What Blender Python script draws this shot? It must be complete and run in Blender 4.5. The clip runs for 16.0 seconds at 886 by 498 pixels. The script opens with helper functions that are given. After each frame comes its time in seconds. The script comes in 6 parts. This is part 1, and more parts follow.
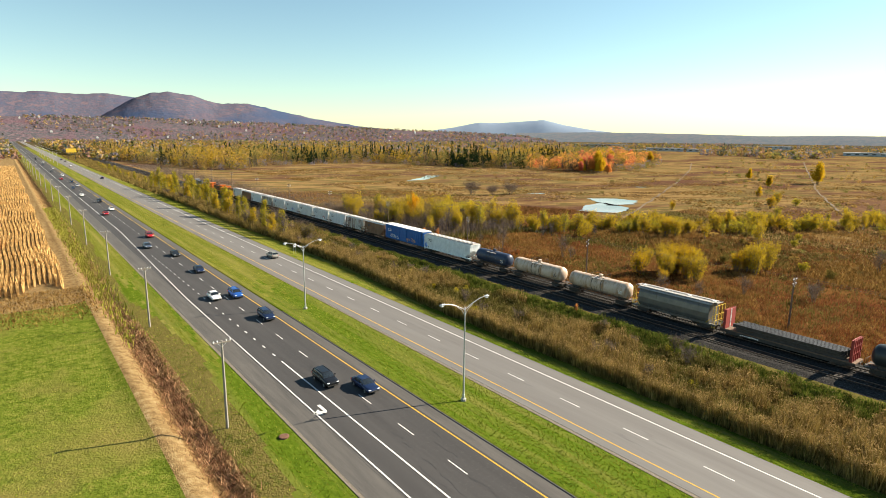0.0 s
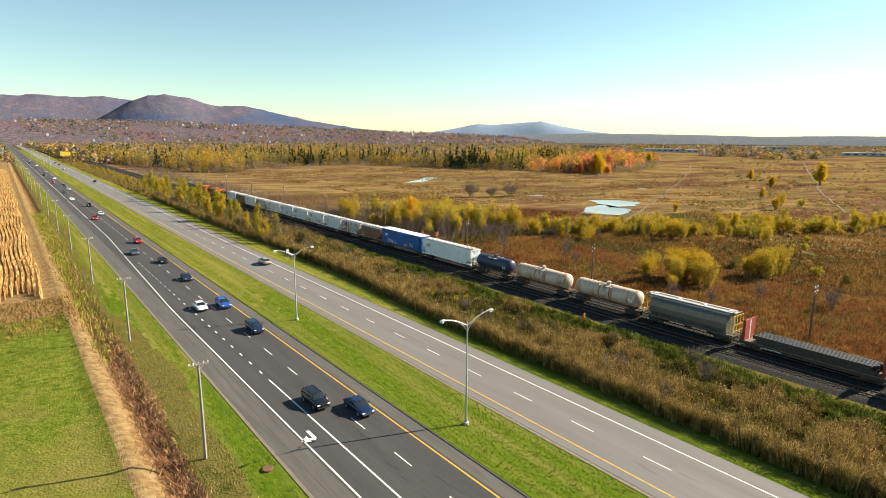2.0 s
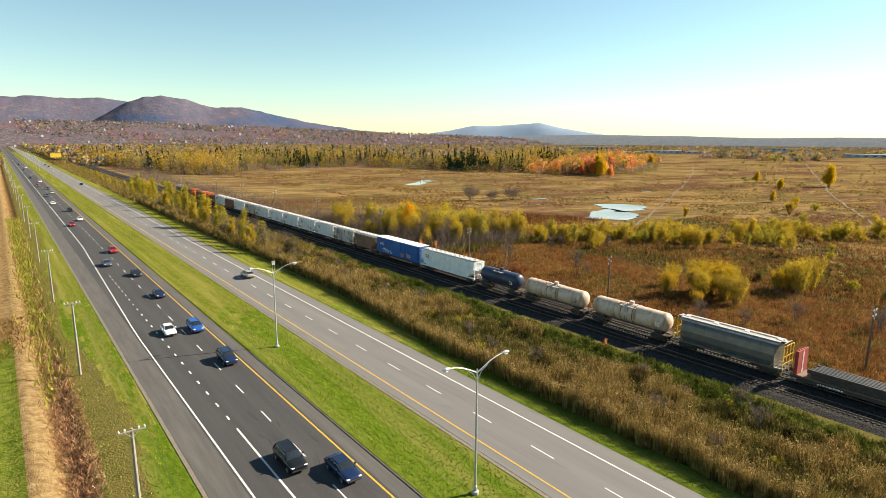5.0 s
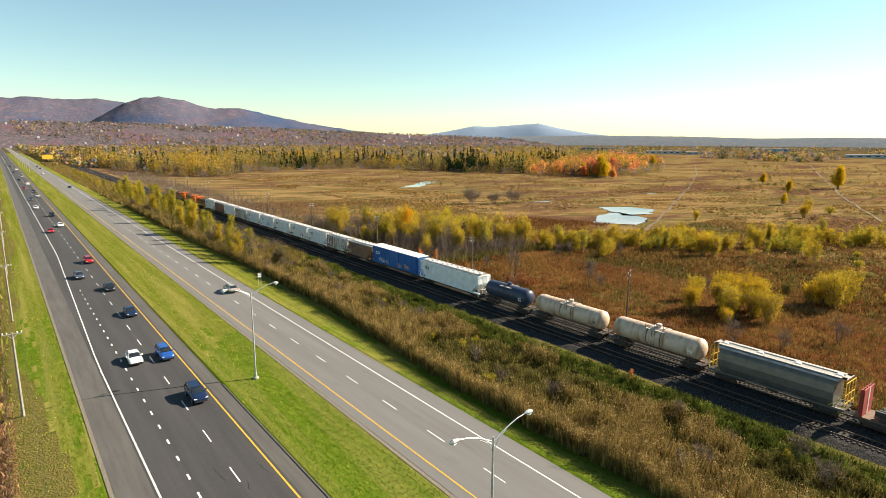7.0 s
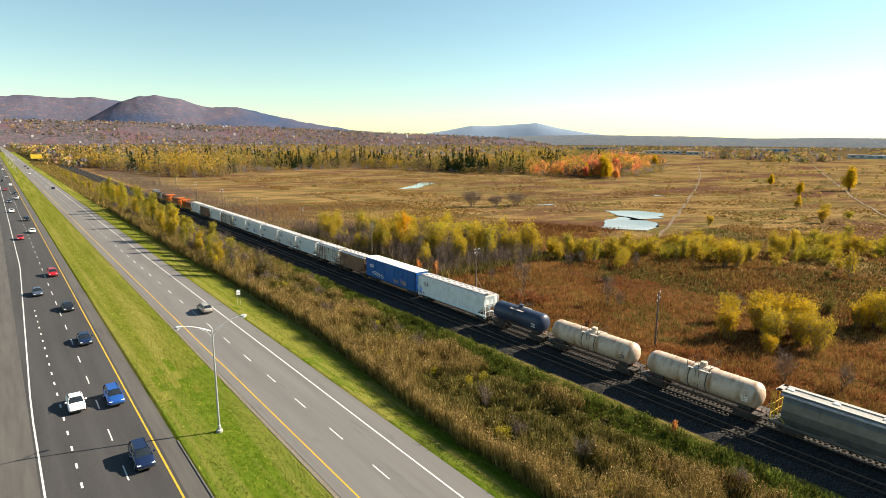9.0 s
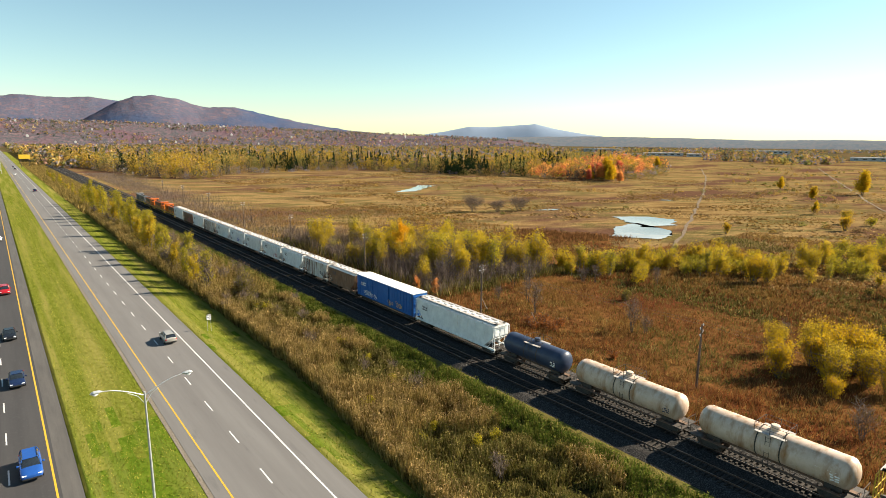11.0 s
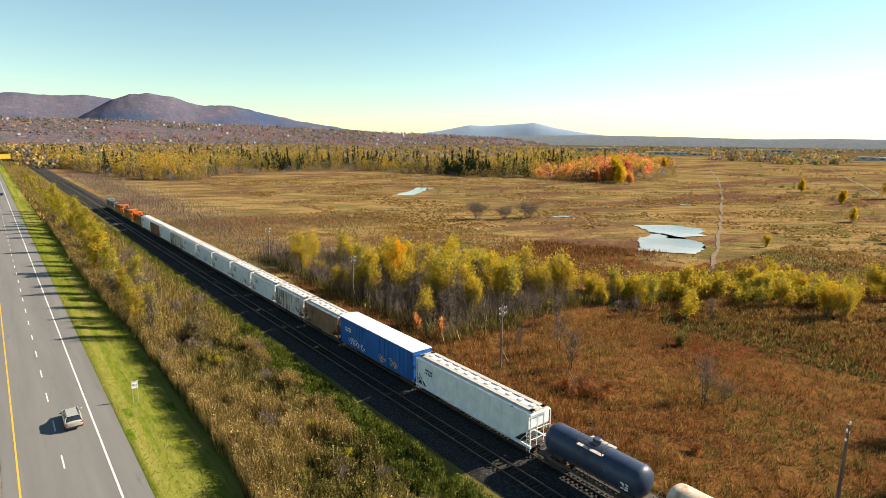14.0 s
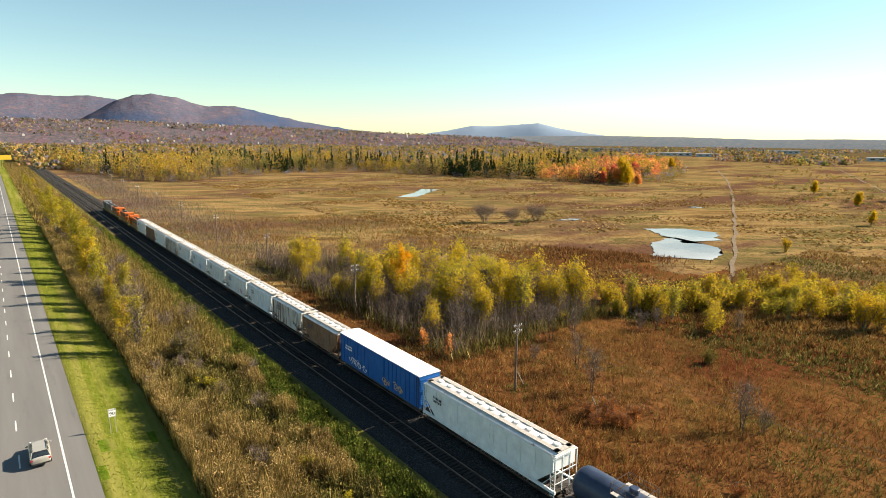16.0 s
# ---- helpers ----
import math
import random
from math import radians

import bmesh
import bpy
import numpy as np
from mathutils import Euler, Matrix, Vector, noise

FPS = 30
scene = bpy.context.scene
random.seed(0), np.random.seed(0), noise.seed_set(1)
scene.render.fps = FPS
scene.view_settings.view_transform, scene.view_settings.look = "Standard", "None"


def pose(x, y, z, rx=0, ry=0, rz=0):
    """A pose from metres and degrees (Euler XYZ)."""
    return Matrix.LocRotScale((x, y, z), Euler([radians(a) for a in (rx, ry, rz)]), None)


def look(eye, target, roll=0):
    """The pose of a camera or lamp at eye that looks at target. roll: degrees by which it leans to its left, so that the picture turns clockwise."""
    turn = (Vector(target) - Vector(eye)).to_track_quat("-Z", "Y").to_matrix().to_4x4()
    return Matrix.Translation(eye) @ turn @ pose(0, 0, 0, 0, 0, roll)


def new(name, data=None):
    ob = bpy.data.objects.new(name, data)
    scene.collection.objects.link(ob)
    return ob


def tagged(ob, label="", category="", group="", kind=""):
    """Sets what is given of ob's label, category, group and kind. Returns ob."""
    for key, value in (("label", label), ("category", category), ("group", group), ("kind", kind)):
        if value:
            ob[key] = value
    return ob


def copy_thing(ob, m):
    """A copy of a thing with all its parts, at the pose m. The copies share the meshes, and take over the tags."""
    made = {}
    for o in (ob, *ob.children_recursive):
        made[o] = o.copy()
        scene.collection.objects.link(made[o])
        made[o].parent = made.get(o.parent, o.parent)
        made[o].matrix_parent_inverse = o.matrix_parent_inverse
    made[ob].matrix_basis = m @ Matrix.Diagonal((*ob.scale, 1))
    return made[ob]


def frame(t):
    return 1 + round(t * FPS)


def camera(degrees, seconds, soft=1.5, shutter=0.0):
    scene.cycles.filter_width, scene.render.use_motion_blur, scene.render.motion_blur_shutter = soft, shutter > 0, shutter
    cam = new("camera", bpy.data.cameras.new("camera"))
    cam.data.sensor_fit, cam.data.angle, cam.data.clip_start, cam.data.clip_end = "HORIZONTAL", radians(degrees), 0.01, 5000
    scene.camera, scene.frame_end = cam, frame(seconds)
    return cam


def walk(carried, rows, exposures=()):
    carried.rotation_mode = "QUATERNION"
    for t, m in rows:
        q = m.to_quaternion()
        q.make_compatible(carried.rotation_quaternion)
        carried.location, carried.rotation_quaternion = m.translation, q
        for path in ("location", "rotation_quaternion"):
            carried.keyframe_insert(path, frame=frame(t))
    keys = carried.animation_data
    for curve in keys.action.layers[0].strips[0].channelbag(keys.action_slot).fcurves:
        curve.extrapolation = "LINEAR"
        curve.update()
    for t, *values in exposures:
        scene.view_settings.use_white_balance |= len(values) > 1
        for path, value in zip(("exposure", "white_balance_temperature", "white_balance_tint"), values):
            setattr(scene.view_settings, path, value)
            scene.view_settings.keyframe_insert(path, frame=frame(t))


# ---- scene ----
cam = camera(75.2, 16.0, soft=0.5)
PATH = [
    (0, (-47.887, -35.597, 31.687), (-46.701, -34.034, 31.299), 0.5),
    (1.5, (-45.358, -32.08, 31.484), (-44.168, -30.519, 31.101), 0.3),
    (3.5, (-41.057, -25.903, 31.301), (-39.862, -24.345, 30.921), 0.3),
    (7, (-30.671, -11.149, 31.427), (-29.47, -9.594, 31.052), 0.2),
    (9, (-22.767, 0.193, 31.745), (-21.56, 1.743, 31.368), 0.3),
    (11.5, (-11.799, 15.755, 32.058), (-10.586, 17.301, 31.684), 0.5),
    (12.5, (-6.824, 23.484, 32.152), (-5.607, 25.026, 31.774), 0.4),
    (13.5, (-1.532, 30.686, 32.441), (-0.316, 32.227, 32.063), 0.6),
    (14.5, (2.785, 36.448, 32.719), (4.001, 37.99, 32.34), 0.4),
    (15, (3.978, 38.215, 32.774), (5.192, 39.758, 32.394), 0.4),
    (15.5, (4.585, 39.491, 32.724), (5.797, 41.036, 32.345), 0.4),
    (16, (4.773, 40.095, 32.726), (5.98, 41.644, 32.349), 0.5),
]
walk(cam, [(t, look(eye, target, roll)) for t, eye, target, roll in PATH])

# ---- world, sun, exposure ----
SUN_EL, SUN_DIR = radians(32), Vector((0.945, -0.327, 0)).normalized()
world = bpy.data.worlds.new("world")
scene.world = world
world.use_nodes = True
wn = world.node_tree
sky = wn.nodes.new("ShaderNodeTexSky")
sky.sky_type, sky.sun_disc = "NISHITA", False
sky.sun_elevation = SUN_EL
sky.sun_rotation = math.atan2(SUN_DIR.x, SUN_DIR.y)
sky.air_density, sky.dust_density, sky.ozone_density = 1.0, 0.1, 1.0
wn.nodes["Background"].inputs[1].default_value = 0.05
tint = wn.nodes.new("ShaderNodeMixRGB")
tint.blend_type, tint.inputs[0].default_value, tint.inputs[2].default_value = "MULTIPLY", 1.0, (0.97, 1.09, 0.98, 1)
wn.links.new(sky.outputs[0], tint.inputs[1])
wn.links.new(tint.outputs[0], wn.nodes["Background"].inputs[0])
sun = new("sun", bpy.data.lights.new("sun", "SUN"))
sun.data.energy, sun.data.angle, sun.data.color = 5.0, radians(0.5), (1.0, 0.87, 0.68)
sun.matrix_world = look(SUN_DIR * math.cos(SUN_EL) * 50 + Vector((0, 0, 50 * math.sin(SUN_EL))), (0, 0, 0))
scene.view_settings.exposure = 1.6


# ---- materials ----
def ramp_node(nt, stops, interp="LINEAR"):
    r = nt.nodes.new("ShaderNodeValToRGB")
    r.color_ramp.interpolation = interp
    els = r.color_ramp.elements
    while len(els) < len(stops):
        els.new(0.5)
    for e, (p, c) in zip(els, stops):
        e.position, e.color = p, (*c, 1)
    return r


def mat(name, stops, scale=1.0, rough=0.85, metal=0.0, bump=0.0, bscale=15.0, stretch=(1, 1, 1), detail=6, over=None, spec=0.3, coords="Object", objrand=0.0, bdist=0.05, turn=None):
    """Noise-coloured surface. over: (scale, colour, low, high, stretch) lays a second stain over the first."""
    m = bpy.data.materials.new(name)
    m.use_nodes = True
    nt = m.node_tree
    b = nt.nodes["Principled BSDF"]
    tc = nt.nodes.new("ShaderNodeTexCoord")
    mp = nt.nodes.new("ShaderNodeMapping")
    mp.inputs["Scale"].default_value = stretch
    if turn is not None:  # long grain laid along this bearing
        mp.vector_type, mp.inputs["Rotation"].default_value = "TEXTURE", (0, 0, turn)
    nt.links.new(tc.outputs[coords], mp.inputs[0])
    n = nt.nodes.new("ShaderNodeTexNoise")
    n.inputs["Scale"].default_value, n.inputs["Detail"].default_value, n.inputs["Roughness"].default_value = scale, detail, 0.65
    nt.links.new(mp.outputs[0], n.inputs["Vector"])
    r = ramp_node(nt, stops)
    nt.links.new(n.outputs[0], r.inputs[0])
    out = r.outputs[0]
    if over:
        mp2 = nt.nodes.new("ShaderNodeMapping")
        mp2.inputs["Scale"].default_value = over[4] if len(over) > 4 else (1, 1, 1)
        nt.links.new(tc.outputs[coords], mp2.inputs[0])
        n2 = nt.nodes.new("ShaderNodeTexNoise")
        n2.inputs["Scale"].default_value, n2.inputs["Detail"].default_value, n2.inputs["Roughness"].default_value = over[0], 5, 0.6
        nt.links.new(mp2.outputs[0], n2.inputs["Vector"])
        r2 = ramp_node(nt, [(over[2], (0, 0, 0)), (over[3], (1, 1, 1))])
        nt.links.new(n2.outputs[0], r2.inputs[0])
        mx = nt.nodes.new("ShaderNodeMixRGB")
        mx.inputs[2].default_value = (*over[1], 1)
        nt.links.new(r2.outputs[0], mx.inputs[0])
        nt.links.new(out, mx.inputs[1])
        out = mx.outputs[0]
    if objrand:
        oi = nt.nodes.new("ShaderNodeObjectInfo")
        mr = nt.nodes.new("ShaderNodeMapRange")
        mr.inputs[3].default_value, mr.inputs[4].default_value = 1 - objrand, 1 + objrand
        nt.links.new(oi.outputs["Random"], mr.inputs[0])
        mu = nt.nodes.new("ShaderNodeVectorMath")
        mu.operation = "SCALE"
        nt.links.new(out, mu.inputs[0])
        nt.links.new(mr.outputs[0], mu.inputs["Scale"])
        out = mu.outputs[0]
    nt.links.new(out, b.inputs["Base Color"])
    b.inputs["Roughness"].default_value, b.inputs["Metallic"].default_value = rough, metal
    b.inputs["Specular IOR Level"].default_value = spec
    if bump:
        nb = nt.nodes.new("ShaderNodeTexNoise")
        nb.inputs["Scale"].default_value, nb.inputs["Detail"].default_value = bscale, 6
        nt.links.new(tc.outputs[coords], nb.inputs["Vector"])
        bp = nt.nodes.new("ShaderNodeBump")
        bp.inputs["Strength"].default_value, bp.inputs["Distance"].default_value = bump, bdist
        nt.links.new(nb.outputs[0], bp.inputs["Height"])
        nt.links.new(bp.outputs[0], b.inputs["Normal"])
    return m


def plain(name, c, rough=0.5, metal=0.0, vary=0.15, spec=0.4, scale=3.0):
    lo, hi = [tuple(min(1, v * k) for v in c) for k in (1 - vary, 1 + vary)]
    return mat(name, [(0.35, lo), (0.65, hi)], scale=scale, rough=rough, metal=metal, spec=spec)


def leafmat(name, cols, trans=0.45, patch=0.8, lo=0.42, hi=1.5):
    """Leaves and blades: each one takes its own colour and lets light through."""
    m = bpy.data.materials.new(name)
    m.use_nodes = True
    nt = m.node_tree
    nt.nodes.remove(nt.nodes["Principled BSDF"])
    g = nt.nodes.new("ShaderNodeNewGeometry")
    oi = nt.nodes.new("ShaderNodeObjectInfo")
    r = ramp_node(nt, [(i / max(1, len(cols) - 1), c) for i, c in enumerate(cols)])
    nt.links.new(g.outputs["Random Per Island"], r.inputs[0])
    tc = nt.nodes.new("ShaderNodeTexCoord")
    n = nt.nodes.new("ShaderNodeTexNoise")
    n.inputs["Scale"].default_value, n.inputs["Detail"].default_value = patch, 3
    nt.links.new(tc.outputs["Object"], n.inputs["Vector"])
    mr = nt.nodes.new("ShaderNodeMapRange")
    mr.inputs[1].default_value, mr.inputs[2].default_value, mr.inputs[3].default_value, mr.inputs[4].default_value = 0.3, 0.7, lo, hi
    nt.links.new(n.outputs[0], mr.inputs[0])
    sc = nt.nodes.new("ShaderNodeVectorMath")
    sc.operation = "SCALE"
    nt.links.new(r.outputs[0], sc.inputs[0])
    nt.links.new(mr.outputs[0], sc.inputs["Scale"])
    d, t = nt.nodes.new("ShaderNodeBsdfDiffuse"), nt.nodes.new("ShaderNodeBsdfTranslucent")
    mx = nt.nodes.new("ShaderNodeMixShader")
    mx.inputs[0].default_value = trans
    for s in (d, t):
        nt.links.new(sc.outputs[0], s.inputs[0])
    nt.links.new(d.outputs[0], mx.inputs[1])
    nt.links.new(t.outputs[0], mx.inputs[2])
    nt.links.new(mx.outputs[0], nt.nodes["Material Output"].inputs[0])
    return m


M = {}
M["verge"] = mat("verge_grass", [(0.3, (0.044, 0.074, 0.006)), (0.5, (0.072, 0.111, 0.009)), (0.7, (0.109, 0.139, 0.016))], scale=2.2, stretch=(1, 0.35, 1), bump=0.4, bscale=8, bdist=0.1, over=(0.45, (0.168, 0.152, 0.041), 0.47, 0.74, (1, 0.03, 1)), spec=0.0)
M["verge_dry"] = mat("dry_verge_grass", [(0.3, (0.065, 0.082, 0.010)), (0.5, (0.107, 0.122, 0.016)), (0.7, (0.149, 0.155, 0.028))], scale=2.2, stretch=(1, 0.3, 1), bump=0.4, bscale=8, bdist=0.1, over=(0.5, (0.205, 0.180, 0.050), 0.45, 0.72, (1, 0.03, 1)), spec=0.0)
M["green_field"] = mat("mown_field", [(0.3, (0.046, 0.066, 0.009)), (0.5, (0.092, 0.119, 0.015)), (0.7, (0.158, 0.152, 0.033))], scale=1.2, bump=0.8, bscale=4, bdist=0.2, over=(0.06, (0.165, 0.132, 0.040), 0.48, 0.7), spec=0.0)
M["bank"] = mat("dry_bank", [(0.3, (0.106, 0.066, 0.030)), (0.5, (0.198, 0.132, 0.059)), (0.7, (0.277, 0.205, 0.106))], scale=1.2, bump=0.9, bscale=6, bdist=0.2, spec=0.0)
M["ditch"] = mat("ditch_litter", [(0.3, (0.074, 0.041, 0.020)), (0.5, (0.165, 0.099, 0.041)), (0.7, (0.280, 0.190, 0.091))], scale=1.0, bump=1.0, bscale=4, bdist=0.3, spec=0.0)
M["mixed"] = mat("rough_verge", [(0.3, (0.059, 0.066, 0.013)), (0.5, (0.132, 0.106, 0.033)), (0.7, (0.079, 0.092, 0.017))], scale=0.5, bump=0.9, bscale=5, bdist=0.25, spec=0.0)
M["marsh"] = mat("marsh_soil", [(0.3, (0.013, 0.012, 0.005)), (0.55, (0.036, 0.030, 0.011)), (0.75, (0.066, 0.050, 0.018))], scale=0.5, bump=0.8, bscale=4, bdist=0.3, spec=0.0)
M["meadow"] = mat("autumn_meadow", [(0.28, (0.030, 0.013, 0.005)), (0.42, (0.087, 0.037, 0.014)), (0.55, (0.122, 0.056, 0.019)), (0.66, (0.057, 0.041, 0.012)), (0.78, (0.144, 0.073, 0.025))], scale=0.075, detail=10, bump=1.0, bscale=0.9, bdist=0.5, over=(0.02, (0.083, 0.025, 0.011), 0.5, 0.66), spec=0.0)
M["plain"] = mat("golden_plain", [(0.3, (0.048, 0.029, 0.014)), (0.39, (0.129, 0.078, 0.030)), (0.47, (0.215, 0.142, 0.060)), (0.54, (0.086, 0.072, 0.026)), (0.61, (0.180, 0.115, 0.049)), (0.72, (0.086, 0.048, 0.030))], scale=0.05, detail=14, bump=1.0, bscale=0.5, bdist=0.8, stretch=(4.0, 1.0, 1), turn=-0.62, over=(0.009, (0.090, 0.048, 0.030), 0.49, 0.6, (1, 2.4, 1)), spec=0.0)
M["far"] = mat("far_farmland", [(0.3, (0.033, 0.033, 0.017)), (0.45, (0.106, 0.066, 0.033)), (0.55, (0.046, 0.050, 0.023)), (0.7, (0.132, 0.092, 0.046))], scale=0.012, detail=8, spec=0.0)
M["plough"] = mat("ploughed_soil", [(0.35, (0.086, 0.046, 0.026)), (0.65, (0.145, 0.086, 0.053))], scale=0.3, bump=0.6, bscale=3, spec=0.0)
M["asphalt_dark"] = mat("dark_asphalt", [(0.3, (0.029, 0.028, 0.029)), (0.7, (0.050, 0.048, 0.048))], scale=0.25, stretch=(1.6, 0.08, 1), rough=0.85, bump=0.3, bscale=60, bdist=0.01, over=(2.5, (0.056, 0.053, 0.052), 0.55, 0.8))
M["asphalt_pale"] = mat("pale_asphalt", [(0.3, (0.106, 0.100, 0.097)), (0.7, (0.142, 0.137, 0.132))], scale=0.25, stretch=(1.6, 0.08, 1), rough=0.85, bump=0.3, bscale=60, bdist=0.01, over=(0.7, (0.079, 0.077, 0.076), 0.6, 0.8, (1, 0.15, 1)))
M["shoulder"] = mat("worn_shoulder", [(0.3, (0.056, 0.053, 0.050)), (0.7, (0.092, 0.086, 0.079))], scale=0.6, stretch=(2, 0.15, 1), bump=0.3, bscale=40)
M["gravel_edge"] = mat("gravel_edge", [(0.3, (0.106, 0.086, 0.066)), (0.7, (0.198, 0.172, 0.132))], scale=4, bump=0.6, bscale=30)
M["paint_white"] = mat("white_road_paint", [(0.25, (0.330, 0.330, 0.323)), (0.5, (0.515, 0.515, 0.502))], scale=6, rough=0.6)
M["paint_yellow"] = mat("yellow_road_paint", [(0.25, (0.363, 0.211, 0.020)), (0.5, (0.495, 0.304, 0.026))], scale=6, rough=0.6)
M["ballast"] = mat("ballast_stone", [(0.3, (0.012, 0.011, 0.011)), (0.5, (0.036, 0.034, 0.032)), (0.72, (0.12, 0.115, 0.108))], scale=8, bump=1.0, bscale=9, bdist=0.14, spec=0.0)
M["tie"] = mat("weathered_sleeper", [(0.3, (0.011, 0.008, 0.007)), (0.7, (0.033, 0.026, 0.019))], scale=5, objrand=0.25)
M["rail"] = mat("rusted_rail", [(0.3, (0.06, 0.032, 0.021)), (0.7, (0.115, 0.072, 0.05))], scale=4, rough=0.6, metal=0.2)
M["railtop"] = plain("worn_railhead", (0.2, 0.16, 0.135), rough=0.45, metal=0.8)
M["water"] = bpy.data.materials.new("sky_pale_pond_water")
M["water"].use_nodes = True
wb = M["water"].node_tree.nodes["Principled BSDF"]
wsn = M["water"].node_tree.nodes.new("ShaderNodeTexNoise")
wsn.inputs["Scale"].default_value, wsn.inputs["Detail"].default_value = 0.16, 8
# muddy dark stop; the pale stops paint the bright sky's reflection
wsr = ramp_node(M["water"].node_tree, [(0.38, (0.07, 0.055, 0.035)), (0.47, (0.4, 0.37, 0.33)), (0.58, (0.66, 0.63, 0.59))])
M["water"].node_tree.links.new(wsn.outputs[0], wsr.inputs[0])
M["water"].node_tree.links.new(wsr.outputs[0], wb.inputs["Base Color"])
wb.inputs["Roughness"].default_value, wb.inputs["IOR"].default_value = 0.04, 1.33
wt = M["water"].node_tree.nodes.new("ShaderNodeTexNoise")
wt.inputs["Scale"].default_value = 1.5
wbp = M["water"].node_tree.nodes.new("ShaderNodeBump")
wbp.inputs["Strength"].default_value, wbp.inputs["Distance"].default_value = 0.15, 0.05
M["water"].node_tree.links.new(wt.outputs[0], wbp.inputs["Height"])
M["water"].node_tree.links.new(wbp.outputs[0], wb.inputs["Normal"])


# ---- mesh helpers ----
def fast_mesh(name, V, F, mats=(), idx=None):
    """A mesh from arrays: V (n, 3), F (m, 3 or 4)."""
    me = bpy.data.meshes.new(name)
    V, F = np.asarray(V, np.float32), np.asarray(F, np.int32)
    k = F.shape[1]
    me.vertices.add(len(V))
    me.vertices.foreach_set("co", V.ravel())
    me.loops.add(F.size)
    me.loops.foreach_set("vertex_index", F.ravel())
    me.polygons.add(len(F))
    me.polygons.foreach_set("loop_start", np.arange(0, F.size, k, dtype=np.int32))
    for m in mats:
        me.materials.append(m)
    if idx is not None:
        me.polygons.foreach_set("material_index", np.asarray(idx, np.int32))
    me.update(calc_edges=True)
    return me


def part(name, bm, material, parent=None, label="", smooth=False):
    """Links a bmesh as one mesh object, under a thing or a part where one is given."""
    me = bpy.data.meshes.new(name)
    bmesh.ops.recalc_face_normals(bm, faces=bm.faces)
    bm.to_mesh(me)
    bm.free()
    for m in (material if isinstance(material, (list, tuple)) else [material]):
        me.materials.append(m)
    if smooth:
        for p in me.polygons:
            p.use_smooth = True
    ob = new(name, me)
    if parent:
        ob.parent = parent
    if label:
        tagged(ob, label)
    return ob


def share(name, me, parent, m=None):
    ob = new(name, me)
    ob.parent = parent
    if m is not None:
        ob.matrix_basis = m
    return ob


def box(bm, x0, x1, y0, y1, z0, z1, bevel=0.0):
    vs = [bm.verts.new((x, y, z)) for z in (z0, z1) for x, y in ((x0, y0), (x1, y0), (x1, y1), (x0, y1))]
    fs = [bm.faces.new([vs[i] for i in f]) for f in ((0, 3, 2, 1), (4, 5, 6, 7), (0, 1, 5, 4), (1, 2, 6, 5), (2, 3, 7, 6), (3, 0, 4, 7))]
    if bevel:
        bmesh.ops.bevel(bm, geom=list({e for f in fs for e in f.edges}), offset=bevel, segments=1, affect="EDGES")
    return bm


def tube(bm, pts, radii, n=6, cap=True):
    """A tapered tube along pts."""
    rings = []
    pts = [Vector(p) for p in pts]
    for i, p in enumerate(pts):
        d = (pts[min(i + 1, len(pts) - 1)] - pts[max(i - 1, 0)]).normalized()
        a = d.orthogonal().normalized()
        b = d.cross(a)
        r = radii[i] if isinstance(radii, (list, tuple)) else radii
        rings.append([bm.verts.new(p + r * (math.cos(2 * math.pi * k / n) * a + math.sin(2 * math.pi * k / n) * b)) for k in range(n)])
    for i in range(len(rings) - 1):
        r0 = rings[i]
        # the ring's start may turn; match by nearest vertex
        s = min(range(n), key=lambda k: (rings[i + 1][k].co - pts[i + 1] - (r0[0].co - pts[i])).length)
        r1 = rings[i + 1][s:] + rings[i + 1][:s]
        rings[i + 1] = r1
        for k in range(n):
            bm.faces.new((r0[k], r0[(k + 1) % n], r1[(k + 1) % n], r1[k]))
    if cap:
        bm.faces.new(rings[0][::-1])
        bm.faces.new(rings[-1])
    return bm


def prism(bm, prof, y0, y1, axis="y"):
    """Extrudes a closed profile. axis y: profile is (x, z); axis x: profile is (y, z); axis z: profile is (x, y)."""
    put = {"y": lambda a, b, c: (a, c, b), "x": lambda a, b, c: (c, a, b), "z": lambda a, b, c: (a, b, c)}[axis]
    A = [bm.verts.new(put(a, b, y0)) for a, b in prof]
    B = [bm.verts.new(put(a, b, y1)) for a, b in prof]
    n = len(prof)
    bm.faces.new(A)
    bm.faces.new(B[::-1])
    for i in range(n):
        bm.faces.new((A[i], B[i], B[(i + 1) % n], A[(i + 1) % n]))
    return bm


def empty(name, x, y, z, label, category, group="", kind=""):
    ob = new(name)
    ob.matrix_basis = pose(x, y, z)
    return tagged(ob, label, category, group, kind)


# ---- ground ----
PROF_X = [-9000, -60, -39, -37.6, -36.4, -35.2, -34.0, -33.0, -30, -25.6, -25.4, -10.4, -10.2, -6.2, -1.4, -1.2, 9.4, 9.8, 14, 19, 27, 31, 33.5, 35, 46, 49, 57, 100, 160, 400, 9000]
PROF_Z = [-0.8, -0.5, -0.35, -0.1, -0.5, -1.3, -1.2, -0.5, -0.25, -0.06, -0.3, -0.3, -0.05, -0.12, -0.05, -0.3, -0.3, -0.05, -0.5, -0.9, -0.9, -0.5, 0.0, 0.18, 0.18, -0.3, -0.8, -1.6, -2.3, -2.4, -2.4]


def ground_z(x, y):
    return np.interp(x, PROF_X, PROF_Z)


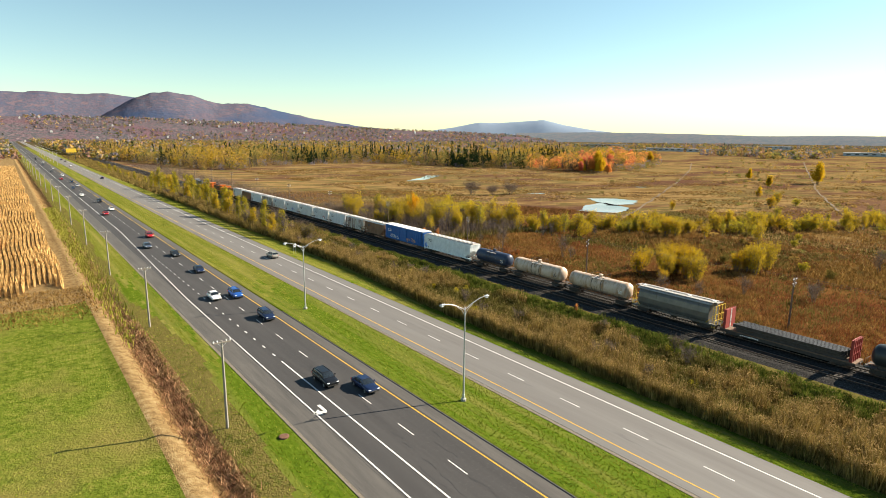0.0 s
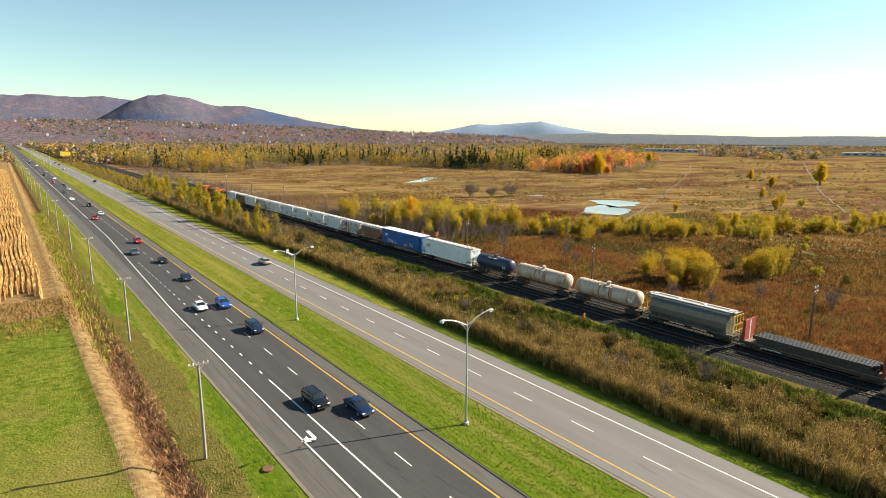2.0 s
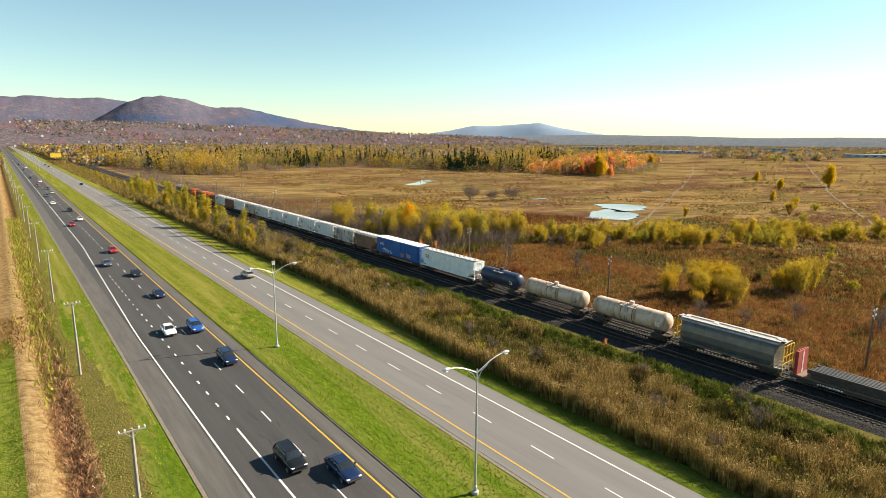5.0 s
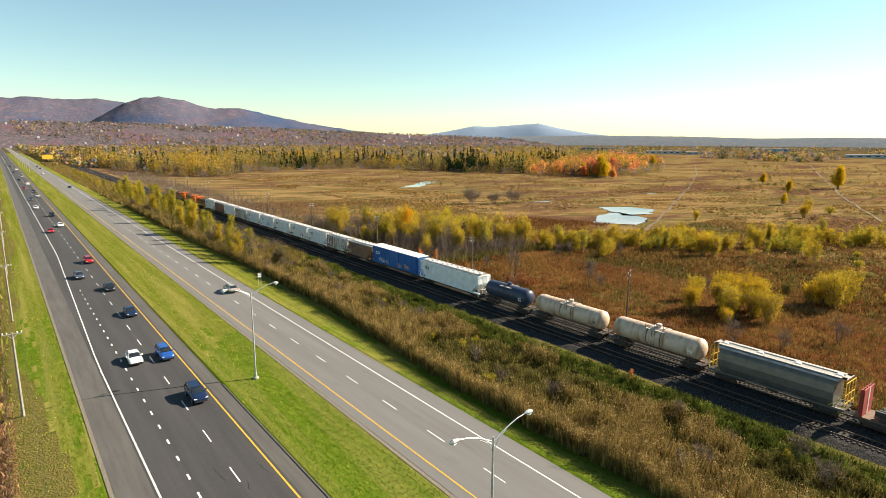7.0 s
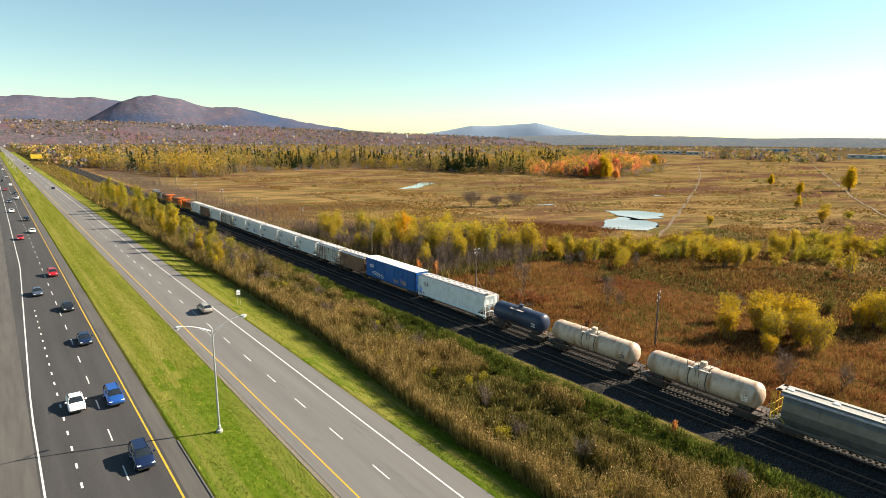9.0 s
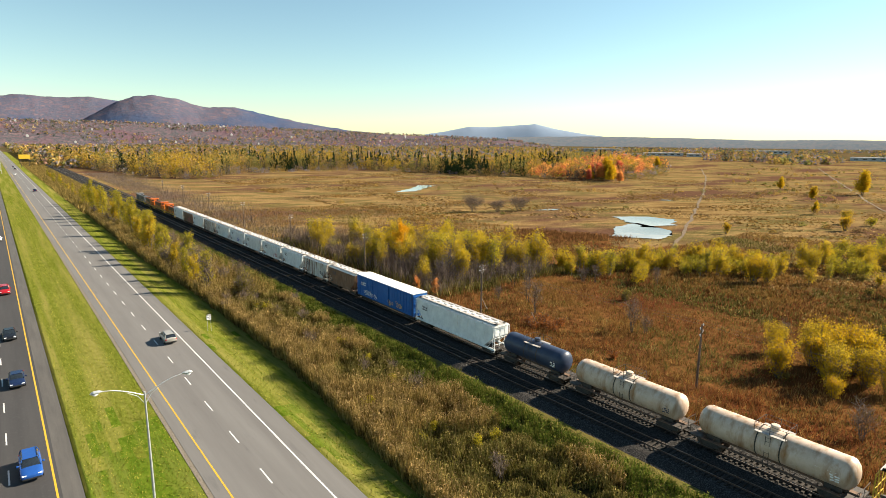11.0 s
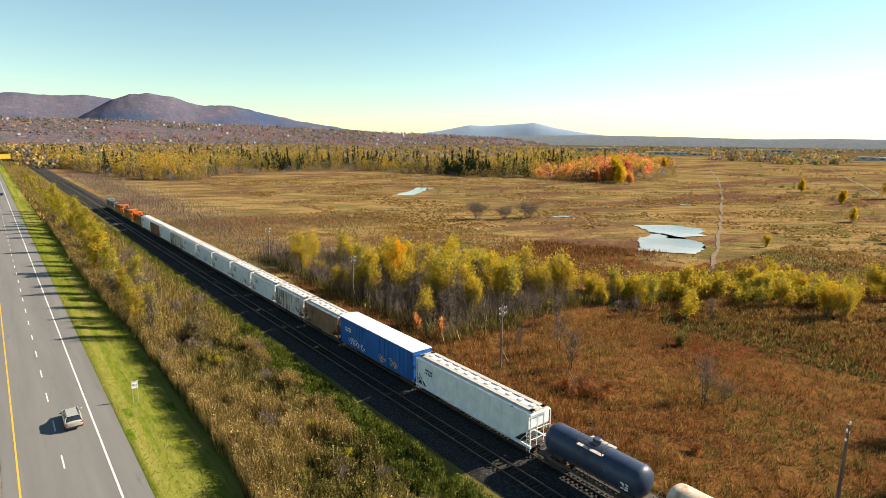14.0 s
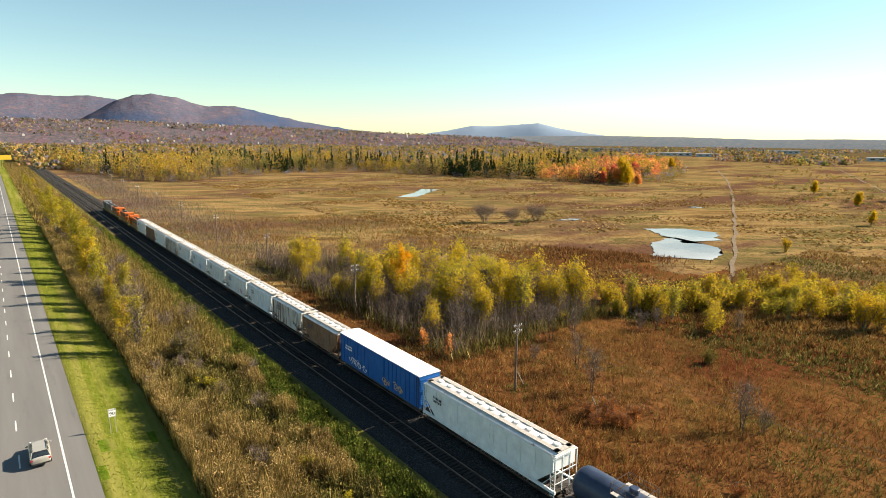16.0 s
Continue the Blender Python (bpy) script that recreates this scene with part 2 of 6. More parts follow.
def lines(*runs):
    out = []
    for a, b, s in runs:
        out += list(np.arange(a, b, s))
    return np.array(sorted(set(np.round(out, 3))))


gx = lines((-5200, -600, 500), (-600, -100, 60), (-100, -40, 6), (-40, -25.6, 0.6), (-25.6, -24.8, 0.2), (-24.8, -11, 2.3), (-11, -10, 0.2), (-10, -1.4, 0.9), (-1.4, -0.6, 0.2), (-0.6, 9.2, 2.4), (9.2, 9.8, 0.2), (9.8, 50, 0.8), (50, 130, 2.5), (130, 300, 4), (300, 900, 20), (900, 5300, 400))
gy = lines((-900, -80, 100), (-80, 260, 3), (260, 600, 8), (600, 1200, 25), (1200, 5300, 300))
GX, GY = np.meshgrid(gx, gy)
GZ = ground_z(GX, GY)
rough = np.where((GX > 48) | (GX < -39), 1.0, np.where((GX > 13) & (GX < 33), 0.8, 0.0))
nz = np.array([noise.noise(Vector((x * 0.06, y * 0.06, 0))) * 0.25 + noise.noise(Vector((x * 0.3, y * 0.3, 5))) * 0.1 for x, y in zip(GX.ravel(), GY.ravel())]).reshape(GX.shape)
flat = ((GX > 150) & (GX < 320) & (GY > 110) & (GY < 400))
GZ = GZ + nz * rough * np.where(flat, 0.05, 1.0) - np.where(GX > 48, 0.08, 0)
ny, nx = GX.shape
I = np.arange(nx * ny).reshape(ny, nx)
GF = np.stack([I[:-1, :-1], I[:-1, 1:], I[1:, 1:], I[1:, :-1]], -1).reshape(-1, 4)
cx = (GX[:-1, :-1] + GX[1:, 1:]).ravel() / 2
cy = (GY[:-1, :-1] + GY[1:, 1:]).ravel() / 2
wob = np.array([noise.noise(Vector((a * 0.05, b * 0.05, 9))) for a, b in zip(cx, cy)])
zone = np.full(len(cx), 5)
zone[cx < -38.2] = 1
zone[(cx >= -38.2) & (cx < -36.2 + wob)] = 2
zone[(cx >= -36.2 + wob) & (cx < -32.8 + wob)] = 3
zone[(cx >= -32.8 + wob) & (cx < -30 + 2.5 * wob)] = 4
reed_edge = np.interp(cy, [-60, 50, 90, 140, 180, 400], [13.2, 13.8, 17.4, 17.4, 16.0, 17.0]) + 0.6
zone[(cx >= -30 + 2.5 * wob) & (cx < reed_edge)] = 0
zone[(zone == 0) & (cy + 45 * wob + np.random.default_rng(2).uniform(-22, 22, len(cy)) > 80)] = 10
zone[(cx >= reed_edge) & (cx < 31)] = 5
zone[(cx >= 31) & (cx < 36)] = 4
zone[(cx >= 36) & (cx < 47)] = 5
zone[cx >= 47] = 6
zone[cx >= 148 + 40 * wob] = 7
zone[(cx >= 47) & (cy > 160 + 30 * wob)] = 7
zone[(np.hypot(cx, cy) > 1500)] = 8
zone[(cx < -38.2) & (cy > 90)] = 2
zone[(cx > 228) & (cx < 420) & (cy < 83) & (cy > -150) & (cy < 83 - (cx - 312) * -0.5 - 40 + 40)] = 9
ground = new("ground", fast_mesh("ground", np.stack([GX, GY, GZ], -1).reshape(-1, 3), GF, [M[k] for k in ("verge", "green_field", "bank", "ditch", "mixed", "marsh", "meadow", "plain", "far", "plough", "verge_dry")], zone))
tagged(ground, "grass verges, dry ditch and tawny autumn meadow plain", "ground", kind="structure")
for p in ground.data.polygons:
    p.use_smooth = True


# ---- roads ----
def strip(name, x0, x1, y0, y1, top, mt, label, category, thick=0.35, parent=None):
    bm = bmesh.new()
    ys = [y for y in (-400, -200, -60, 0, 60, 120, 180, 300, 500, 800, 1500, 3000) if y0 < y < y1]
    for a, b in zip([y0] + ys, ys + [y1]):
        box(bm, x0, x1, a, b, top - thick, top)
    bmesh.ops.remove_doubles(bm, verts=bm.verts, dist=1e-4)
    ob = part(name, bm, mt, parent)
    return tagged(ob, label, category, kind="structure")


strip("road_west", -22.6, -12.1, -300, 3000, 0.0, M["asphalt_dark"], "dark asphalt carriageway with worn lanes", "road")
strip("shoulder_west", -25.5, -22.6, -300, 3000, -0.004, M["shoulder"], "worn grey-brown asphalt shoulder", "shoulder")
strip("shoulder_median", -12.1, -10.5, -300, 3000, -0.004, M["shoulder"], "narrow paved shoulder beside the median", "shoulder")
strip("road_east", -1.3, 9.7, -300, 3000, 0.0, M["asphalt_pale"], "pale grey asphalt carriageway", "road")
strip("gravel_edge_median", -1.75, -1.3, -300, 1500, -0.02, M["gravel_edge"], "thin dry gravel edge of the carriageway", "gravel")
strip("gravel_edge_west", -25.9, -25.5, -300, 1500, -0.02, M["gravel_edge"], "thin dry gravel edge of the shoulder", "gravel")
kb = bmesh.new()
for k in range(0, 18):
    box(kb, -10.5, -10.33, -118 + k * 10, -118 + k * 10 + 9.97, -0.2, 0.07, 0.03)
tagged(part("kerb", kb, mat("kerb_stone", [(0.3, (0.05, 0.05, 0.05)), (0.7, (0.11, 0.105, 0.1))], scale=2)), "low dark kerb along the median grass", "kerb", kind="structure")


def edge_x(y):
    """The western edge line bends in where the turning lane ends."""
    return float(np.interp(y, [80, 175], [-22.3, -20.0]))


def line_mesh(bm, pts, w, z=0.006):
    for (xa, ya), (xb, yb) in zip(pts[:-1], pts[1:]):
        v = [bm.verts.new(c) for c in ((xa - w / 2, ya, z), (xa + w / 2, ya, z), (xb + w / 2, yb, z), (xb - w / 2, yb, z))]
        bm.faces.new(v)
    return bm


def marking(name, bm, mt, label):
    return tagged(part(name, bm, mt), label, "road marking", kind="structure")


marking("edge_line", line_mesh(bmesh.new(), [(edge_x(y), y) for y in list(range(-300, 400, 8)) + [500, 900, 2500]], 0.18), M["paint_white"], "solid white edge line")
marking("edge_line", line_mesh(bmesh.new(), [(7.4, y) for y in (-300, 0, 200, 600, 2500)], 0.18), M["paint_white"], "solid white edge line")
marking("median_line", line_mesh(bmesh.new(), [(-12.47, y) for y in (-300, 0, 200, 600, 2500)], 0.18), M["paint_yellow"], "solid yellow line along the median")
marking("median_line", line_mesh(bmesh.new(), [(0, y) for y in (-300, 0, 200, 600, 2500)], 0.16), M["paint_yellow"], "solid yellow line along the median")
marking("turn_lane_line", line_mesh(bmesh.new(), [(-19.47, y) for y in (-300, 0, 39.5)], 0.2), M["paint_white"], "solid white line of the turning lane")
for name, x, y0, n in (("lane_line", 3.7, -15.0 - 9 * 6, 150), ("lane_line", -15.87, 1.6 - 9 * 8, 150)):
    for k in range(n):
        yy = y0 + 9.27 * k if x > 0 else y0 + 9.1 * k
        if k == 0:
            dash = line_mesh(bmesh.new(), [(0, 0), (0, 3.1)], 0.14)
            first = marking(name, dash, M["paint_white"], "dashed white lane line")
            first.location = (x, yy, 0)
        else:
            ob = new(name, first.data)
            ob.location = (x, yy, 0)
            tagged(ob, "dashed white lane line", "road marking", "dashes of a lane line", "structure")
dot = line_mesh(bmesh.new(), [(0, 0), (0, 1.1)], 0.2)
dot_me = bpy.data.meshes.new("turn_dash")
dot.to_mesh(dot_me)
dot_me.materials.append(M["paint_white"])
for k in range(22):
    ob = new("turn_dash", dot_me)
    ob.location = (-19.47, 42 + 4.05 * k, 0)
    tagged(ob, "short white dash of the turning lane", "road marking", "short dashes", "structure")
ar = bmesh.new()
for prof in ([(-0.2, 1.6), (0.2, 1.6), (0.2, -0.35), (-0.2, -0.15)], [(0.2, -0.35), (-0.2, -0.15), (-0.6, 0.05), (-0.6, -0.4), (-0.1, -0.75)], [(-0.55, 0.6), (-0.55, -0.95), (-1.5, -0.2)]):
    ar.faces.new([ar.verts.new((a, b, 0.006)) for a, b in prof])
ob = marking("turn_arrow", ar, M["paint_white"], "white right-turn arrow painted on the lane")
ob.location = (-21.1, 22.4, 0)
cr = bmesh.new()
rg = random.Random(4)
for k in range(26):
    x, y = rg.uniform(-19, -12.8), rg.uniform(-12, 40)
    pts = [(x, y)]
    for j in range(rg.randint(3, 7)):
        x, y = x + rg.uniform(-0.25, 0.25), y + rg.uniform(0.3, 1.0)
        pts.append((x, y))
    line_mesh(cr, pts, 0.05, 0.004)
tagged(part("road_cracks", cr, plain("tar_seal", (0.014, 0.014, 0.015), 0.6)), "dark tar-filled cracks in the asphalt", "cracks", kind="stuff")
mh = bmesh.new()
tube(mh, [(0, 0, -0.3), (0, 0, 0.12), (0, 0, 0.16)], [0.55, 0.55, 0.45], 12)
ob = tagged(part("drain_cover", mh, mat("rusted_iron", [(0.3, (0.08, 0.04, 0.025)), (0.7, (0.16, 0.08, 0.05))], scale=5)), "round rusty drain cover in the grass verge", "drain")
ob.location = (-27.2, 19.5, -0.1)


# ---- ponds ----
def pond(name, outline, label, z=-2.2):
    bm = bmesh.new()
    n = len(outline)
    pts = []
    for i in range(n):
        a, b = Vector(outline[i]), Vector(outline[(i + 1) % n])
        for k in range(12):
            p = a.lerp(b, k / 12)
            w = noise.noise(Vector((p.x * 0.2, p.y * 0.2, 2))) * 1.4 + noise.noise(Vector((p.x * 0.7, p.y * 0.7, 4))) * 0.7
            pts.append(p + Vector((w, -w)))
    f = bm.faces.new([bm.verts.new((p.x, p.y, z)) for p in pts])
    bmesh.ops.triangulate(bm, faces=[f])
    return tagged(part(name, bm, M["water"]), label, "pond", kind="structure")


pond("water_1", [(162, 137), (172.5, 122.5), (182, 126), (193, 131.5), (196, 139), (192, 144), (200, 153), (190, 152), (183, 151)], "still pond with the pale sky painted into its colour")
pond("water_2", [(195, 146), (199, 143), (208, 139.5), (224, 149), (223, 162), (210, 171), (202, 160)], "still pond with the pale sky painted into its colour")
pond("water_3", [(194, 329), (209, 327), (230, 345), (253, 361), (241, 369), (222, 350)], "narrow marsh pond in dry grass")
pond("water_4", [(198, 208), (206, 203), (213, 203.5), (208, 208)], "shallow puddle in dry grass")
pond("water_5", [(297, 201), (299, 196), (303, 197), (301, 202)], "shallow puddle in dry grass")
M["track"] = mat("trodden_earth", [(0.3, (0.072, 0.047, 0.022)), (0.7, (0.136, 0.089, 0.044))], scale=0.4, bump=0.4)


def dirt_track(name, route, half, label):
    """A worn path laid on the plain along a route, of uneven width."""
    bm, line = bmesh.new(), []
    for (xa, ya), (xb, yb) in zip(route[:-1], route[1:]):
        for k in range(10):
            line.append((xa + (xb - xa) * k / 10, ya + (yb - ya) * k / 10))
    edges = []
    for x, y in line:
        w = half * (1 + 0.7 * noise.noise(Vector((x * 0.1, y * 0.1, 3))))
        o = noise.noise(Vector((x * 0.05, y * 0.05, 7)))
        z = float(ground_z(x, y)) + 0.1
        edges.append((bm.verts.new((x + o + 0.5 * w, y - o - w, z)), bm.verts.new((x + o - 0.5 * w, y - o + w, z))))
    for (a, b), (c, d) in zip(edges[:-1], edges[1:]):
        bm.faces.new((a, c, d, b))
    tagged(part(name, bm, M["track"]), label, "track", kind="structure")


dirt_track("dirt_track", [(150, 108), (176, 119), (194, 127.5), (228, 144), (264, 161), (310, 184), (368, 212), (520, 290), (712, 398)], 0.55, "trodden dirt track across the meadow")
dirt_track("dirt_track", [(240, 55), (272, 70), (371, 115), (520, 176), (719, 257), (900, 330)], 0.5, "trodden dirt track across the meadow")


# ---- mountains ----
def ridge(name, bearing0, bearing1, dist, depth, tops, mt, label, base=-5, seed=0, rough_=1.0):
    """A range of hills: tops are (bearing, height) in degrees clockwise from north and metres."""
    nb, nd = 260, 26
    bs = np.linspace(bearing0, bearing1, nb)
    hs = np.interp(bs, [t[0] for t in tops], [t[1] for t in tops])
    soft_hs = np.convolve(np.pad(hs, 12, mode="edge"), np.ones(25) / 25, "valid")
    V = []
    for j in range(nd):
        u = j / (nd - 1)
        prof = math.sin(math.pi / 2 * u / 0.62) if u < 0.62 else math.cos(math.pi / 2 * (u - 0.62) / 0.38)
        for b, h in zip(bs, soft_hs + (hs - soft_hs) * max(0.0, 1 - abs(u - 0.62) / 0.3)):
            d = dist + depth * u
            x, y = d * math.sin(radians(b)), d * math.cos(radians(b))
            z = base + h * prof * (1 + 0.12 * (1 - prof) * noise.noise(Vector((x * 0.004, y * 0.004, seed)))) + rough_ * prof * (5 * noise.noise(Vector((x * 0.02, y * 0.02, seed))) + 14 * (1 - prof) * noise.noise(Vector((x * 0.006, y * 0.006, seed + 3))))
            V.append((x, y, z))
    J = np.arange(nb * nd).reshape(nd, nb)
    F = np.stack([J[:-1, :-1], J[:-1, 1:], J[1:, 1:], J[1:, :-1]], -1).reshape(-1, 4)
    ob = new(name, fast_mesh(name, V, F, [mt]))
    for p in ob.data.polygons:
        p.use_smooth = True
    return tagged(ob, label, "mountain", kind="structure")


# distance haze is put into the mountain and hill colours as blue and violet
M["hill"] = mat("hazed_wooded_hillside", [(0.28, (0.057, 0.067, 0.103)), (0.42, (0.106, 0.086, 0.110)), (0.53, (0.069, 0.078, 0.112)), (0.64, (0.138, 0.098, 0.112)), (0.8, (0.101, 0.103, 0.129))], scale=0.02, detail=12, rough=1.0, spec=0.0, bump=0.35, bscale=0.06, bdist=8, over=(0.0022, (0.046, 0.067, 0.123), 0.46, 0.6))
# foothill russets and greens carry painted mauve haze
M["foot"] = mat("hazed_wooded_foothill", [(0.3, (0.037, 0.046, 0.062)), (0.45, (0.130, 0.090, 0.100)), (0.55, (0.054, 0.064, 0.072)), (0.65, (0.160, 0.109, 0.113)), (0.78, (0.080, 0.079, 0.100))], scale=0.035, detail=12, rough=1.0, spec=0.0, bump=1.0, bscale=0.08, bdist=6, over=(0.006, (0.118, 0.071, 0.085), 0.52, 0.66))
# horizon hills and far mountain: paler blue-grey, haze in the colour itself
M["far_hill"] = mat("hazed_far_hill", [(0.3, (0.075, 0.1, 0.135)), (0.45, (0.14, 0.14, 0.15)), (0.55, (0.09, 0.115, 0.14)), (0.7, (0.17, 0.165, 0.165))], scale=0.012, detail=8, stretch=(1, 3, 1), rough=1.0, spec=0.0)
M["blue_hill"] = mat("haze_blue_hill", [(0.3, (0.178, 0.231, 0.310)), (0.7, (0.211, 0.264, 0.343))], scale=0.002, rough=1.0, spec=0.0)


def tops(rows, d):
    return [(b, d * math.tan(radians(e)) + 36) for b, e in rows]


FOOT = [(-20, 1.1), (0, 1.2), (8, 1.2), (14, 1.1), (20, 0.9), (25, 0.72), (30, 0.52), (38, 0.26), (44, 0.0), (52, -1.2)]
ridge("mountain", -14, 20, 3700, 1000, tops([(-14, 1.39), (-6, 2.70), (-1, 3.11), (1.2, 3.05), (2.2, 3.25), (4.8, 3.07), (6.8, 3.23), (9, 2.99), (11, 2.7), (14, 2.0), (20, 0.6)], 4320), M["hill"], "long wooded mountain in autumn colours blued by painted haze", seed=1)
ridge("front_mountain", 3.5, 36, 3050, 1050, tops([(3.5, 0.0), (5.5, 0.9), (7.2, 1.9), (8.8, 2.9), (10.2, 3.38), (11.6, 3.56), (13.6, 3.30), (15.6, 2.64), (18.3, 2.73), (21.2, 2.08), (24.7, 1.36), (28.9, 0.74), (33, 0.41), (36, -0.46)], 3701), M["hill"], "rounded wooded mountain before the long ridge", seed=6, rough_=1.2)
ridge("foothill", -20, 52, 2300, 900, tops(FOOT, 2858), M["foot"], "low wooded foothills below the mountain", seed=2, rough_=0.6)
ridge("blue_mountain", 36, 54, 4200, 500, tops([(36, 0.5), (37.7, 0.74), (40.4, 1.27), (42.3, 1.22), (44.3, 1.37), (46.7, 1.55), (48.8, 1.04), (51.5, 0.6), (54, 0.3)], 4510), M["blue_hill"], "mountain painted pale haze-blue on the horizon", seed=3, rough_=0.3)
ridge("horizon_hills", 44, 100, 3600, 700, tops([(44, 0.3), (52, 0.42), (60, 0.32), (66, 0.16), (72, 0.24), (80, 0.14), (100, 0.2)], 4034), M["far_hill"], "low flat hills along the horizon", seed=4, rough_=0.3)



def foothill_z(x, y):
    """How high the ground stands on the foothills."""
    d, b = np.hypot(x, y), np.degrees(np.arctan2(x, y))
    top = np.interp(b, *zip(*tops(FOOT, 2858)))
    u = np.clip((d - 2300) / 900 / 0.62, 0, 1)
    return np.where(d > 2300, np.maximum(-5 + top * np.sin(np.pi / 2 * u), -2.4), -2.4)


# ---- railway ----
RAIL_Z = 0.7
TRACKS = (38.1, 42.6)
bb = bmesh.new()
prism(bb, [(34.7, 0.12), (35.9, 0.44), (45.0, 0.44), (46.6, 0.1), (46.6, -0.3), (34.7, -0.3)], -300, 2500)
tagged(part("ballast_bed", bb, M["ballast"]), "grey crushed-stone railway ballast", "ballast", kind="structure")
rng = np.random.default_rng(3)


def scatter_stones(n, x0, x1, y0, y1, zf, s0, s1):
    base = np.array([(1, 0, 0), (-0.5, 0.9, 0), (-0.5, -0.9, 0), (0, 0, 0.8), (0.1, 0.2, -0.6)])
    tri = np.array([(0, 1, 3), (1, 2, 3), (2, 0, 3), (1, 0, 4), (2, 1, 4), (0, 2, 4)])
    p = np.stack([rng.uniform(x0, x1, n), rng.uniform(y0, y1, n)], -1)
    z = np.array([zf(x) for x in p[:, 0]])
    s = rng.uniform(s0, s1, (n, 1, 1)) * rng.uniform(0.7, 1.3, (n, 1, 3))
    a = rng.uniform(0, 6.28, n)
    R = np.zeros((n, 3, 3))
    R[:, 0, 0], R[:, 0, 1], R[:, 1, 0], R[:, 1, 1], R[:, 2, 2] = np.cos(a), -np.sin(a), np.sin(a), np.cos(a), 1
    V = np.einsum("nij,nkj->nki", R, base[None] * s) + np.concatenate([p, z[:, None]], 1)[:, None, :]
    return V.reshape(-1, 3), (tri[None] + 5 * np.arange(n)[:, None, None]).reshape(-1, 3)


V, F = scatter_stones(6500, 34.9, 44.9, 10, 190, lambda x: float(np.interp(x, [34.7, 35.9, 45], [0.14, 0.45, 0.45])), 0.04, 0.09)
tagged(new("ballast_stones", fast_mesh("ballast_stones", V, F, [M["ballast"]])), "loose grey ballast stones", "ballast", kind="stuff")
for tx in TRACKS:
    trk = empty("railway_track", tx, 0, 0, "railway track with weathered sleepers and rusty rails", "railway track", "parallel tracks", "structure")
    for sx in (-0.75, 0.75):
        bm = bmesh.new()
        prism(bm, [(sx - 0.07, 0.56), (sx + 0.07, 0.56), (sx + 0.02, 0.6), (sx + 0.036, 0.67), (sx - 0.036, 0.67), (sx - 0.02, 0.6)], -300, 2500)
        rail = part("rail", bm, M["rail"], trk)
        bm = bmesh.new()
        box(bm, sx - 0.034, sx + 0.034, -300, 2500, 0.67, 0.7)
        part("railhead", bm, M["railtop"], rail, "worn shiny railhead")
    bm = bmesh.new()
    box(bm, -1.3, 1.3, -0.12, 0.12, 0.36, 0.56, 0.02)
    tie = bpy.data.meshes.new("sleeper")
    bm.to_mesh(tie)
    bm.free()
    tie.materials.append(M["tie"])
    for k in range(290):
        share("sleeper", tie, trk, pose(0, 0.55 * k + 15 + random.uniform(-0.04, 0.04), random.uniform(-0.02, 0.01), 0, 0, random.uniform(-1.2, 1.2)))
    bm = bmesh.new()
    for k in list(range(-60, 0)) + list(range(290, 900)):
        box(bm, -1.3, 1.3, 0.55 * k + 14.88, 0.55 * k + 15.12, 0.36, 0.56)
    rest = part("sleepers", bm, M["tie"], trk)
    tagged(rest, kind="stuff")

# ---- train ----
M["steel"] = mat("dark_train_steel", [(0.3, (0.03, 0.027, 0.025)), (0.7, (0.075, 0.06, 0.05))], scale=3, rough=0.7)
M["wheel"] = mat("wheel_steel", [(0.3, (0.07, 0.045, 0.035)), (0.7, (0.16, 0.11, 0.08))], scale=5, rough=0.5, metal=0.5)
rust = (0.19, 0.075, 0.032)
M["white_hopper"] = mat("grimy_white_steel", [(0.3, (0.5, 0.525, 0.525)), (0.7, (0.775, 0.787, 0.762))], scale=0.8, rough=0.55, over=(1.1, rust, 0.6, 0.78, (1, 1.6, 0.22)))
M["pale_hopper"] = mat("pale_grey_steel", [(0.3, (0.537, 0.573, 0.586)), (0.7, (0.756, 0.793, 0.793))], scale=0.7, rough=0.5, over=(0.9, (0.28, 0.18, 0.12), 0.66, 0.85, (1, 1.4, 0.3)))
M["rust_hopper"] = mat("rust_streaked_steel", [(0.3, (0.42, 0.40, 0.36)), (0.7, (0.6, 0.58, 0.52))], scale=0.8, rough=0.7, over=(1.0, (0.16, 0.065, 0.03), 0.47, 0.6, (1, 2.2, 0.16)))
M["brown_hopper"] = mat("rust_brown_steel", [(0.3, (0.13, 0.07, 0.04)), (0.7, (0.25, 0.14, 0.08))], scale=0.9, rough=0.75, over=(1.3, (0.42, 0.36, 0.29), 0.58, 0.75, (1, 2.0, 0.2)))
M["grey_hopper"] = mat("dull_grey_steel", [(0.3, (0.102, 0.102, 0.099)), (0.7, (0.162, 0.159, 0.150))], scale=0.8, rough=0.4, metal=0.4, over=(1.2, (0.066, 0.051, 0.036), 0.6, 0.8, (1, 1.5, 0.2)))
# hopper roofs: sunlight painted in as a pale warm tone, with real rust over
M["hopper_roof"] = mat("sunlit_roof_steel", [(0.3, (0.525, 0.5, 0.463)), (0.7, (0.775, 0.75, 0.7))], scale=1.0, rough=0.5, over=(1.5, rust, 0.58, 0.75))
# grey hopper's roof, about twice as light as its sides
M["grey_roof"] = mat("light_grey_roof_steel", [(0.3, (0.2, 0.19, 0.18)), (0.7, (0.34, 0.33, 0.31))], scale=1.2, rough=0.55)
M["hatch"] = plain("hatch_cover", (0.6, 0.6, 0.58), 0.5)
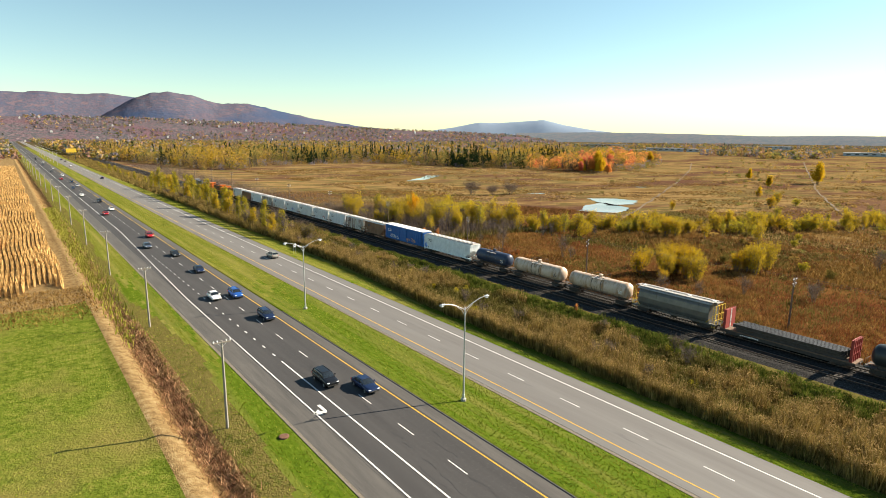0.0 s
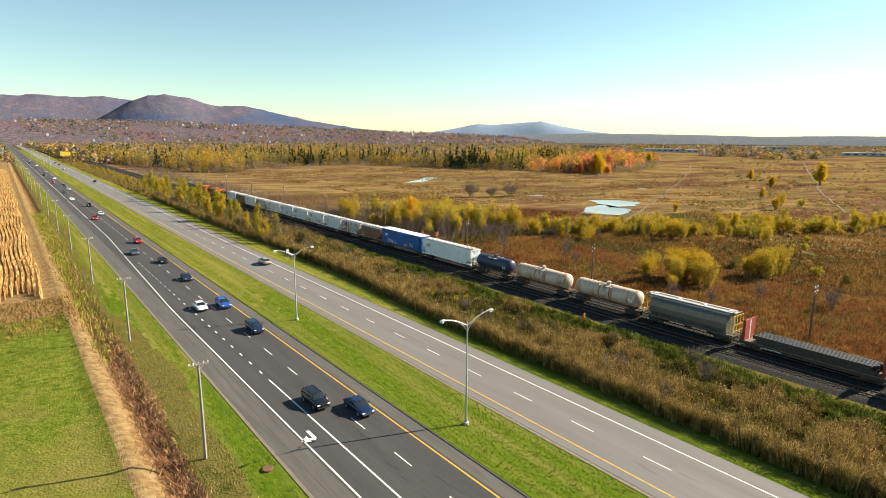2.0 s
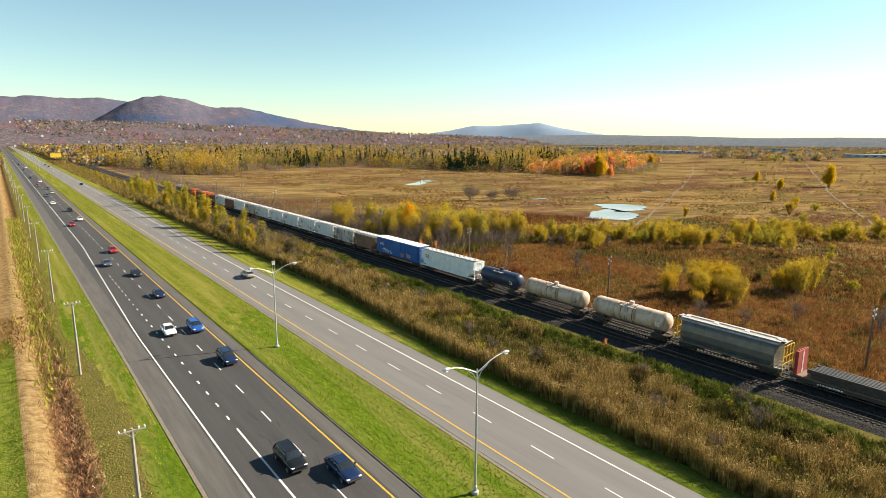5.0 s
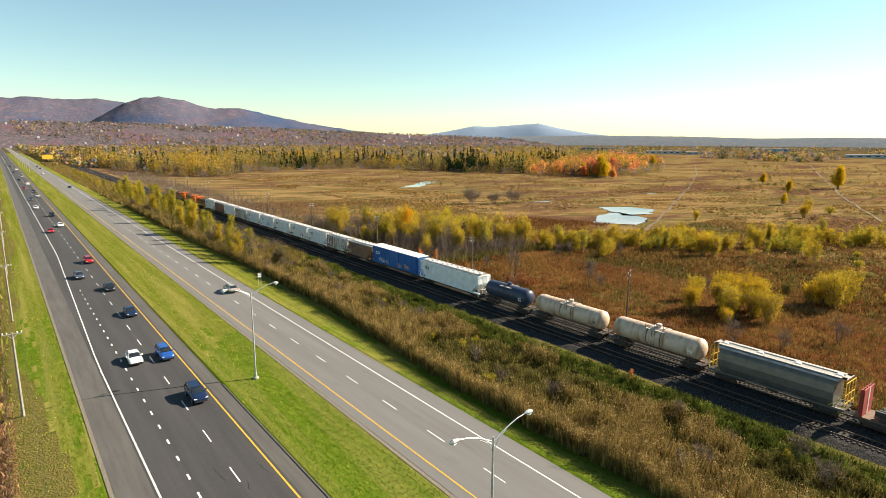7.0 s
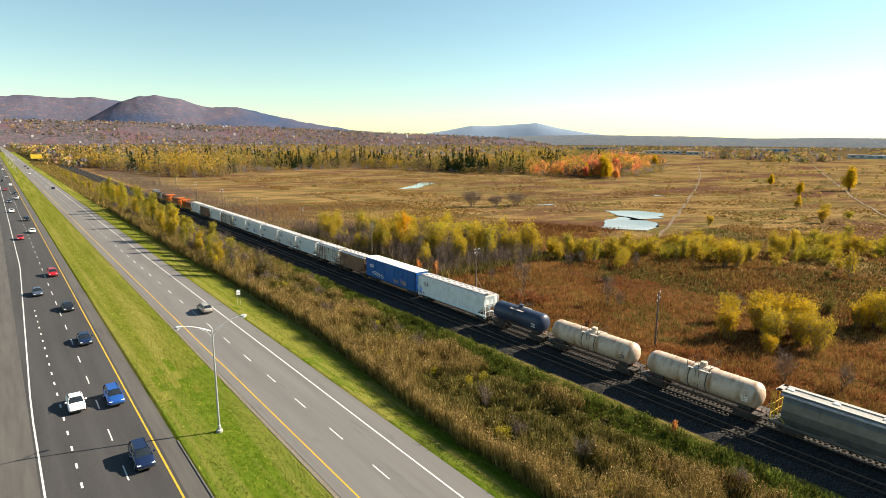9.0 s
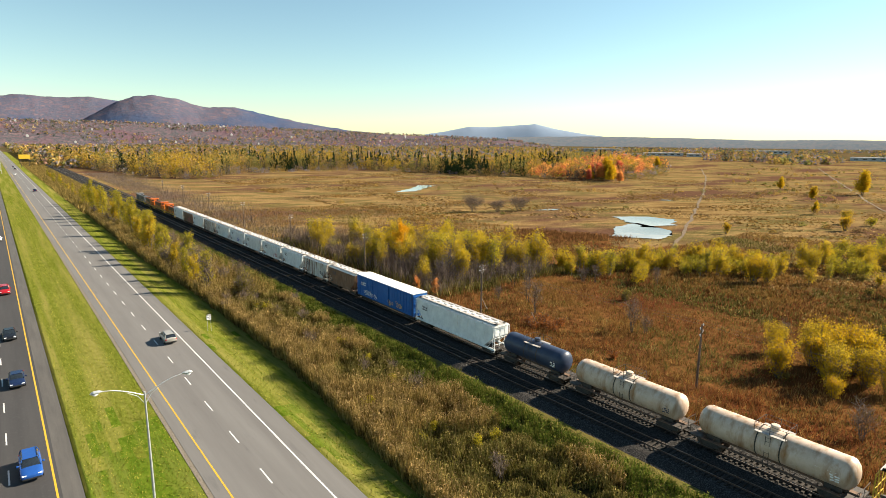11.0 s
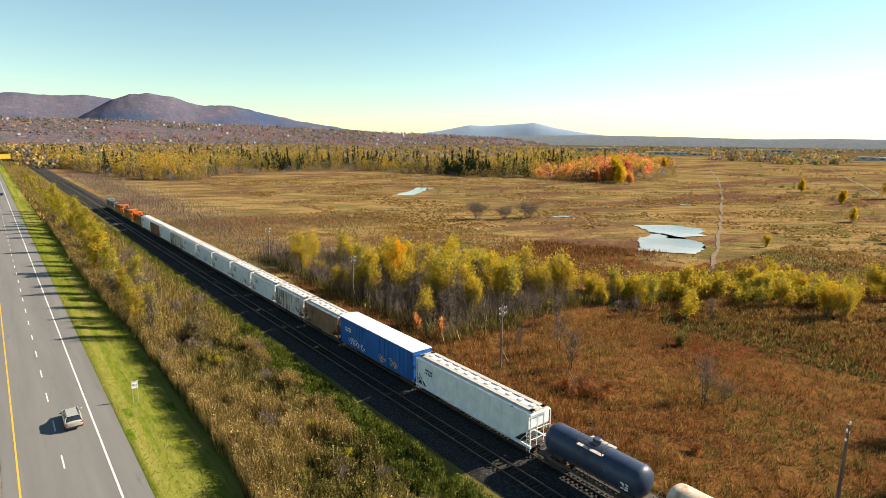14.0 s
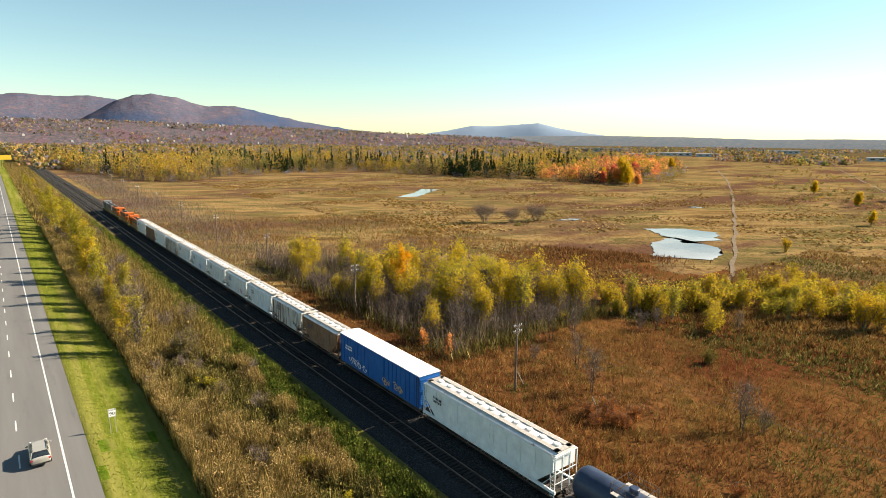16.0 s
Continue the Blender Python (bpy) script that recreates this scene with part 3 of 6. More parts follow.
M["walk"] = mat("roof_grating", [(0.3, (0.24, 0.22, 0.2)), (0.7, (0.44, 0.41, 0.38))], scale=4, rough=0.6)
M["blue"] = mat("bright_blue_steel", [(0.3, (0.011, 0.081, 0.281)), (0.7, (0.020, 0.121, 0.374))], scale=0.8, rough=0.45, over=(1.3, (0.022, 0.068, 0.136), 0.62, 0.8, (1, 1.5, 0.25)))
M["white_roof"] = mat("white_roof_steel", [(0.3, (0.72, 0.72, 0.7)), (0.7, (0.85, 0.85, 0.82))], scale=1, rough=0.5)
M["navy_tank"] = mat("dark_blue_tank_paint", [(0.3, (0.022, 0.032, 0.06)), (0.7, (0.04, 0.055, 0.095))], scale=0.8, rough=0.4)
M["black_tank"] = mat("black_tank_paint", [(0.3, (0.017, 0.02, 0.022)), (0.7, (0.035, 0.04, 0.043))], scale=0.8, rough=0.38)
M["cream_tank"] = mat("stained_cream_tank_paint", [(0.3, (0.448, 0.336, 0.242)), (0.7, (0.592, 0.480, 0.389))], scale=0.8, rough=0.5, over=(0.9, (0.272, 0.136, 0.052), 0.47, 0.72, (1, 1.2, 0.3)))
M["yellow"] = mat("yellow_rail_paint", [(0.3, (0.5, 0.33, 0.04)), (0.7, (0.7, 0.48, 0.06))], scale=3)
M["red"] = mat("dull_red_steel", [(0.3, (0.20, 0.03, 0.025)), (0.7, (0.3, 0.05, 0.04))], scale=1.2, rough=0.7)
M["orange"] = mat("locomotive_orange", [(0.3, (0.36, 0.08, 0.01)), (0.7, (0.48, 0.12, 0.016))], scale=0.9, rough=0.45, over=(1.5, (0.1, 0.04, 0.02), 0.62, 0.8, (1, 1.4, 0.3)))
M["black"] = plain("locomotive_black", (0.02, 0.019, 0.018), 0.5)
M["loco_grey"] = mat("locomotive_slate", [(0.3, (0.09, 0.10, 0.105)), (0.7, (0.17, 0.18, 0.19))], scale=0.9, rough=0.5)
M["glass"] = plain("dark_cab_glass", (0.02, 0.025, 0.03), 0.08, spec=0.6)
M["boxgreen"] = mat("faded_green_steel", [(0.3, (0.04, 0.07, 0.06)), (0.7, (0.075, 0.11, 0.095))], scale=0.8, rough=0.6, over=(1.3, (0.1, 0.06, 0.04), 0.62, 0.8, (1, 1.5, 0.25)))
M["boxroof"] = mat("rust_flaked_white_roof", [(0.44, (0.64, 0.6, 0.55)), (0.52, (0.34, 0.12, 0.055))], scale=0.55, rough=0.7, stretch=(0.15, 1.0, 1), over=(2.5, (0.66, 0.62, 0.57), 0.58, 0.64))
M["mark_white"] = plain("stencil_white", (0.75, 0.75, 0.73), 0.6)
M["mark_dark"] = plain("dark_spray_paint", (0.05, 0.05, 0.07), 0.5)
M["mark_red"] = plain("red_spray_paint", (0.4, 0.05, 0.05), 0.5)
M["mark_blue"] = plain("blue_spray_paint", (0.05, 0.12, 0.5), 0.5)
M["mark_tan"] = plain("tan_spray_paint", (0.6, 0.4, 0.2), 0.5)
M["timber"] = mat("deck_timber", [(0.3, (0.1, 0.06, 0.04)), (0.7, (0.2, 0.13, 0.09))], scale=3)
M["beam"] = mat("dark_steel_beams", [(0.3, (0.025, 0.022, 0.02)), (0.7, (0.07, 0.06, 0.055))], scale=3, rough=0.45)


def mesh_of(bm, name, mt):
    me = bpy.data.meshes.new(name)
    bmesh.ops.recalc_face_normals(bm, faces=bm.faces)
    bm.to_mesh(me)
    bm.free()
    me.materials.append(mt)
    return me


bm = bmesh.new()
tube(bm, [(-0.75 - 0.07, 0, 0), (-0.75 + 0.0, 0, 0), (-0.75 + 0.01, 0, 0), (-0.62, 0, 0)], [0.44, 0.45, 0.49, 0.49], 14)
tube(bm, [(0.62, 0, 0), (0.74, 0, 0), (0.75, 0, 0), (0.82, 0, 0)], [0.49, 0.49, 0.45, 0.44], 14)
tube(bm, [(-0.7, 0, 0), (0.7, 0, 0)], 0.09, 8)
WHEELSET = mesh_of(bm, "wheelset", M["wheel"])


def truck_frame(axles):
    bm = bmesh.new()
    h = 0.9 * (axles - 1) + 0.35
    for s in (-1, 1):
        prof = [(-h, 0.62), (-h + 0.35, 0.82), (h - 0.35, 0.82), (h, 0.62), (h, 0.4), (h - 0.35, 0.4), (0.45, 0.2), (-0.45, 0.2), (-h + 0.35, 0.4), (-h, 0.4)]
        prism(bm, prof, s * 0.9, s * 1.08, "x")
        for a in range(axles):
            ya = (a - (axles - 1) / 2) * 1.8
            box(bm, min(s * 1.06, s * 1.18), max(s * 1.06, s * 1.18), ya - 0.16, ya + 0.16, 0.38, 0.66)
    box(bm, -1.0, 1.0, -0.25, 0.25, 0.5, 0.95)
    return mesh_of(bm, "truck", M["steel"])


TRUCK2, TRUCK3 = truck_frame(2), truck_frame(3)


def add_trucks(car, dist, axles=2):
    for s in (-1, 1):
        t = share("truck", TRUCK2 if axles == 2 else TRUCK3, car, pose(0, s * dist, 0))
        for a in range(axles):
            share("wheelset", WHEELSET, t, pose(0, (a - (axles - 1) / 2) * 1.8, 0.46))


def add_couplers(car, L):
    for s in (-1, 1):
        bm = bmesh.new()
        box(bm, -0.1, 0.1, min(s * (L / 2 - 0.6), s * (L / 2 + 0.12)), max(s * (L / 2 - 0.6), s * (L / 2 + 0.12)), 0.75, 0.98, 0.02)
        box(bm, -0.2, 0.2, min(s * (L / 2 - 0.05), s * (L / 2 + 0.16)), max(s * (L / 2 - 0.05), s * (L / 2 + 0.16)), 0.72, 1.02, 0.04)
        part("coupler", bm, M["steel"], car)


def ladder(car, x, y, z0, z1, mt, along="y"):
    bm = bmesh.new()
    dx, dy = (0.0, 0.22) if along == "y" else (0.22, 0.0)
    for s in (-1, 1):
        tube(bm, [(x + s * dx, y + s * dy, z0), (x + s * dx, y + s * dy, z1)], 0.025, 4)
    z = z0 + 0.15
    while z < z1:
        tube(bm, [(x - dx, y - dy, z), (x + dx, y + dy, z)], 0.018, 4)
        z += 0.38
    part("ladder", bm, mt, car)


def stencil(car, x, y0, y1, z0, z1, rows, mt, seed, name="stencil"):
    """Rows of plain bars in place of markings and sprayed tags."""
    rg = random.Random(seed)
    bm = bmesh.new()
    for r in range(rows):
        za = z0 + (z1 - z0) * r / rows
        zb = za + (z1 - z0) / rows * 0.65
        y = y0
        while y < y1 - 0.1:
            w = rg.uniform(0.12, 0.4)
            s = rg.uniform(-0.08, 0.08)
            vs = [bm.verts.new((x, a, b)) for a, b in ((y, za), (min(y + w, y1), za + s), (min(y + w, y1), zb + s), (y, zb))]
            bm.faces.new(vs)
            y += w + rg.uniform(0.06, 0.16)
    part(name, bm, mt, car)


def tag_spray(car, x, y, z, size, mt, seed):
    """A sprayed scrawl made of looping strokes."""
    rg = random.Random(seed)
    bm = bmesh.new()
    for k in range(int(size * 3)):
        cy, cz, r = y + rg.uniform(-size / 2, size / 2), z + rg.uniform(-0.25, 0.25), rg.uniform(0.2, 0.45)
        a0, a1 = rg.uniform(0, 6.28), rg.uniform(2.5, 6.0)
        pr = None
        for j in range(9):
            a = a0 + a1 * j / 8
            q = [bm.verts.new((x, cy + rr * math.cos(a), cz + rr * math.sin(a) * 0.9)) for rr in (r, r + 0.11)]
            if pr:
                bm.faces.new((pr[0], pr[1], q[1], q[0]))
            pr = q
    part("spray_tag", bm, mt, car)


def side_ribs(car, n, y0, y1, x, z0, z1, mt, w=0.09, d=0.07, name="rib"):
    bm = bmesh.new()
    box(bm, -d / 2, d / 2, -w / 2, w / 2, z0, z1)
    me = mesh_of(bm, name, mt)
    for s in (-1, 1):
        for k in range(n):
            share(name, me, car, pose(s * (x + d / 2), y0 + (y1 - y0) * k / (n - 1), 0))


def hopper(y_far, y_near, body, label, H=4.55, hatches=8, curved=False, frame_mt=None, seed=0, roof=None):
    L = y_far - y_near - 0.5
    c = empty("hopper_car", TRACKS[1], (y_far + y_near) / 2, RAIL_Z, label, "hopper car", "cars of the freight train")
    fm = frame_mt or body
    w, h = 1.5, L / 2
    bm = bmesh.new()
    if curved:
        # bowed sides
        prof = [(0.75, 1.0), (1.25, 1.25), (1.52, 1.9), (1.56, 2.8), (1.42, 3.7), (1.05, H - 0.24), (0.6, H - 0.14), (-0.6, H - 0.14), (-1.05, H - 0.24), (-1.42, 3.7), (-1.56, 2.8), (-1.52, 1.9), (-1.25, 1.25), (-0.75, 1.0)]
        prism(bm, prof, -h + 1.2, h - 1.2)
    else:
        prof = [(-h + 0.35, H - 0.25), (-h + 0.35, 3.0), (-h + 2.3, 1.25), (h - 2.3, 1.25), (h - 0.35, 3.0), (h - 0.35, H - 0.25)]
        prism(bm, prof, -w, w, "x")
    part("body", bm, body, c)
    bm = bmesh.new()
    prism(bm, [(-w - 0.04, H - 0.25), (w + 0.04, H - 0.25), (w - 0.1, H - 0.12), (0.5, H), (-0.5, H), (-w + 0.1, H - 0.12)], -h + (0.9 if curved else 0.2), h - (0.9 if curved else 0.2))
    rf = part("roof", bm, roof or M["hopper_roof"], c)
    bm = bmesh.new()
    box(bm, 0.5, 1.05, -h + 0.3, h - 0.3, H + 0.04, H + 0.1)
    box(bm, -1.05, -0.5, -h + 0.3, h - 0.3, H + 0.04, H + 0.1)
    for s in (-1, 1):
        box(bm, -1.05, 1.05, s * (h - 0.5) - 0.3, s * (h - 0.5) + 0.3, H + 0.04, H + 0.1)
    part("running_board", bm, M["walk"], c)
    bm = bmesh.new()
    tube(bm, [(0, 0, H - 0.02), (0, 0, H + 0.14), (0, 0, H + 0.2)], [0.36, 0.36, 0.25], 12)
    me = mesh_of(bm, "hatch", M["hatch"])
    for k in range(hatches):
        share("hatch", me, rf, pose(0, (k - (hatches - 1) / 2) * (L - 2.6) / max(1, hatches - 1), 0))
    bm = bmesh.new()
    for s in (-1, 1):
        box(bm, min(s * 1.36, s * 1.56), max(s * 1.36, s * 1.56), -h, h, 0.98, 1.25)
    part("side_sill", bm, body, c)
    bm = bmesh.new()
    box(bm, -0.3, 0.3, -h + 0.1, h - 0.1, 0.8, 1.15)
    for s in (-1, 1):
        box(bm, -1.5, 1.5, s * (h - 0.75) - 0.7, s * (h - 0.75) + 0.7, 1.0, 1.1)
    part("underframe", bm, M["steel"], c)
    for s in (-1, 1):
        bm = bmesh.new()
        for x in (-1.45, 1.45, -0.5, 0.5):
            tube(bm, [(x, s * (h - 0.1), 1.05), (x, s * (h - 0.1), H - 0.2)], 0.05, 4)
        for z in (1.9, 2.9, H - 0.22):
            tube(bm, [(-1.45, s * (h - 0.1), z), (1.45, s * (h - 0.1), z)], 0.04, 4)
        for x in (-1.45, 1.45):
            tube(bm, [(x, s * (h - 0.1), 2.9), (x, s * (h - 1.6), 1.25)], 0.05, 4)
        part("end_frame", bm, fm, c)
        ladder(c, -1.52, s * (h - 0.3), 0.6, H - 0.2, fm)
    for k in range(3):
        bm = bmesh.new()
        yk = (k - 1) * (L - 5.5) / 2.6
        a, b = [[bm.verts.new((x, y + yk, z)) for x, y in ((-q, -r), (q, -r), (q, r), (-q, r))] for q, r, z in ((1.3, 1.2, 1.25), (0.5, 0.35, 0.35))]
        bm.faces.new(b)
        for i in range(4):
            bm.faces.new((a[i], a[(i + 1) % 4], b[(i + 1) % 4], b[i]))
        part("chute", bm, M["steel"], c)
    if not curved:
        side_ribs(c, 11, -h + 0.6, h - 0.6, w, 1.25 + 0.9, H - 0.25, body, 0.07, 0.05)
        stencil(c, -w - 0.06, h - 3.4, h - 1.9, 3.0, 3.8, 2, M["mark_dark"], seed)
        if seed % 2:
            tag_spray(c, -w - 0.06, -h + 3.0 + seed % 3, 2.1, 2.2, (M["mark_dark"], M["mark_red"], M["mark_blue"])[seed % 3], seed)
    add_couplers(c, L)
    add_trucks(c, h - 2.0)
    return c


def tank_car(y_far, y_near, body, label, seed=0, marks=None):
    L = y_far - y_near - 0.6
    c = empty("tank_car", TRACKS[1], (y_far + y_near) / 2, RAIL_Z, label, "tank car", "cars of the freight train")
    h, r, zc = L / 2, 1.5, 2.75
    bm = bmesh.new()
    e = h - 0.5
    pts, rad = [], []
    for k in range(6):
        a = k / 5 * math.pi / 2
        pts.append((0, -e + 0.9 * (1 - math.sin(a)) , zc)), rad.append(max(0.06, r * math.cos(a)))
    pts, rad = pts[::-1], rad[::-1]
    body_pts = [(0, -e, zc)]
    ys = [(-e + 0.9 * (1 - math.cos(k / 6 * math.pi / 2)), max(0.08, r * math.sin(k / 6 * math.pi / 2))) for k in range(7)]
    ys += [(-e + 0.9 + (2 * e - 1.8) * k / 6, r) for k in range(1, 6)]
    ys += [(-y, q) for y, q in ys[6::-1]]
    tube(bm, [(0, y, zc) for y, q in ys], [q for y, q in ys], 28)
    part("tank", bm, body, c, smooth=True)
    for yk in (-1.1, 1.1):
        bm = bmesh.new()
        tube(bm, [(0, yk - 0.06, zc), (0, yk + 0.06, zc)], r + 0.02, 28)
        part("band", bm, M["steel"], c)
    bm = bmesh.new()
    tube(bm, [(0, 0, zc + r - 0.1), (0, 0, zc + r + 0.42), (0, 0, zc + r + 0.48)], [0.42, 0.42, 0.34], 14)
    part("manway", bm, body, c)
    bm = bmesh.new()
    for x in (-0.95, 0.95):
        box(bm, x - 0.3, x + 0.3, -1.4, 1.4, zc + 1.2, zc + 1.25)
    part("platform", bm, M["walk"], c)
    bm = bmesh.new()
    for x in (-1.22, 1.22):
        for y in (-1.4, 0, 1.4):
            tube(bm, [(x, y, zc + 1.2), (x, y, zc + 2.15)], 0.03, 4)
        for z in (zc + 1.7, zc + 2.15):
            tube(bm, [(x, -1.4, z), (x, 1.4, z)], 0.025, 4)
    for y in (-1.4, 1.4):
        tube(bm, [(-1.22, y, zc + 2.15), (1.22, y, zc + 2.15)], 0.025, 4)
    part("railing", bm, M["steel"], c)
    for s in (-1, 1):
        bm = bmesh.new()
        box(bm, -1.45, 1.45, s * (h - 0.7) - 0.65, s * (h - 0.7) + 0.65, 0.95, 1.08)
        box(bm, -0.7, 0.7, s * (h - 2.2) - 0.7, s * (h - 2.2) + 0.7, 0.85, 1.6)
        part("bolster", bm, M["steel"], c)
        bm = bmesh.new()
        for x in (-1.4, 0, 1.4):
            tube(bm, [(x, s * (h - 0.08), 1.05), (x, s * (h - 0.08), 2.0)], 0.03, 4)
        tube(bm, [(-1.4, s * (h - 0.08), 2.0), (1.4, s * (h - 0.08), 2.0)], 0.03, 4)
        part("end_rail", bm, M["steel"], c)
    bm = bmesh.new()
    box(bm, -0.25, 0.25, -h + 0.3, h - 0.3, 0.95, 1.2)
    for x in (-1.3, 1.3):
        box(bm, x - 0.18, x + 0.18, -h + 1.3, h - 1.3, 1.0, 1.05)
        for k in range(14):
            yk = -h + 1.4 + (L - 2.8) * k / 13
            box(bm, min(x, x * 0.6), max(x, x * 0.6), yk - 0.05, yk + 0.05, 1.05, 1.1)
    part("side_walkway", bm, M["timber"], c)
    ladder(c, -1.45, 0, 0.6, zc + 1.2, M["steel"])
    stencil(c, -r * math.cos(0.55) - 0.2, -h + 1.8, -h + 4.6, zc + 0.05, zc + 0.3, 1, marks or M["mark_white"], seed)
    stencil(c, -r - 0.03, -h + 1.6, -h + 2.4, zc - 0.5, zc + 0.1, 3, marks or M["mark_white"], seed + 1)
    add_couplers(c, L)
    add_trucks(c, h - 2.0)
    return c


def boxcar(y_far, y_near, body, roof, label, H=5.15, ribbed=True, rooflift=0.0, door=None, open_door=False, seed=0, name="boxcar"):
    L = y_far - y_near - 0.6
    c = empty(name, TRACKS[1], (y_far + y_near) / 2, RAIL_Z, label, "boxcar", "cars of the freight train")
    h, w = L / 2, 1.5
    bm = bmesh.new()
    if open_door:
        for s in (-1, 1):
            a, b = (-h, -1.35) if s < 0 else (1.35, h)
            box(bm, -w, w, a, b, 1.1, H - 0.2)
        box(bm, -w, w, -1.35, 1.35, 1.1, 1.25)
        box(bm, w - 0.1, w, -1.35, 1.35, 1.25, H - 0.2)
    else:
        box(bm, -w, w, -h, h, 1.0, H - 0.2)
    part("body", bm, body, c)
    bm = bmesh.new()
    prism(bm, [(-w - 0.05, H - 0.2), (w + 0.05, H - 0.2), (w + 0.05, H - 0.12), (0, H), (-w - 0.05, H - 0.12)], -h - 0.05, h + 0.05)
    rf = part("roof", bm, roof, c)
    bm = bmesh.new()
    prism(bm, [(-w, H - 0.118), (w, H - 0.118), (w, H - 0.08), (0, H + 0.04), (-w, H - 0.08)], -0.04, 0.04)
    me = mesh_of(bm, "roof_seam", roof)
    for k in range(14):
        share("roof_seam", me, rf, pose(0, -h + 0.6 + (L - 1.2) * k / 13, 0))
    if ribbed:
        for s in (-1, 1):
            n = 9
            side_ribs(c, n, *((-h + 0.2, -2.0) if s < 0 else (2.0, h - 0.2)), w, 1.1, H - 0.25, body, 0.14, 0.06)
    bm = bmesh.new()
    for s in (-1, 1):
        for k in range(12):
            z = 1.35 + k * (H - 1.8) / 12
            box(bm, -w + 0.1, w - 0.1, s * (h + 0.03) - 0.04, s * (h + 0.03) + 0.04, z, z + 0.14)
    part("end_corrugation", bm, body, c)
    for s in (-1, 1):
        if open_door:
            for y0 in ((-4.2, -1.45), (1.45, 4.2)):
                bm = bmesh.new()
                box(bm, min(s * w, s * (w + 0.09)), max(s * w, s * (w + 0.09)), y0[0], y0[1], 1.2, H - 0.35)
                part("door", bm, door or body, c, "dull red sliding door")
        else:
            bm = bmesh.new()
            box(bm, min(s * w, s * (w + 0.09)), max(s * w, s * (w + 0.09)), -1.8, 1.8, 1.15, H - 0.35)
            part("door", bm, door or body, c)
        ladder(c, s * (w + 0.05), -h + 0.35, 0.6, H - 0.3, M["steel"])
    bm = bmesh.new()
    box(bm, -w, w, -h, h, 0.82, 1.0)
    part("underframe", bm, M["steel"], c)
    x = -w - 0.1
    if open_door:
        stencil(c, x, -6.9, -4.6, 2.9, 4.5, 3, M["mark_white"], 5)
        stencil(c, x, 4.7, 6.4, 2.6, 3.6, 2, M["mark_white"], 6)
        for y, z, m_ in ((5.2, 1.9, "mark_blue"), (3.6, 1.9, "mark_tan"), (2.6, 2.0, "mark_tan"), (-1.6, 1.8, "mark_blue"), (-2.2, 1.7, "mark_tan")):
            tag_spray(c, x, y, z, 1.2, M[m_], int(y * 10) + 90)
    else:
        for y in (5.8, 3.4, -2.6, -5.4):
            tag_spray(c, x, y, 1.9, 2.0, M["mark_white"] if y > 0 else M["mark_tan"], int(y * 7) + 60)
        stencil(c, x, 6.2, 8.0, 3.2, 3.9, 2, M["mark_white"], 9)
    add_couplers(c, L)
    add_trucks(c, h - 2.2)
    return c


def bulkhead_flat(y_far, y_near):
    L = y_far - y_near - 0.6
    c = empty("bulkhead_flatcar", TRACKS[1], (y_far + y_near) / 2, RAIL_Z, "dark flatcar with dull red bulkheads loaded with long steel beams", "flatcar", "cars of the freight train")
    h = L / 2
    bm = bmesh.new()
    box(bm, -1.5, 1.5, -h, h, 0.95, 1.1)
    part("deck", bm, M["timber"], c)
    bm = bmesh.new()
    prism(bm, [(-h, 0.95), (-h, 0.7), (-h + 3, 0.45), (h - 3, 0.45), (h, 0.7), (h, 0.95)], -1.45, 1.45, "x")
    part("underframe", bm, M["steel"], c)
    for s in (-1, 1):
        b = bmesh.new()
        box(b, -1.5, 1.5, s * (h - 0.75) - 0.06, s * (h - 0.75) + 0.06, 1.1, 4.2, 0.02)
        bk = part("bulkhead", b, M["red"], c, "dull red steel bulkhead")
        for x in (-1.45, -0.75, 0, 0.75, 1.45):
            b = bmesh.new()
            box(b, x - 0.08, x + 0.08, s * (h - 0.55) - 0.14, s * (h - 0.55) + 0.14, 1.1, 4.2)
            part("stiffener", b, M["red"], bk)
        for z in (2.2, 3.2, 4.1):
            b = bmesh.new()
            box(b, -1.5, 1.5, s * (h - 0.5) - 0.05, s * (h - 0.5) + 0.05, z - 0.07, z + 0.07)
            part("crossbar", b, M["red"], bk)
        for x in (-0.1, 0.1):
            b = bmesh.new()
            box(b, x - 0.04, x + 0.04, s * (h - 0.84) - 0.01, s * (h - 0.84) + 0.01, 1.1, 4.2)
            part("white_stripe", b, M["mark_white"], bk)
    stencil(c, -1.51, h - 6, h - 3, 0.6, 0.85, 1, M["mark_white"], 3)
    add_couplers(c, L)
    add_trucks(c, h - 2.0)
    bm = bmesh.new()
    prism(bm, [(-0.16, 0), (0.16, 0), (0.16, 0.05), (0.03, 0.06), (0.03, 0.5), (0.16, 0.51), (0.16, 0.56), (-0.16, 0.56), (-0.16, 0.51), (-0.03, 0.5), (-0.03, 0.06), (-0.16, 0.05)], -h + 1.6, h - 2.2)
    me = mesh_of(bm, "steel_beam", M["beam"])
    for layer in range(2):
        for k in range(6):
            o = new("steel_beam", me)
            o.matrix_basis = pose(TRACKS[1] - 1.2 + 0.48 * k, (y_far + y_near) / 2 + random.uniform(-0.5, 0.5), RAIL_Z + 1.1 + 0.56 * layer)
            tagged(o, "long dark steel beam lying on the flatcar", "steel beam", "beams on the flatcar")
    return c


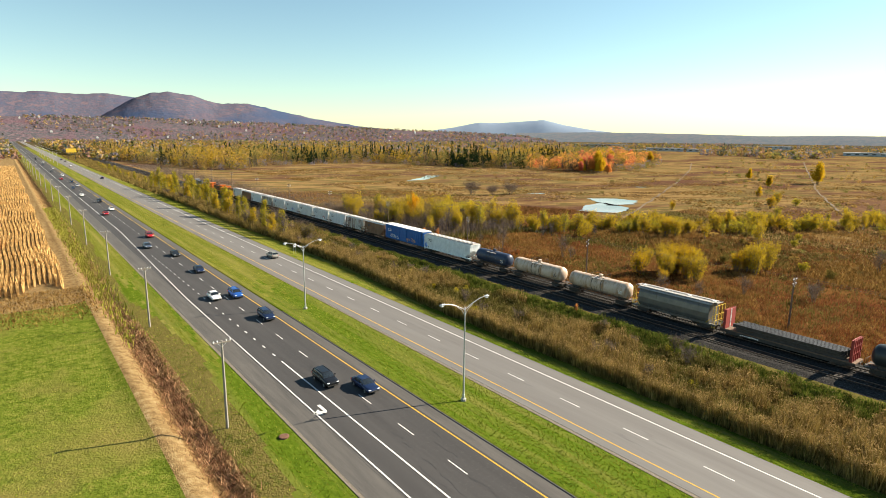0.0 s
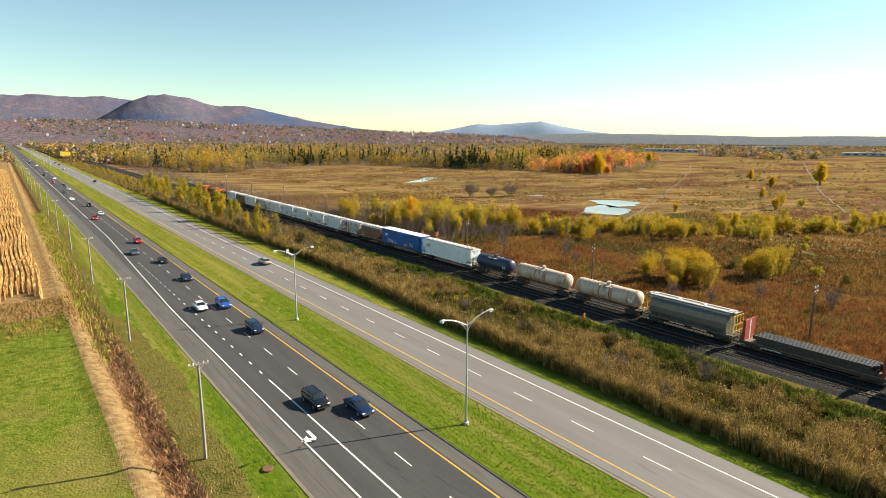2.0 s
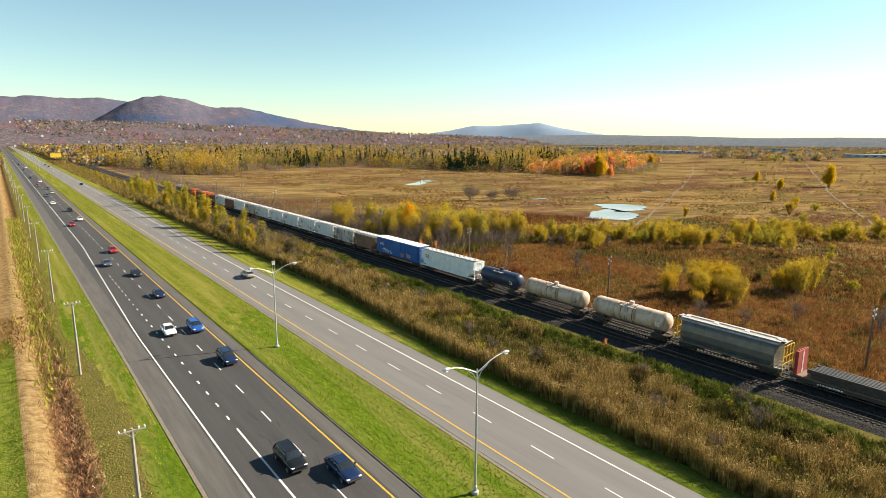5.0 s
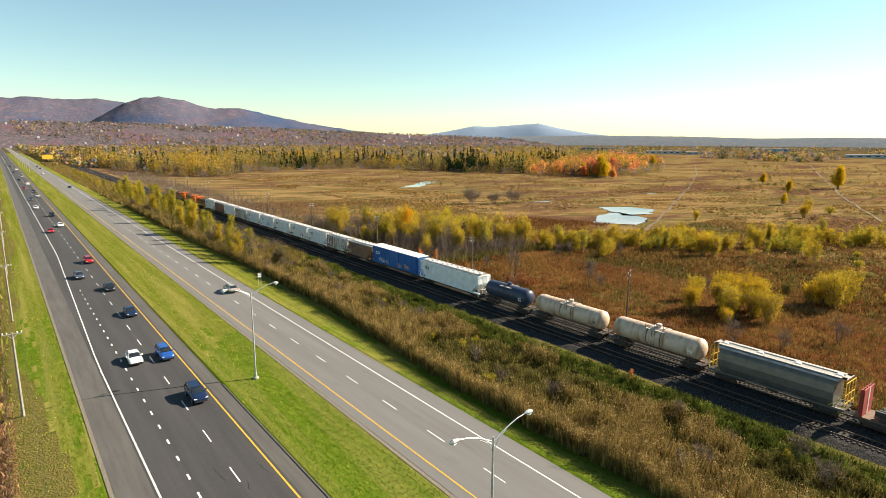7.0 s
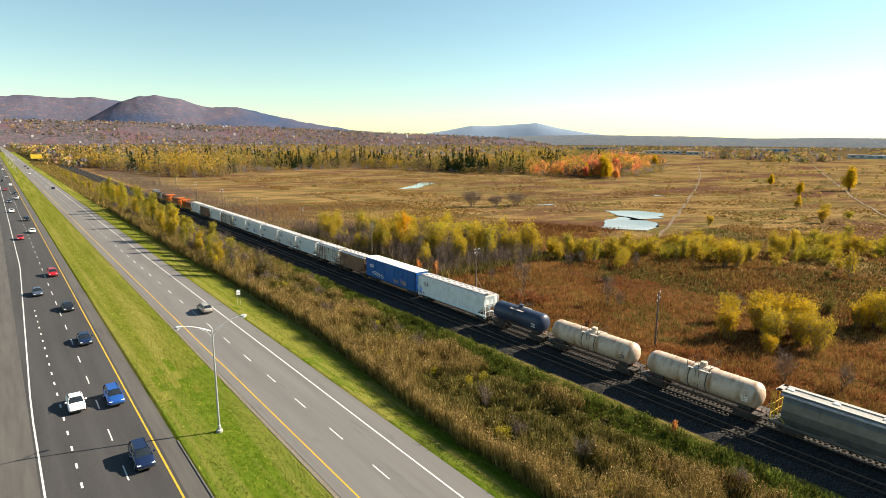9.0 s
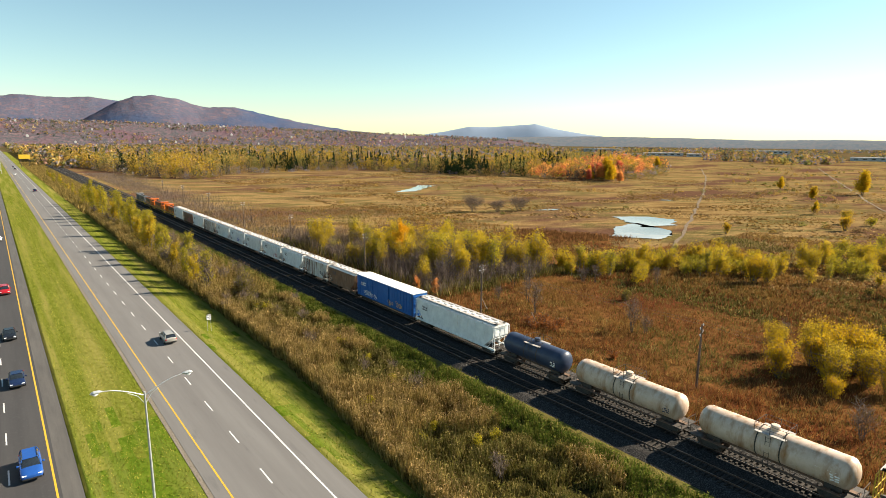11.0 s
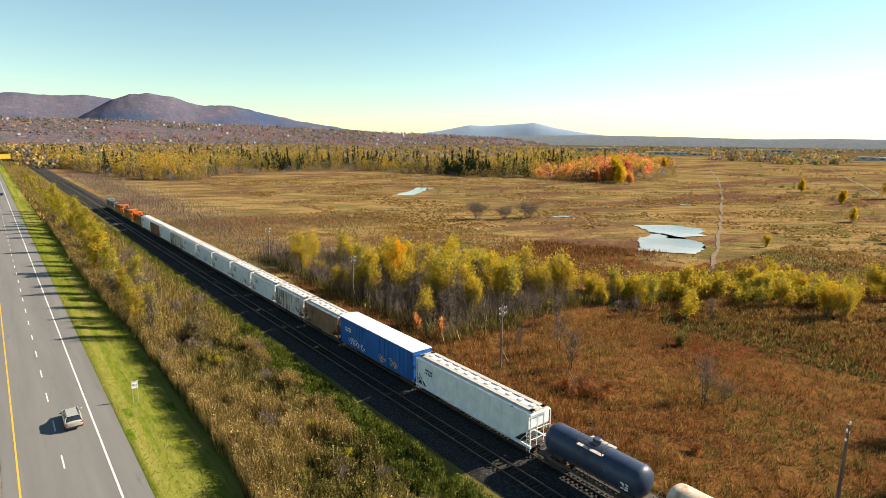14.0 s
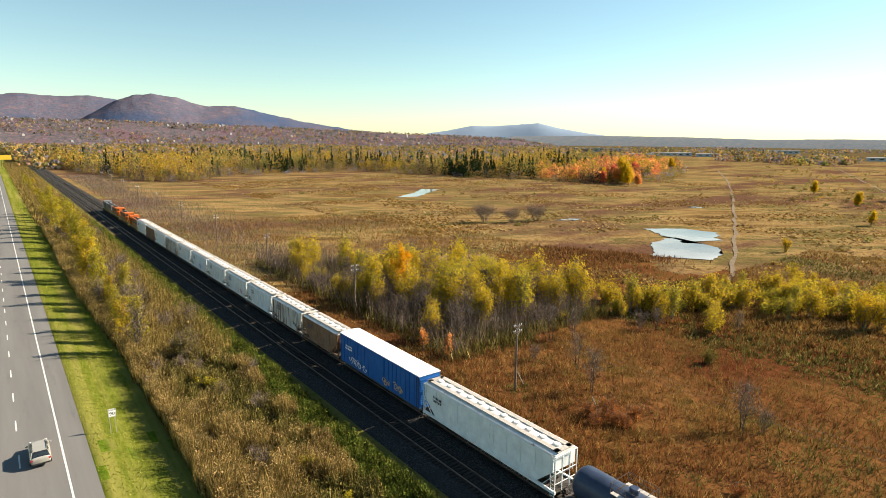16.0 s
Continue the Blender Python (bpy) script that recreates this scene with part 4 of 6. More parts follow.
def locomotive(y_far, y_near, paint, label, cab_far=True):
    L = y_far - y_near - 0.5
    c = empty("locomotive", TRACKS[1], (y_far + y_near) / 2, RAIL_Z, label, "locomotive", "locomotives of the train")
    h = L / 2
    d = 1 if cab_far else -1
    bm = bmesh.new()
    box(bm, -1.5, 1.5, -h, h, 1.1, 1.45, 0.03)
    part("frame", bm, M["black"], c)
    bm = bmesh.new()
    prism(bm, [(-1.55, 1.15), (-1.55, 1.4), (-1.52, 1.4), (-1.52, 1.15)], -h, h)
    part("sill_stripe", bm, M["yellow"], c, "yellow sill stripe")

    def seg(name, a, b, w, z1, mt, bev=0.08):
        bm = bmesh.new()
        y0, y1 = sorted((d * a, d * b))
        box(bm, -w, w, y0, y1, 1.45, z1, bev)
        return part(name, bm, mt, c)

    seg("long_hood", -h + 1.0, h - 5.0, 0.95, 3.9, paint)
    cab = seg("cab", h - 5.0, h - 2.9, 1.5, 4.5, paint)
    seg("short_hood", h - 2.9, h - 1.2, 0.95, 3.1, paint)
    y0, y1 = sorted((d * (h - 4.7), d * (h - 3.2)))
    yq = d * (h - 2.9)
    for s in (-1, 1):
        bm = bmesh.new()
        box(bm, s * 1.51 - 0.012, s * 1.51 + 0.012, y0, y1, 3.3, 3.95)
        part("cab_window", bm, M["glass"], cab)
        bm = bmesh.new()
        box(bm, s * 0.95 - 0.4, s * 0.95 + 0.4, yq - 0.02, yq + 0.02, 3.4, 4.0)
        part("windscreen", bm, M["glass"], cab)
    bm = bmesh.new()
    for k in range(3):
        yk = d * (-h + 2.6 + k * 1.7)
        tube(bm, [(0, yk, 3.85), (0, yk, 4.12), (0, yk, 4.15)], [0.65, 0.65, 0.5], 14)
    part("radiator_fan", bm, M["black"], c)
    bm = bmesh.new()
    box(bm, -0.35, 0.35, d * 1.2 - 0.6, d * 1.2 + 0.6, 3.85, 4.25, 0.05)
    part("exhaust", bm, M["black"], c)
    for s in (-1, 1):
        for k in range(5):
            bm = bmesh.new()
            yk = d * (-h + 1.8 + k * 1.9)
            box(bm, s * 0.955 - 0.02, s * 0.955 + 0.02, yk - 0.7, yk + 0.7, 2.3 if k % 2 else 1.7, 3.6)
            part("hood_door", bm, M["black"], c, "black louvred hood door")
    bm = bmesh.new()
    prism(bm, [(-1.3, 0.4), (-1.4, 0.7), (-1.4, 1.1), (1.4, 1.1), (1.4, 0.7), (1.3, 0.4)], -2.2, 2.2)
    part("fuel_tank", bm, M["black"], c)
    bm = bmesh.new()
    for s in (-1, 1):
        for k in range(9):
            yk = -h + 0.6 + (L - 1.2) * k / 8
            tube(bm, [(s * 1.46, yk, 1.45), (s * 1.46, yk, 2.4)], 0.025, 4)
        tube(bm, [(s * 1.46, -h + 0.6, 2.4), (s * 1.46, h - 0.6, 2.4)], 0.025, 4)
    part("handrail", bm, M["yellow"], c)
    for s in (-1, 1):
        bm = bmesh.new()
        box(bm, -1.4, 1.4, s * (h - 0.1) - 0.08, s * (h - 0.1) + 0.08, 0.35, 1.4, 0.03)
        part("pilot", bm, M["yellow"] if paint is M["orange"] else M["black"], c)
    add_couplers(c, L)
    add_trucks(c, h - 3.4, 3)
    return c


locomotive(329.5, 309.8, M["loco_grey"], "slate grey diesel locomotive at the head of the train")
locomotive(309.7, 289.9, M["orange"], "orange and black diesel locomotive", False)
locomotive(289.8, 271.5, M["orange"], "orange and black diesel locomotive", False)
locomotive(271.4, 254.2, M["orange"], "orange and black diesel locomotive", True)
W, R, B, P = "grimy white covered hopper car with rust stains", "white covered hopper car streaked with rust", "rust-brown covered hopper car with grimy roof", "long pale grey covered hopper car"
for k, (a, b, mt, lb) in enumerate([(254.1, 240.3, "white_hopper", W), (240.3, 227.8, "brown_hopper", B), (227.8, 214.1, "pale_hopper", W), (214.1, 200.7, "rust_hopper", R), (200.7, 187.5, "white_hopper", W), (187.5, 174.3, "pale_hopper", W), (174.3, 161.0, "white_hopper", W), (161.0, 148.1, "white_hopper", W), (148.1, 135.4, "pale_hopper", W), (135.4, 122.9, "rust_hopper", R), (122.9, 110.6, "brown_hopper", B)]):
    hopper(a, b, M[mt], lb, seed=k, hatches=6)
boxcar(110.5, 90.6, M["blue"], M["white_roof"], "bright blue high-cube boxcar with a white roof", seed=1)
hopper(90.4, 70.0, M["pale_hopper"], P, hatches=11, seed=12, H=4.75)
tank_car(69.8, 57.0, M["navy_tank"], "dark navy blue tank car", 21)
tank_car(56.8, 40.8, M["cream_tank"], "cream tank car with brown stains", 23, M["mark_dark"])
tank_car(40.6, 24.7, M["cream_tank"], "cream tank car with brown stains", 25, M["mark_white"])
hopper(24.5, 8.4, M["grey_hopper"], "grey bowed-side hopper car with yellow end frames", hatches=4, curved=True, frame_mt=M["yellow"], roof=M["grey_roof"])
bulkhead_flat(8.1, -11.2)
tank_car(-11.4, -31.0, M["black_tank"], "black tank car with white lettering", 27)
boxcar(-31.3, -49.4, M["boxgreen"], M["boxroof"], "faded green boxcar with open door and rust-flaked roof", door=M["red"], open_door=True, seed=2)


# ---- vegetation ----
L_ = {}
L_["reed"] = leafmat("dry_reed", [(0.087, 0.067, 0.020), (0.247, 0.173, 0.054), (0.145, 0.110, 0.033), (0.334, 0.229, 0.078), (0.110, 0.095, 0.020)], 0.26)
L_["plume"] = leafmat("reed_plume", [(0.166, 0.109, 0.040), (0.354, 0.239, 0.097), (0.229, 0.153, 0.057), (0.458, 0.326, 0.148)], 0.3)
L_["weed"] = leafmat("olive_weed", [(0.039, 0.039, 0.010), (0.111, 0.108, 0.022), (0.224, 0.178, 0.055), (0.065, 0.061, 0.017), (0.328, 0.251, 0.091)], 0.22)
L_["green"] = leafmat("green_weed", [(0.035, 0.055, 0.01), (0.07, 0.1, 0.014), (0.12, 0.14, 0.022), (0.17, 0.15, 0.04)], 0.3)
L_["rusty"] = leafmat("rusty_weed", [(0.069, 0.026, 0.011), (0.230, 0.076, 0.025), (0.149, 0.053, 0.018), (0.287, 0.115, 0.039)], 0.26)
L_["brown"] = leafmat("brown_weed", [(0.064, 0.030, 0.013), (0.184, 0.084, 0.031), (0.284, 0.138, 0.051), (0.120, 0.063, 0.023)], 0.22)
L_["gold"] = leafmat("golden_grass", [(0.108, 0.060, 0.018), (0.272, 0.152, 0.043), (0.179, 0.106, 0.030), (0.343, 0.219, 0.075)], 0.26)
L_["grass"] = leafmat("verge_blade", [(0.056, 0.089, 0.007), (0.105, 0.147, 0.013), (0.155, 0.185, 0.020), (0.211, 0.191, 0.033)], 0.30, 0.35, 0.75, 1.2)
L_["willow"] = leafmat("yellow_green_leaf", [(0.293, 0.222, 0.016), (0.538, 0.381, 0.028), (0.422, 0.309, 0.020), (0.634, 0.436, 0.040)], 0.50, 0.4, 0.6, 1.25)
L_["lime"] = leafmat("lime_leaf", [(0.170, 0.156, 0.018), (0.322, 0.277, 0.024), (0.423, 0.353, 0.029), (0.542, 0.412, 0.040)], 0.50, 0.4, 0.6, 1.25)
L_["golden"] = leafmat("golden_leaf", [(0.411, 0.261, 0.011), (0.572, 0.369, 0.016), (0.480, 0.326, 0.019), (0.663, 0.412, 0.019)], 0.50, 0.4, 0.6, 1.25)
L_["amber"] = leafmat("amber_leaf", [(0.558, 0.268, 0.011), (0.691, 0.368, 0.016), (0.613, 0.302, 0.011), (0.734, 0.424, 0.029)], 0.50, 0.4, 0.6, 1.25)
L_["orange"] = leafmat("orange_leaf", [(0.575, 0.228, 0.061), (0.775, 0.336, 0.088), (0.650, 0.276, 0.094), (0.800, 0.444, 0.110)], 0.45)
L_["red"] = leafmat("red_leaf", [(0.446, 0.099, 0.055), (0.608, 0.160, 0.085), (0.540, 0.160, 0.080), (0.675, 0.220, 0.100)], 0.45)
L_["olive"] = leafmat("olive_leaf", [(0.095, 0.086, 0.019), (0.172, 0.142, 0.034), (0.231, 0.172, 0.047), (0.138, 0.120, 0.026)], 0.40)
L_["sumac"] = leafmat("sumac_leaf", [(0.238, 0.071, 0.024), (0.348, 0.127, 0.031), (0.286, 0.110, 0.036), (0.396, 0.174, 0.048)], 0.34)
L_["trunk"] = leafmat("wood_trunk", [(0.06, 0.05, 0.042), (0.13, 0.11, 0.095), (0.08, 0.066, 0.055)], 0.1)
L_["wood_gold"] = leafmat("wood_gold_leaf", [(0.257, 0.172, 0.022), (0.463, 0.309, 0.030), (0.360, 0.240, 0.026), (0.549, 0.360, 0.043)], 0.42)
L_["pine"] = leafmat("pine_needle", [(0.012, 0.023, 0.010), (0.026, 0.043, 0.016), (0.019, 0.034, 0.016), (0.039, 0.056, 0.017)], 0.15)
L_["twig"] = leafmat("bare_twig", [(0.088, 0.068, 0.054), (0.168, 0.129, 0.104), (0.129, 0.098, 0.080), (0.247, 0.188, 0.149)], 0.15)
L_["corn"] = leafmat("dry_corn", [(0.390, 0.235, 0.085), (0.574, 0.374, 0.151), (0.483, 0.300, 0.114), (0.666, 0.450, 0.199)], 0.30)
# far_* leaves: haze mixed into the colour, greyer and bluer than wood_*
for key, nm, cols in (("wood_yellow", "wood_yellow_leaf", [(0.187, 0.136, 0.041), (0.393, 0.245, 0.061), (0.280, 0.195, 0.053), (0.468, 0.287, 0.081)]), ("wood_olive", "wood_olive_leaf", [(0.107, 0.107, 0.031), (0.196, 0.178, 0.049), (0.250, 0.213, 0.062)]), ("wood_brown", "wood_brown_leaf", [(0.178, 0.116, 0.054), (0.285, 0.188, 0.080), (0.339, 0.213, 0.089)]), ("far_a", "hazed_olive_leaf", [(0.086, 0.095, 0.066), (0.158, 0.152, 0.096), (0.216, 0.190, 0.124)]), ("far_b", "hazed_russet_leaf", [(0.173, 0.114, 0.096), (0.274, 0.159, 0.124), (0.332, 0.190, 0.133)]), ("far_c", "hazed_conifer_needle", [(0.040, 0.064, 0.053), (0.072, 0.095, 0.076)]), ("far_d", "hazed_grey_leaf", [(0.173, 0.152, 0.171), (0.259, 0.228, 0.247)]), ("far_e", "hazed_golden_leaf", [(0.375, 0.273, 0.096), (0.519, 0.364, 0.133)])):
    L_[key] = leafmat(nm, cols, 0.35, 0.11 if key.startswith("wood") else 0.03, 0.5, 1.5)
M["bark"] = mat("grey_bark", [(0.3, (0.059, 0.046, 0.036)), (0.7, (0.145, 0.119, 0.099))], scale=4, stretch=(1, 1, 0.2))
M["dark_bark"] = mat("dark_bark", [(0.3, (0.033, 0.025, 0.020)), (0.7, (0.079, 0.063, 0.053))], scale=4, stretch=(1, 1, 0.2))
M["pale_bark"] = mat("pale_bark", [(0.3, (0.132, 0.112, 0.092)), (0.7, (0.238, 0.211, 0.178))], scale=4, stretch=(1, 1, 0.2))


def blades(P, h, w, lean=0.3, g=rng):
    """One bent-over upright blade (a quad) on each base point."""
    n = len(P)
    a = g.uniform(0, 2 * np.pi, n)
    d = np.stack([np.cos(a), np.sin(a), np.zeros(n)], -1) * (w if np.ndim(w) else np.full(n, w))[:, None] / 2
    b = g.uniform(0, 2 * np.pi, n)
    top = P + np.stack([np.cos(b) * lean * h, np.sin(b) * lean * h, h * np.ones(n)], -1)
    V = np.stack([P - d, P + d, top + d * 0.35, top - d * 0.35], 1).reshape(-1, 3)
    return V, np.arange(4 * n).reshape(-1, 4)


def spikes(P, h, w, lean=0.3, g=rng):
    """One pointed grass blade (a triangle) on each base point."""
    n = len(P)
    a, b = g.uniform(0, 2 * np.pi, (2, n))
    d = np.stack([np.cos(a), np.sin(a), np.zeros(n)], -1) * np.broadcast_to(w, (n,))[:, None] * 0.68
    top = P + np.stack([np.cos(b) * lean * h, np.sin(b) * lean * h, h * np.ones(n)], -1)
    return np.stack([P - d, P + d, top], 1).reshape(-1, 3), np.arange(3 * n).reshape(-1, 3)


def cards(P, s, g=rng, squash=1.0):
    """Small pointed leaves of all directions round the points P."""
    n = len(P)
    u = g.normal(size=(n, 3))
    u /= np.linalg.norm(u, axis=1)[:, None]
    v = np.cross(u, g.normal(size=(n, 3)))
    v /= np.linalg.norm(v, axis=1)[:, None]
    s = np.broadcast_to(s, (n,))[:, None] * 0.62
    u, v = u * s, v * s * squash
    return np.stack([P - u * 0.8 - v * 0.6, P + u, P - u * 0.5 + v * 0.7], 1).reshape(-1, 3), np.arange(3 * n).reshape(-1, 3)


def joined(sets):
    V, F, o = [], [], 0
    for v, f in sets:
        V.append(v), F.append(f + o)
        o += len(v)
    return np.concatenate(V), np.concatenate(F)


def stuff(name, sets, mt, label, category):
    V, F = joined(sets)
    return tagged(new(name, fast_mesh(name, V, F, [mt])), label, category, kind="stuff")


def on_ground(x, y, dz=0.0):
    return np.stack([x, y, ground_z(x, y) - np.where(x > 48, 0.08, 0.0) + dz], -1)


def nfield(x, y, s, seed):
    return np.array([noise.noise(Vector((a * s, b * s, seed))) for a, b in zip(x, y)])


# reeds and weeds between the carriageway and the railway
WEST = lambda y: np.interp(y, [-60, 50, 90, 140, 180, 400], [13.2, 13.8, 17.4, 17.4, 16.0, 17.0])
n = 190000
y = np.concatenate([rng.uniform(-45, 130, int(n * 0.72)), rng.uniform(130, 300, n - int(n * 0.72))])
u = rng.uniform(0, 1, n)
x = WEST(y) + 0.3 * nfield(y, y, 0.3, 1) + u * (33.7 - WEST(y))
f1, f2, f4 = nfield(x, y, 0.07, 21), nfield(x, y, 0.28, 22), nfield(x, y, 0.7, 24)
P = on_ground(x, y)
edge = np.clip(1.3 - np.abs(u - 0.12) * 0.9, 0.5, 1.25)
h = np.maximum(0.25, 1.75 + 1.2 * f1 + 1.8 * f2 + 1.5 * f4) * edge * rng.uniform(0.6, 1.15, n)
kind = np.where(u > 0.8 + 0.12 * f2, 2, np.where(f1 + 0.6 * f2 + 0.4 * (0.3 - u) + rng.normal(0, 0.07, n) > -0.05, 0, 1))
h = np.where(kind == 2, h * 0.6 + 0.2, h)
keep = (f2 > -0.55) & (f4 > -0.5)
ne = 26000
ye = np.concatenate([rng.uniform(-45, 130, ne // 2), rng.uniform(-45, 300, ne - ne // 2)])
xe = WEST(ye) + 0.9 * nfield(ye, ye, 0.22, 1) + np.abs(rng.normal(0, 1.1, ne))
he = rng.uniform(1.7, 3.0, ne) * (1 + 0.35 * nfield(xe, ye, 0.5, 3))
ep = on_ground(xe, ye, he * 0.9)
stuff("edge_plumes", [cards(ep + rng.normal(0, 0.1, ep.shape), rng.uniform(0.12, 0.3, ne), squash=0.5)], L_["plume"], "pale gold plumes at the reeds' edge", "reeds")
stuff("reed_edge", [spikes(on_ground(xe, ye), he, rng.uniform(0.05, 0.12, ne), 0.18)], L_["reed"], "dense edge of dry golden reeds", "reeds")
for k, nm, mt, lb in ((0, "reeds", L_["reed"], "tall dry golden reeds"), (1, "tall_weeds", L_["weed"], "olive and brown tall weeds"), (2, "green_weeds", L_["green"], "low green weeds along the ballast")):
    m_ = keep & (kind == k)
    sets = [spikes(P[m_], h[m_], rng.uniform(0.05, 0.14, m_.sum()), 0.28)]
    q, hq = P[m_].copy(), h[m_]
    if k == 0:
        q[:, 2] += hq * 0.92
        stuff("reed_plumes", [cards(q + rng.normal(0, 0.1, q.shape), rng.uniform(0.12, 0.3, len(q)), squash=0.5)], L_["plume"], "feathery pale gold plumes of the reeds", "reeds")
    else:
        q[:, 2] += hq * rng.uniform(0.5, 0.98, len(q))
        sets.append(cards(q + rng.normal(0, 0.1, q.shape), rng.uniform(0.12, 0.34, len(q)), squash=0.6))
    stuff(nm, sets, mt, lb, "reeds" if k == 0 else "weeds")
n = 20000
y = rng.uniform(300, 900, n)
x = rng.uniform(15.5, 33, n)
stuff("far_reeds", [spikes(on_ground(x, y), rng.uniform(1.0, 2.4, n), rng.uniform(0.2, 0.5, n))], L_["reed"], "dry reeds along the far carriageway", "reeds")

# meadow weeds
n = 240000
x = 47 + 100 * rng.uniform(0, 1, n) ** 1.7
y = np.where(rng.uniform(0, 1, n) < 0.55, rng.uniform(-20, 115, n), rng.uniform(-70, 280, n))
f1, f2, f3 = nfield(x, y, 0.045, 31), nfield(x, y, 0.2, 32), nfield(x, y, 0.02, 33)
P = on_ground(x, y)
v = 1.3 * f1 + 0.7 * f2 + rng.normal(0, 0.15, n)
kind = np.digitize(v, [-0.17, -0.07, 0.14])
kind = np.where((np.interp(y, [110, 210], [-0.2, 0.35]) + np.interp(x, [70, 130], [0, 0.3]) + rng.normal(0, 0.2, n) > 0.25) & (kind != 0), 3, kind)
kind = np.where((x < 66) & (y < 105) & (f2 + rng.normal(0, 0.2, n) > -0.1), np.where(rng.uniform(0, 1, n) < 0.22 + 0.9 * f1, 1, np.where(rng.uniform(0, 1, n) < 0.4, 2, 3)), kind)
f4 = nfield(x, y, 0.55, 34)
h = np.maximum(0.2, 0.85 + 0.5 * f2 + 0.3 * f1 + 1.1 * f4) * rng.uniform(0.45, 1.2, n)
kind = np.where((f4 < -0.25) & (kind == 3), 0, kind)
for k, nm, mt, lb in ((0, "olive_meadow_weeds", L_["weed"], "olive weeds in the meadow"), (1, "rusty_meadow_weeds", L_["rusty"], "rust-red weeds in the meadow"), (2, "brown_meadow_weeds", L_["brown"], "brown weeds in the meadow"), (3, "golden_meadow_grass", L_["gold"], "golden dry meadow grass")):
    m_ = kind == k
    stuff(nm, [spikes(P[m_], h[m_] * 0.9, np.where(P[m_, 0] < 98, rng.uniform(0.04, 0.1, m_.sum()), rng.uniform(0.1, 0.22, m_.sum())), 0.45)], mt, lb, "meadow weeds")
n = 85000
x, y = 125 + 360 * rng.uniform(0, 1, n) ** 1.4, rng.uniform(-60, 520, n)
f1 = nfield(x, y, 0.03, 41) + 0.4 * nfield(x, y, 0.12, 42)
m0 = (f1 > -0.05) & ~((x > 158) & (x < 228) & (y > 118) & (y < 175)) & ~((x > 190) & (x < 256) & (y > 322) & (y < 372))
for sel, nm, mt in ((m0 & (f1 > 0.2), "golden_plain_grass", L_["gold"]), (m0 & (f1 <= 0.2), "russet_plain_grass", L_["wood_brown"])):
    stuff(nm, [spikes(on_ground(x[sel], y[sel]), rng.uniform(0.2, 0.6, sel.sum()), rng.uniform(0.4, 1.3, sel.sum()), 1.2)], mt, "dry grass clumps on the plain", "meadow grass")

n = 34000
x, y = rng.uniform(105, 215, n), rng.uniform(0, 112, n)
f1 = nfield(x, y, 0.04, 44) + rng.normal(0, 0.15, n)
for sel, nm, mt, lb in ((f1 > 0.05, "tawny_meadow_grass", L_["gold"], "tawny dry grass among the bushes"), ((f1 <= 0.05) & (f1 > -0.2), "brown_bush_weeds", L_["brown"], "brown weeds among the bushes"), (f1 <= -0.2, "olive_bush_weeds", L_["weed"], "olive weeds among the bushes")):
    stuff(nm, [spikes(on_ground(x[sel], y[sel]), rng.uniform(0.3, 1.1, sel.sum()), rng.uniform(0.12, 0.3, sel.sum()), 0.6)], mt, lb, "meadow weeds")

# brown marsh reeds before and beside the ponds
n = 9000
x, y = rng.normal(156, 13, n), rng.normal(150, 10, n)
m_ = (x + 0.5 * y < 232) & (nfield(x, y, 0.08, 12) > -0.3)
stuff("pond_reeds", [spikes(on_ground(x[m_], y[m_]), rng.uniform(0.4, 1.5, m_.sum()), rng.uniform(0.12, 0.3, m_.sum()), 0.5)], L_["brown"], "brown marsh reeds beside the ponds", "reeds")

# short grass on the verges
L_["ditch"] = leafmat("dead_ditch_weed", [(0.153, 0.072, 0.042), (0.340, 0.184, 0.096), (0.221, 0.112, 0.061), (0.510, 0.320, 0.176)], 0.25)
L_["straw"] = leafmat("mown_straw", [(0.152, 0.168, 0.021), (0.254, 0.243, 0.042), (0.202, 0.209, 0.026), (0.317, 0.282, 0.063)], 0.26, 0.35, 0.75, 1.2)
sets = [[], []]
for x0, x1, y0, y1, n in ((-10.1, -1.8, -55, 420, 56000), (9.8, 14.5, -55, 420, 30000), (-33, -26, -45, 300, 22000), (-75, -38.5, -45, 92, 24000)):
    x, y = rng.uniform(x0, x1, n), y0 + (y1 - y0) * rng.uniform(0, 1, n) ** 2
    dry = nfield(x * 9, y * 0.35, 0.1, 81) + 0.5 * nfield(x, y, 0.25, 82) + rng.normal(0, 0.2, n) + np.interp(y, [20, 80], [-0.16, 0.34]) > 0.12
    for k in (0, 1):
        q = dry if k else ~dry
        sets[k].append(spikes(on_ground(x[q], y[q]), rng.uniform(0.05, 0.16, q.sum()), rng.uniform(0.05, 0.12, q.sum()), 0.9))
stuff("verge_grass", sets[0], L_["grass"], "short green roadside grass", "grass")
stuff("mown_straw", sets[1], L_["straw"], "yellowed mown grass in streaks", "grass")
n = 4500
x, y = rng.uniform(-58, -36.5, n), 78 + 26 * rng.uniform(0, 1, n) ** 0.7
stuff("headland_weeds", [blades(on_ground(x, y), rng.uniform(0.1, 0.5, n), rng.uniform(0.08, 0.18, n), 0.7)], L_["gold"], "yellow-tan weeds at the corn field's edge", "weeds")
n = 12000
y = 260 * rng.uniform(0, 1, n) ** 1.5
x = -34.3 + 0.8 * nfield(y, y, 0.15, 5) + rng.normal(0, 0.75, n)
